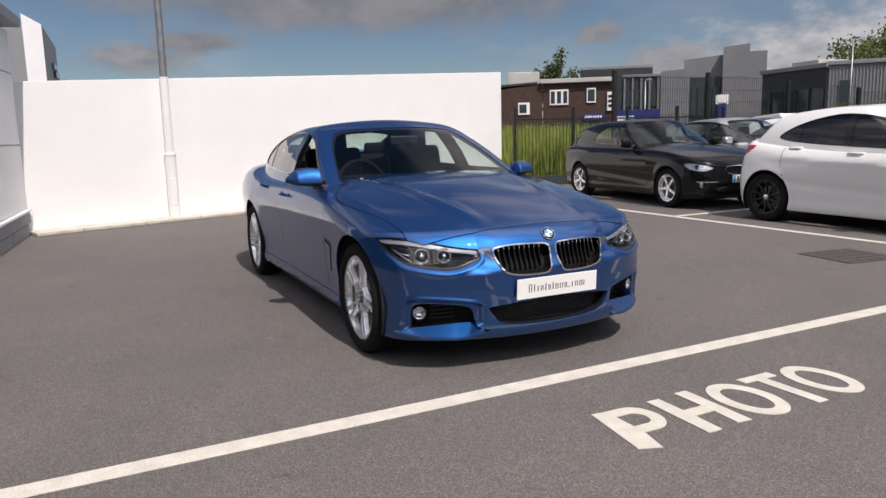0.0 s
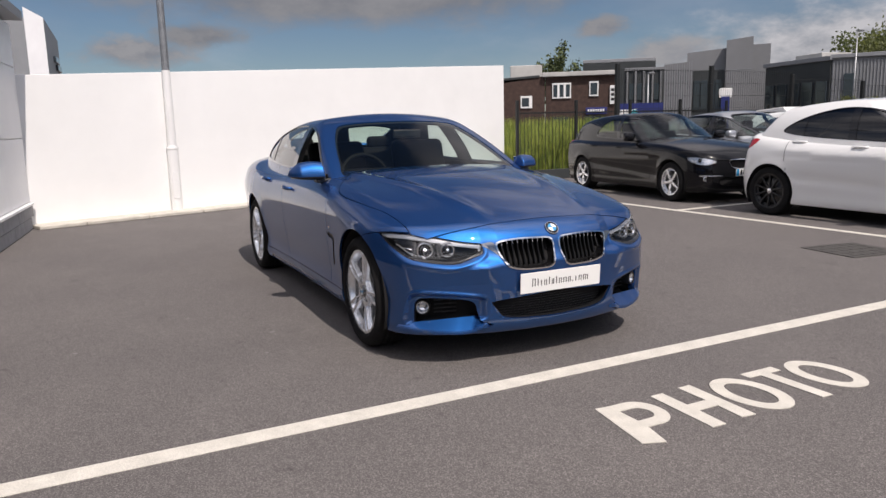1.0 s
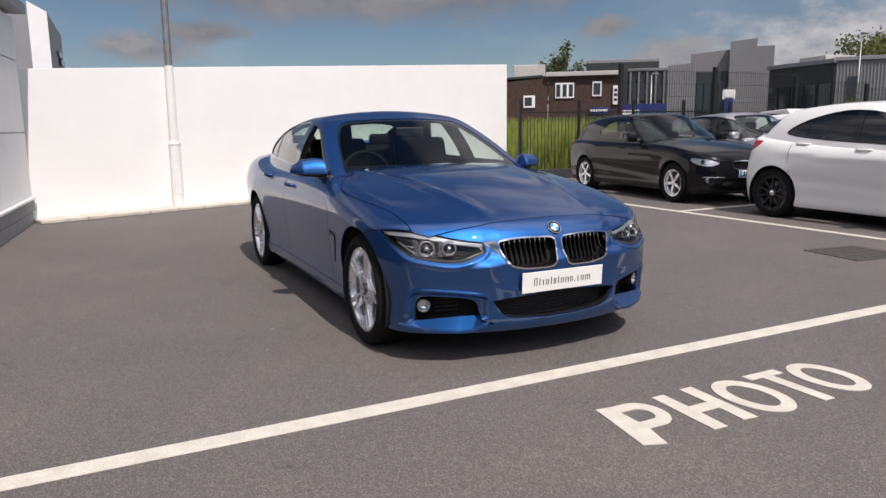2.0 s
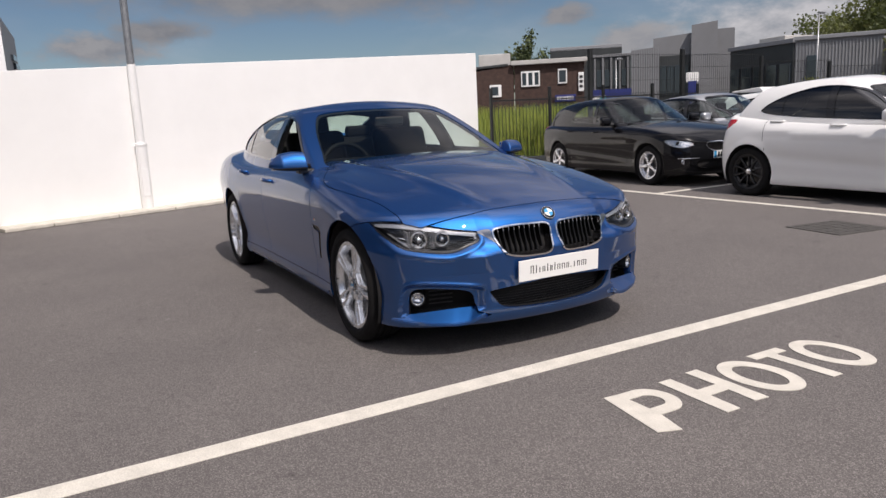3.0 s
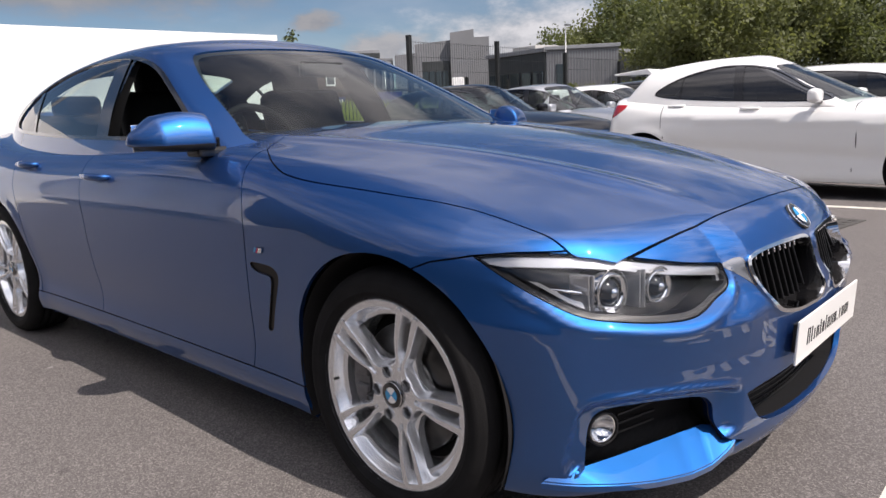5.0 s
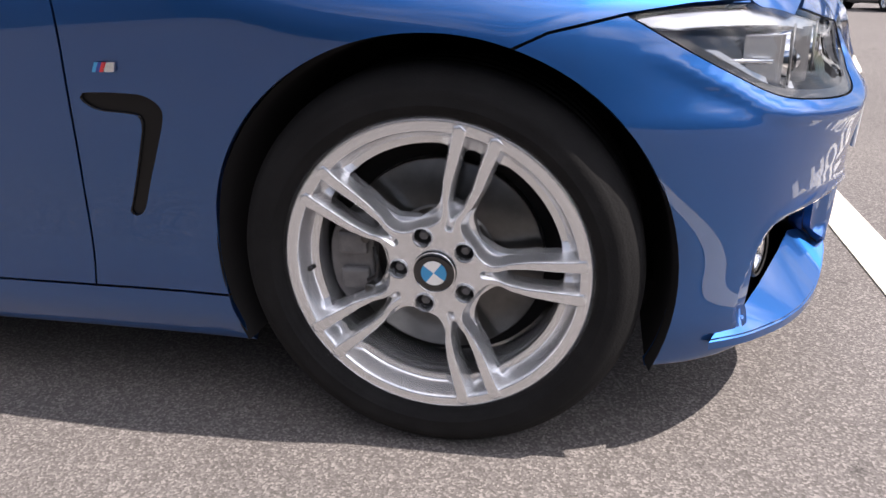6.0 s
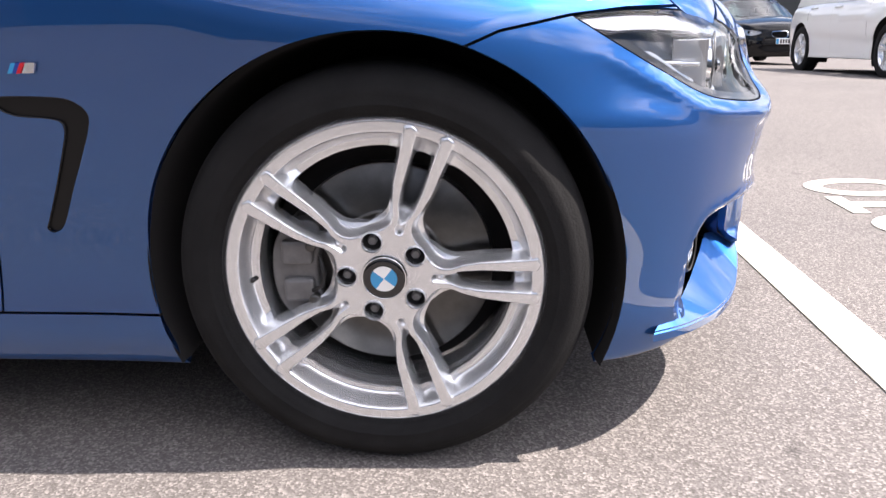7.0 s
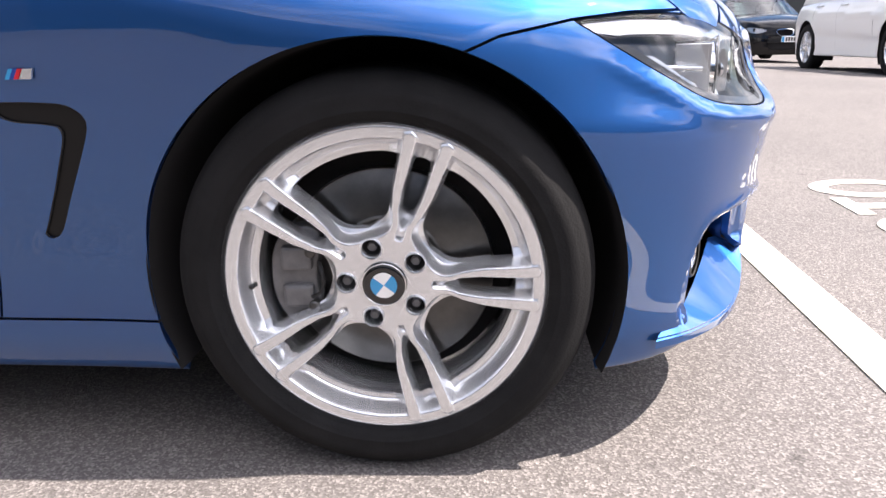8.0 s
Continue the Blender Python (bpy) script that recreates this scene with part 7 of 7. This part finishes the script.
def parked_car(P, m, paint, label, wheel_kind="star", alloy=None, glass=None, group="parked cars", front_detail=True):
    low, cab = plain_fields(P)
    L, fo, ro, W, R = P["base"], P["ahead"], P["behind"], P["half"], P["tyre"]
    glass = glass or SIDEGLASS
    car = thing(P.get("name", "car"), label, "car", m, group)
    st = np.linspace(-L - ro + 0.55, fo - 0.5, 110)
    base = capsule_sheet(low, -L - ro + 0.55, fo - 0.5, 0.5, 0, 56, 84, -90, stations=st, n_rear=36)
    base = base.keep(lambda x, y, z: np.where(np.abs(y) > 0.4, np.maximum(P["arch"] - np.hypot(x, z - R), P["arch"] - np.hypot(x + L, z - R)), -1.0))
    base = base.keep(lambda x, y, z: P.get("clear", 0.16) + 0.01 - z)
    b0, b1 = P["screen"][0][0] - 0.2, P["rear_in"]
    hole = rounded([(b0, 0.0, 1), (b0 - 0.1, 0.45), (b0 - 0.35, W - 0.2), (-1.8, W - 0.155), (b1 + 0.2, W - 0.2), (b1, 0.4), (b1, -0.2, 1), (b0, -0.2, 1)], 4)
    base = base.keep(lambda x, y, z: np.where(z > 0.75, -sd_poly(hole, x, np.abs(y)), -1.0))
    lamp = under(rounded(P["lamp"], 4))
    tl = rounded(P["taillamp"], 4)
    tail_f = lambda x, y, z: np.where(x < -L, sd_poly(tl, np.abs(y) + x + L + ro, z), 1.0)
    grille = front(rounded(P["grille"], 4))
    mouth = front(rounded(P["mouth"], 4))
    duct = under(rounded(P["duct"], 4)) if "duct" in P else (lambda x, y, z: np.ones_like(x))
    d1, d2, d3 = P["doors"]
    gap = lambda x, y, z: 0.006 - np.minimum(np.minimum(np.abs(x - d1 + 0.10 * np.abs(z - 0.6)), np.abs(x - d2)), np.abs(x - d3 + 0.25 * np.clip(0.75 - z, 0, 1) * -1))
    gapped = lambda x, y, z: np.where((np.abs(y) > 0.55) & (z > 0.27), gap(x, y, z), -1.0)
    hood = rounded([(P["screen"][0][0] - 0.3, -0.2, 1), (P["screen"][0][0] - 0.3, W - 0.2), (-0.3, W - 0.115), (fo - 0.45, W - 0.15), (fo - 0.22, W - 0.35), (fo - 0.14, 0.0), (fo - 0.14, -0.2, 1)], 5)
    hood_gap = lambda x, y, z: np.where((z > 0.6) & (x > P["screen"][0][0]), 0.003 - np.abs(sd_poly(hood, x, np.abs(y))), -1.0)
    skin = base.drop(lamp).drop(tail_f).drop(grille).drop(mouth).drop(duct).keep(gapped).keep(hood_gap)
    one(skin, "body", paint, car, P.get("paint_label", ""))
    one(base.drop(lamp).drop(grille).drop(mouth).moved(-0.012), "inner_shell", INNER, car)
    lp, tp = base.keep(lamp), base.keep(tail_f)
    for mir in (False, True):
        g = (lambda s: s.mirrored()) if mir else (lambda s: s)
        sy = 1 if mir else -1
        c = g(lp).ob("headlamp", LENS, car, "clear headlamp")
        c.visible_shadow = False
        g(lp.moved(-0.03)).ob("lamp_bowl", ALLOY if "strip" in P else LAMPSILVER, c, "silver lamp bowl")
        yl, zl, xl = lp.V[:, 1].mean(), lp.V[:, 2].mean(), lp.V[:, 0].mean()
        part("projector", lathe_geo([(0.0, 0.01), (0.022, 0.0), (0.032, 0.012), (0.036, -0.03)], 24, "x"), GLOSSBLACK, c, smooth=True, m=pose(xl - 0.012, -yl if mir else yl, zl))
        if "strip" in P:
            ys = np.linspace(P["strip"][0], P["strip"][1], 9)
            pts = hit_surface(low, np.stack([0 * ys, -ys, 0 * ys + P["strip"][2]], 1), np.tile([1.0, 0.0, 0.0], (9, 1)), 1.2)
            part("bumper_strip", tube_bm([(p[0] + 0.002, -sy * p[1], p[2]) for p in pts], 0.007, 8), CHROME, car, "chrome bumper strip", smooth=True)
            fog = hit_surface(low, np.array([[0.0, -P["strip"][1] + 0.06, P["strip"][2] - 0.05]]), np.array([[1.0, 0.0, 0.0]]), 1.2)[0]
            part("fog_lamp", lathe_geo([(0.0, 0.006), (0.028, 0.004), (0.036, 0.010), (0.040, -0.01)], 24, "x"), REFLECTOR, car, "round fog lamp", smooth=True, m=pose(fog[0], -sy * fog[1], fog[2]))
        g(tp).ob("tail_lamp", REDLENS, car, "red tail lamp")
        g(base.keep(lambda x, y, z: np.maximum(z - P.get("clear", 0.16) - 0.05, np.maximum(x + 0.36, -L + 0.36 - x))).moved(0.004)).ob("sill_trim", P.get("sill", paint), car)
        for hx, hz in ((d2 + 0.15, P["belt"] - 0.10 + P.get("handle_up", 0)), (d3 + 0.15, P["belt"] - 0.085 + 1.5 * P.get("handle_up", 0))):
            yy = -hit_surface(low, np.array([[hx, 0.0, hz]]), np.array([[0.0, -1.0, 0.0]]), 1.2)[0, 1]
            part("door_handle", tube_bm([(hx - 0.10, sy * (yy - 0.004), hz), (hx - 0.07, sy * (yy + 0.025), hz), (hx + 0.07, sy * (yy + 0.025), hz), (hx + 0.10, sy * (yy - 0.004), hz)], 0.013, 8), P.get("handles", paint), car, smooth=True)
        mx = P["screen"][0][0] - 0.42
        bm = box_bm(0.12, 0.20, 0.14, (mx, sy * (W + 0.06), P["belt"] + 0.075), 0.045, segments=3)
        mi = part("door_mirror", bm, P.get("mirror", paint), car, smooth=True)
        part("mirror_arm", box_bm(0.06, 0.14, 0.03, (mx, sy * (W - 0.06), P["belt"] + 0.015), 0.01), TRIM, mi)
        for ax in (0.0, -L):
            V, F = lathe_geo([(P["arch"] + 0.002, 0.0), (P["arch"] - 0.005, 0.03), (P["arch"] - 0.008, 0.28), (0.05, 0.3)], 30, start=math.radians(-30), sweep=math.radians(240))
            part("arch_liner", (V, F), INNER, car, smooth=True, m=pose(ax, sy * (W - 0.03), R) @ (Matrix.Rotation(math.pi, 4, "Z") if sy > 0 else Matrix.Identity(4)))
            add_wheel(car, (ax, sy * (W - 0.02), R), sy, wheel_kind, alloy or ALLOY, R=R, lip=P.get("lip", 0.2286), angle=0.5 * sy + ax, label=P.get("wheel_label", "alloy wheel with black tyre"))
    gp = base.keep(grille)
    gr = one(gp.moved(-0.03), "grille", INNER, car, "black grille")
    if front_detail:
        one(base.keep(lambda x, y, z: np.maximum(grille(x, y, z) - 0.012, -grille(x, y, z))).moved(0.006), "grille_frame", P.get("grille_frame", CHROME), gr, "bright grille frame")
        ys = np.linspace(P["grille"][0][0] * 0 + 0.05, max(q[0] for q in P["grille"]) - 0.03, 8)
        z0, z1 = min(q[1] for q in P["grille"]) + 0.015, max(q[1] for q in P["grille"]) - 0.012
        for sy in (-1, 1):
            for y in ys:
                part("grille_bar", box_bm(0.02, 0.008, z1 - z0, (fo - 0.035 - 0.2 * y * y, sy * y, (z0 + z1) / 2), 0.002, Matrix.Identity(4)), GLOSSBLACK, gr)
    if "duct" in P:
        both(base.keep(duct).moved(-0.025), "corner_duct", INNER, car, "black corner air duct")
    one(base.keep(mouth).moved(-0.03), "lower_intake", INNER, car, "black lower intake")
    bars(car, 0.52, 0.111, 8, 1, pose(fo + 0.012, 0, P.get("plate_z", 0.47), 0, 2, 0), blue=P.get("blue_band", False))
    # glasshouse
    gh = capsule_sheet(cab, -L - ro + 0.75, P["screen"][1][0] - 0.1, P["belt"] - 0.08, 60, 40, 60, 2, n_rear=36)
    gh = gh.keep(lambda x, y, z: P["belt"] - 0.03 - z).keep(lambda x, y, z: -low(x, y, z) - 0.03)
    dlo = rounded(P["dlo"], 5)
    dlo_f = lambda x, y, z: np.where(np.abs(y) > 0.38, sd_poly(dlo, x, z), 1.0)
    H = P["height"]
    ws = rounded([(0.0, P["belt"] - 0.05, 1), (W - 0.25, P["belt"] - 0.03), (W - 0.235, P["belt"] + 0.07), (W - 0.32, (P["belt"] + H) / 2 + 0.02), (W - 0.41, H - 0.085), (W - 0.6, H - 0.06), (0.0, H - 0.05), (-0.2, H - 0.05, 1), (-0.2, P["belt"] - 0.05, 1)], 4)
    ws_f = lambda x, y, z: np.where(x > P["screen"][1][0] - 0.12, sd_poly(ws, np.abs(y), z), 1.0)
    rw = rounded([(0.0, P["belt"] + 0.06, 1), (W - 0.3, P["belt"] + 0.07), (W - 0.36, H - 0.12), (0.0, H - 0.09), (-0.2, H - 0.09, 1), (-0.2, P["belt"] + 0.06, 1)], 4)
    rw_f = lambda x, y, z: np.where(x < P["rear_in"] + P.get("rear_slack", 0.12), sd_poly(rw, np.abs(y), z), 1.0)
    shell = gh.drop(dlo_f).drop(ws_f).drop(rw_f)
    one(shell, "roof", P.get("roof_paint", paint), car)
    one(shell.moved(-0.02), "headlining", CABIN, car)
    w = one(gh.keep(ws_f).moved(-0.003), "windscreen", GLASS, car, "windscreen reflecting the sky")
    w.visible_shadow = False
    w = one(gh.keep(rw_f).moved(-0.003), "rear_screen", glass, car, "rear window")
    w.visible_shadow = False
    pil = lambda x, y, z: np.abs(x - d2 - 0.02 + 0.15 * (z - P["belt"])) - 0.05
    for mir in (False, True):
        g = (lambda s: s.mirrored()) if mir else (lambda s: s)
        ga = gh.keep(lambda x, y, z: dlo_f(x, y, z) + 0.012)
        tr = g(gh.keep(dlo_f).drop(lambda x, y, z: dlo_f(x, y, z) + 0.014).moved(0.002)).ob("window_trim", P.get("window_trim", GLOSSBLACK), car)
        g(ga.keep(pil).moved(0.001)).ob("door_pillar", GLOSSBLACK, tr)
        for nm, cutf in (("front_window", lambda x, y, z: d2 - x), ("rear_window", lambda x, y, z: x - d2)):
            gl = g(ga.drop(pil).keep(cutf).moved(-0.004)).ob(nm, glass, car, "side window")
            gl.visible_shadow = False
        g(ga.keep(lambda x, y, z: np.abs(x - P.get("quarter", d3 - 0.05)) - 0.012)).ob("quarter_bar", P.get("window_trim", GLOSSBLACK), tr)
    # seats and dashboard behind the glass
    part("dashboard", box_bm(0.4, 2 * W - 0.4, 0.14, (P["screen"][0][0] - 0.45, 0, P["belt"] - 0.10), 0.04), CABIN, car)
    for y in (-0.37, 0.37):
        s = part("front_seat", box_bm(0.16, 0.48, 0.62, (-1.85, y, 0.78), 0.06, segments=3), LEATHER, car, smooth=True)
        part("headrest", box_bm(0.10, 0.26, 0.17, (-1.9, y, 1.15), 0.04, segments=3), LEATHER, s, smooth=True)
    part("rear_bench", box_bm(0.2, 1.2, 0.6, (-2.7, 0, 0.78), 0.06), LEATHER, car)
    part("floor_pan", box_bm(L + 0.6, 1.2, 0.08, (-L / 2, 0, 0.28), 0.02), INNER, car)
    if P.get("spoiler"):
        part("roof_spoiler", prism_bm(P["spoiler"], 2 * W - 0.70, "y", 0.008), paint, car, "roof spoiler", m=pose(0, -(W - 0.35), 0))
    return car


HATCH = dict(half=0.8825, base=2.69, ahead=0.77, behind=0.87, height=1.421, belt=0.93, tyre=0.312, lip=0.216, arch=0.352,
             top=([-3.6, -2.6, -0.75, -0.4, 0.0, 0.4, 0.6, 0.72], [0.98, 0.99, 0.985, 0.97, 0.93, 0.86, 0.79, 0.70]),
             roof=([-3.62, -3.50, -3.35, -3.15, -2.8, -2.4, -1.9, -1.4, -1.0], [0.95, 1.02, 1.15, 1.265, 1.355, 1.402, 1.421, 1.405, 1.35]),
             screen=((-0.62, 0.96), (-1.42, 1.36)), rear_in=-3.15, rear_slack=0.1, rake=0.75, taper=0.17,
             lamp=[(0.52, 0.70), (0.35, 0.715), (0.10, 0.70), (-0.12, 0.675), (-0.16, 0.63), (0.05, 0.59), (0.25, 0.60), (0.42, 0.64)],
             taillamp=[(1.02, 0.93), (0.62, 0.93), (0.55, 0.83), (0.80, 0.80), (1.05, 0.82)],
             grille=[(0.33, 0.64), (0.22, 0.655), (0.06, 0.655), (0.035, 0.62), (0.06, 0.545), (0.2, 0.535), (0.31, 0.57)],
             mouth=[(0.50, 0.36), (0.42, 0.40), (0.0, 0.40, 1), (-0.2, 0.40, 1), (-0.2, 0.27, 1), (0.0, 0.27), (0.45, 0.28)],
             doors=(-0.55, -1.62, -2.42), quarter=-2.62,
             dlo=[(-0.80, 0.965), (-1.08, 1.17), (-1.42, 1.312), (-1.80, 1.332), (-2.10, 1.270), (-2.31, 1.15), (-2.38, 1.045), (-2.25, 0.990)], blue_band=True)
SALOON = dict(HATCH, rake=0.45, taper=0.05, half=0.90, base=2.81, ahead=0.79, behind=1.0, height=1.43, top=([-3.85, -3.4, -2.6, -0.75, -0.4, 0.0, 0.4, 0.6, 0.74], [1.02, 1.05, 0.99, 0.985, 0.97, 0.93, 0.86, 0.79, 0.70]),
              roof=([-3.9, -3.4, -3.0, -2.6, -2.2, -1.8, -1.4, -1.0], [0.98, 1.12, 1.27, 1.36, 1.415, 1.43, 1.41, 1.35]), rear_in=-3.1, rear_slack=0.35,
              dlo=[(-0.86, 0.965), (-1.2, 1.17), (-1.55, 1.315), (-2.2, 1.35), (-2.75, 1.28), (-3.1, 1.10), (-2.9, 1.02), (-2.3, 0.985)], doors=(-0.57, -1.72, -2.5))
STARHATCH = dict(HATCH, half=0.89, base=2.82, ahead=0.85, behind=0.625, height=1.433, belt=0.955, tyre=0.318, lip=0.2286, arch=0.362,
                 top=([-3.5, -2.8, -0.75, -0.4, 0.0, 0.4, 0.6, 0.78], [1.14, 1.07, 1.0, 0.985, 0.945, 0.875, 0.81, 0.71]),
                 roof=([-3.52, -3.40, -3.2, -2.95, -2.65, -2.3, -1.9, -1.4, -1.0], [1.375, 1.385, 1.395, 1.41, 1.445, 1.482, 1.497, 1.468, 1.38]), spoiler=[(-3.375, 1.350), (-3.36, 1.372), (-2.93, 1.412), (-2.86, 1.345)], handle_up=0.065, duct=[(0.10, 0.43), (-0.14, 0.43), (-0.24, 0.38), (-0.17, 0.31), (0.10, 0.29)],
                 screen=((-0.55, 0.97), (-1.42, 1.37)), rear_in=-3.05, rake=0.93, taper=0.10,
                 taillamp=[(1.20, 0.985), (1.04, 1.0), (0.62, 0.97), (0.60, 0.86), (0.95, 0.845), (1.13, 0.90)],
                 lamp=[(0.42, 0.745), (0.20, 0.735), (-0.05, 0.70), (-0.08, 0.63), (0.12, 0.60), (0.30, 0.63)],
                 grille=[(0.37, 0.64), (0.30, 0.69), (0.0, 0.70, 1), (-0.2, 0.70, 1), (-0.2, 0.54, 1), (0.0, 0.54), (0.28, 0.55)],
                 doors=(-0.60, -1.78, -2.60), quarter=-2.43,
                 dlo=[(-0.88, 0.985), (-1.15, 1.15), (-1.5, 1.335), (-1.9, 1.385), (-2.2, 1.352), (-2.5, 1.262), (-2.71, 1.15), (-2.74, 1.09), (-2.5, 1.045), (-1.8, 1.0)],
                 blue_band=False)
SUV = dict(HATCH, rake=0.45, taper=0.05, name="car", half=0.905, base=2.76, ahead=0.86, behind=0.86, height=1.58, belt=1.02, tyre=0.345, lip=0.235, arch=0.40, clear=0.22,
           top=([-3.6, -2.6, -0.75, -0.4, 0.0, 0.4, 0.62, 0.80], [1.08, 1.08, 1.07, 1.05, 1.02, 0.96, 0.88, 0.76]),
           roof=([-3.64, -3.5, -3.3, -3.0, -2.4, -1.9, -1.4, -1.0], [1.05, 1.30, 1.47, 1.53, 1.57, 1.58, 1.55, 1.47]),
           screen=((-0.60, 1.04), (-1.35, 1.50)), rear_in=-3.2,
           lamp=[(0.45, 0.82), (0.2, 0.83), (-0.1, 0.80), (-0.12, 0.72), (0.1, 0.69), (0.35, 0.74)],
           taillamp=[(1.05, 1.02), (0.70, 1.02), (0.62, 0.9), (0.85, 0.86), (1.05, 0.9)],
           grille=[(0.33, 0.76), (0.22, 0.775), (0.06, 0.775), (0.035, 0.73), (0.06, 0.65), (0.2, 0.64), (0.31, 0.68)],
           dlo=[(-0.88, 1.055), (-1.15, 1.25), (-1.45, 1.42), (-2.2, 1.48), (-2.8, 1.45), (-3.2, 1.30), (-3.15, 1.14), (-2.3, 1.09)], doors=(-0.58, -1.68, -2.5), quarter=-2.7, plate_z=0.55)


def spot(x, y, yaw):
    """A car's front axle on the ground, heading by yaw, pitched as the ground falls."""
    h = Vector((math.cos(radians(yaw)), math.sin(radians(yaw)), 0))
    z0, z1 = ground_z(x, y), ground_z(x - 2.7 * h.x, y - 2.7 * h.y)
    f = Vector((h.x, h.y, (z0 - z1) / 2.7)).normalized()
    left = Vector((-h.y, h.x, 0))
    m = Matrix((f, left, f.cross(left))).transposed().to_4x4()
    return Matrix.Translation((x, y, z0)) @ m


parked_car(dict(HATCH, strip=(0.46, 0.74, 0.425)), spot(-4.60, 6.95, -7.2), BLACKPAINT, "glossy black five-door hatchback with silver star wheels", "star", ALLOY, glass=SIDEGLASS)
parked_car(STARHATCH, spot(0.13, 6.76, 0.4), WHITEPAINT, "white five-door hatchback with black multi-spoke wheels", "multi", DARKALLOY, glass=DARKGLASS)
parked_car(SALOON, spot(-4.55, 9.35, -2.0), SILVERPAINT, "silver-grey saloon parked nose to the lane", "five", ALLOY)
parked_car(dict(STARHATCH, height=1.5), spot(-4.4, 11.5, -1.0), WHITEPAINT, "white hatchback seen behind other parked cars", "five", ALLOY)
parked_car(dict(SUV, height=1.58), spot(-4.2, 14.0, 0.0) @ Matrix.Diagonal((1, 1, 1.12, 1)), GREYPAINT, "dark grey estate car among parked cars", "five", ALLOY, glass=DARKGLASS)

parked_car(dict(SUV, name="car"), spot(0.6, 9.5, 0.0), WHITEPAINT, "white sport-utility car behind the white hatchback", "five", ALLOY, glass=DARKGLASS)
parked_car(SALOON, spot(1.0, 12.0, 0.0), SILVERPAINT, "silver saloon further along the row", "five", ALLOY)
parked_car(dict(SUV, handles=WHITEPAINT), spot(6.03, 7.26, -93.0), WHITEPAINT, "white sport-utility car with roof rails across the lane", "twin", ALLOY, glass=DARKGLASS)
parked_car(dict(HATCH, top=STARHATCH["top"]), spot(6.45, 14.05, -90.0), BLACKPAINT, "black hatchback facing the lane", "five", ALLOY)
parked_car(STARHATCH, spot(10.6, 27.0, -80.0), WHITEPAINT, "white car far down the lane", "five", ALLOY)
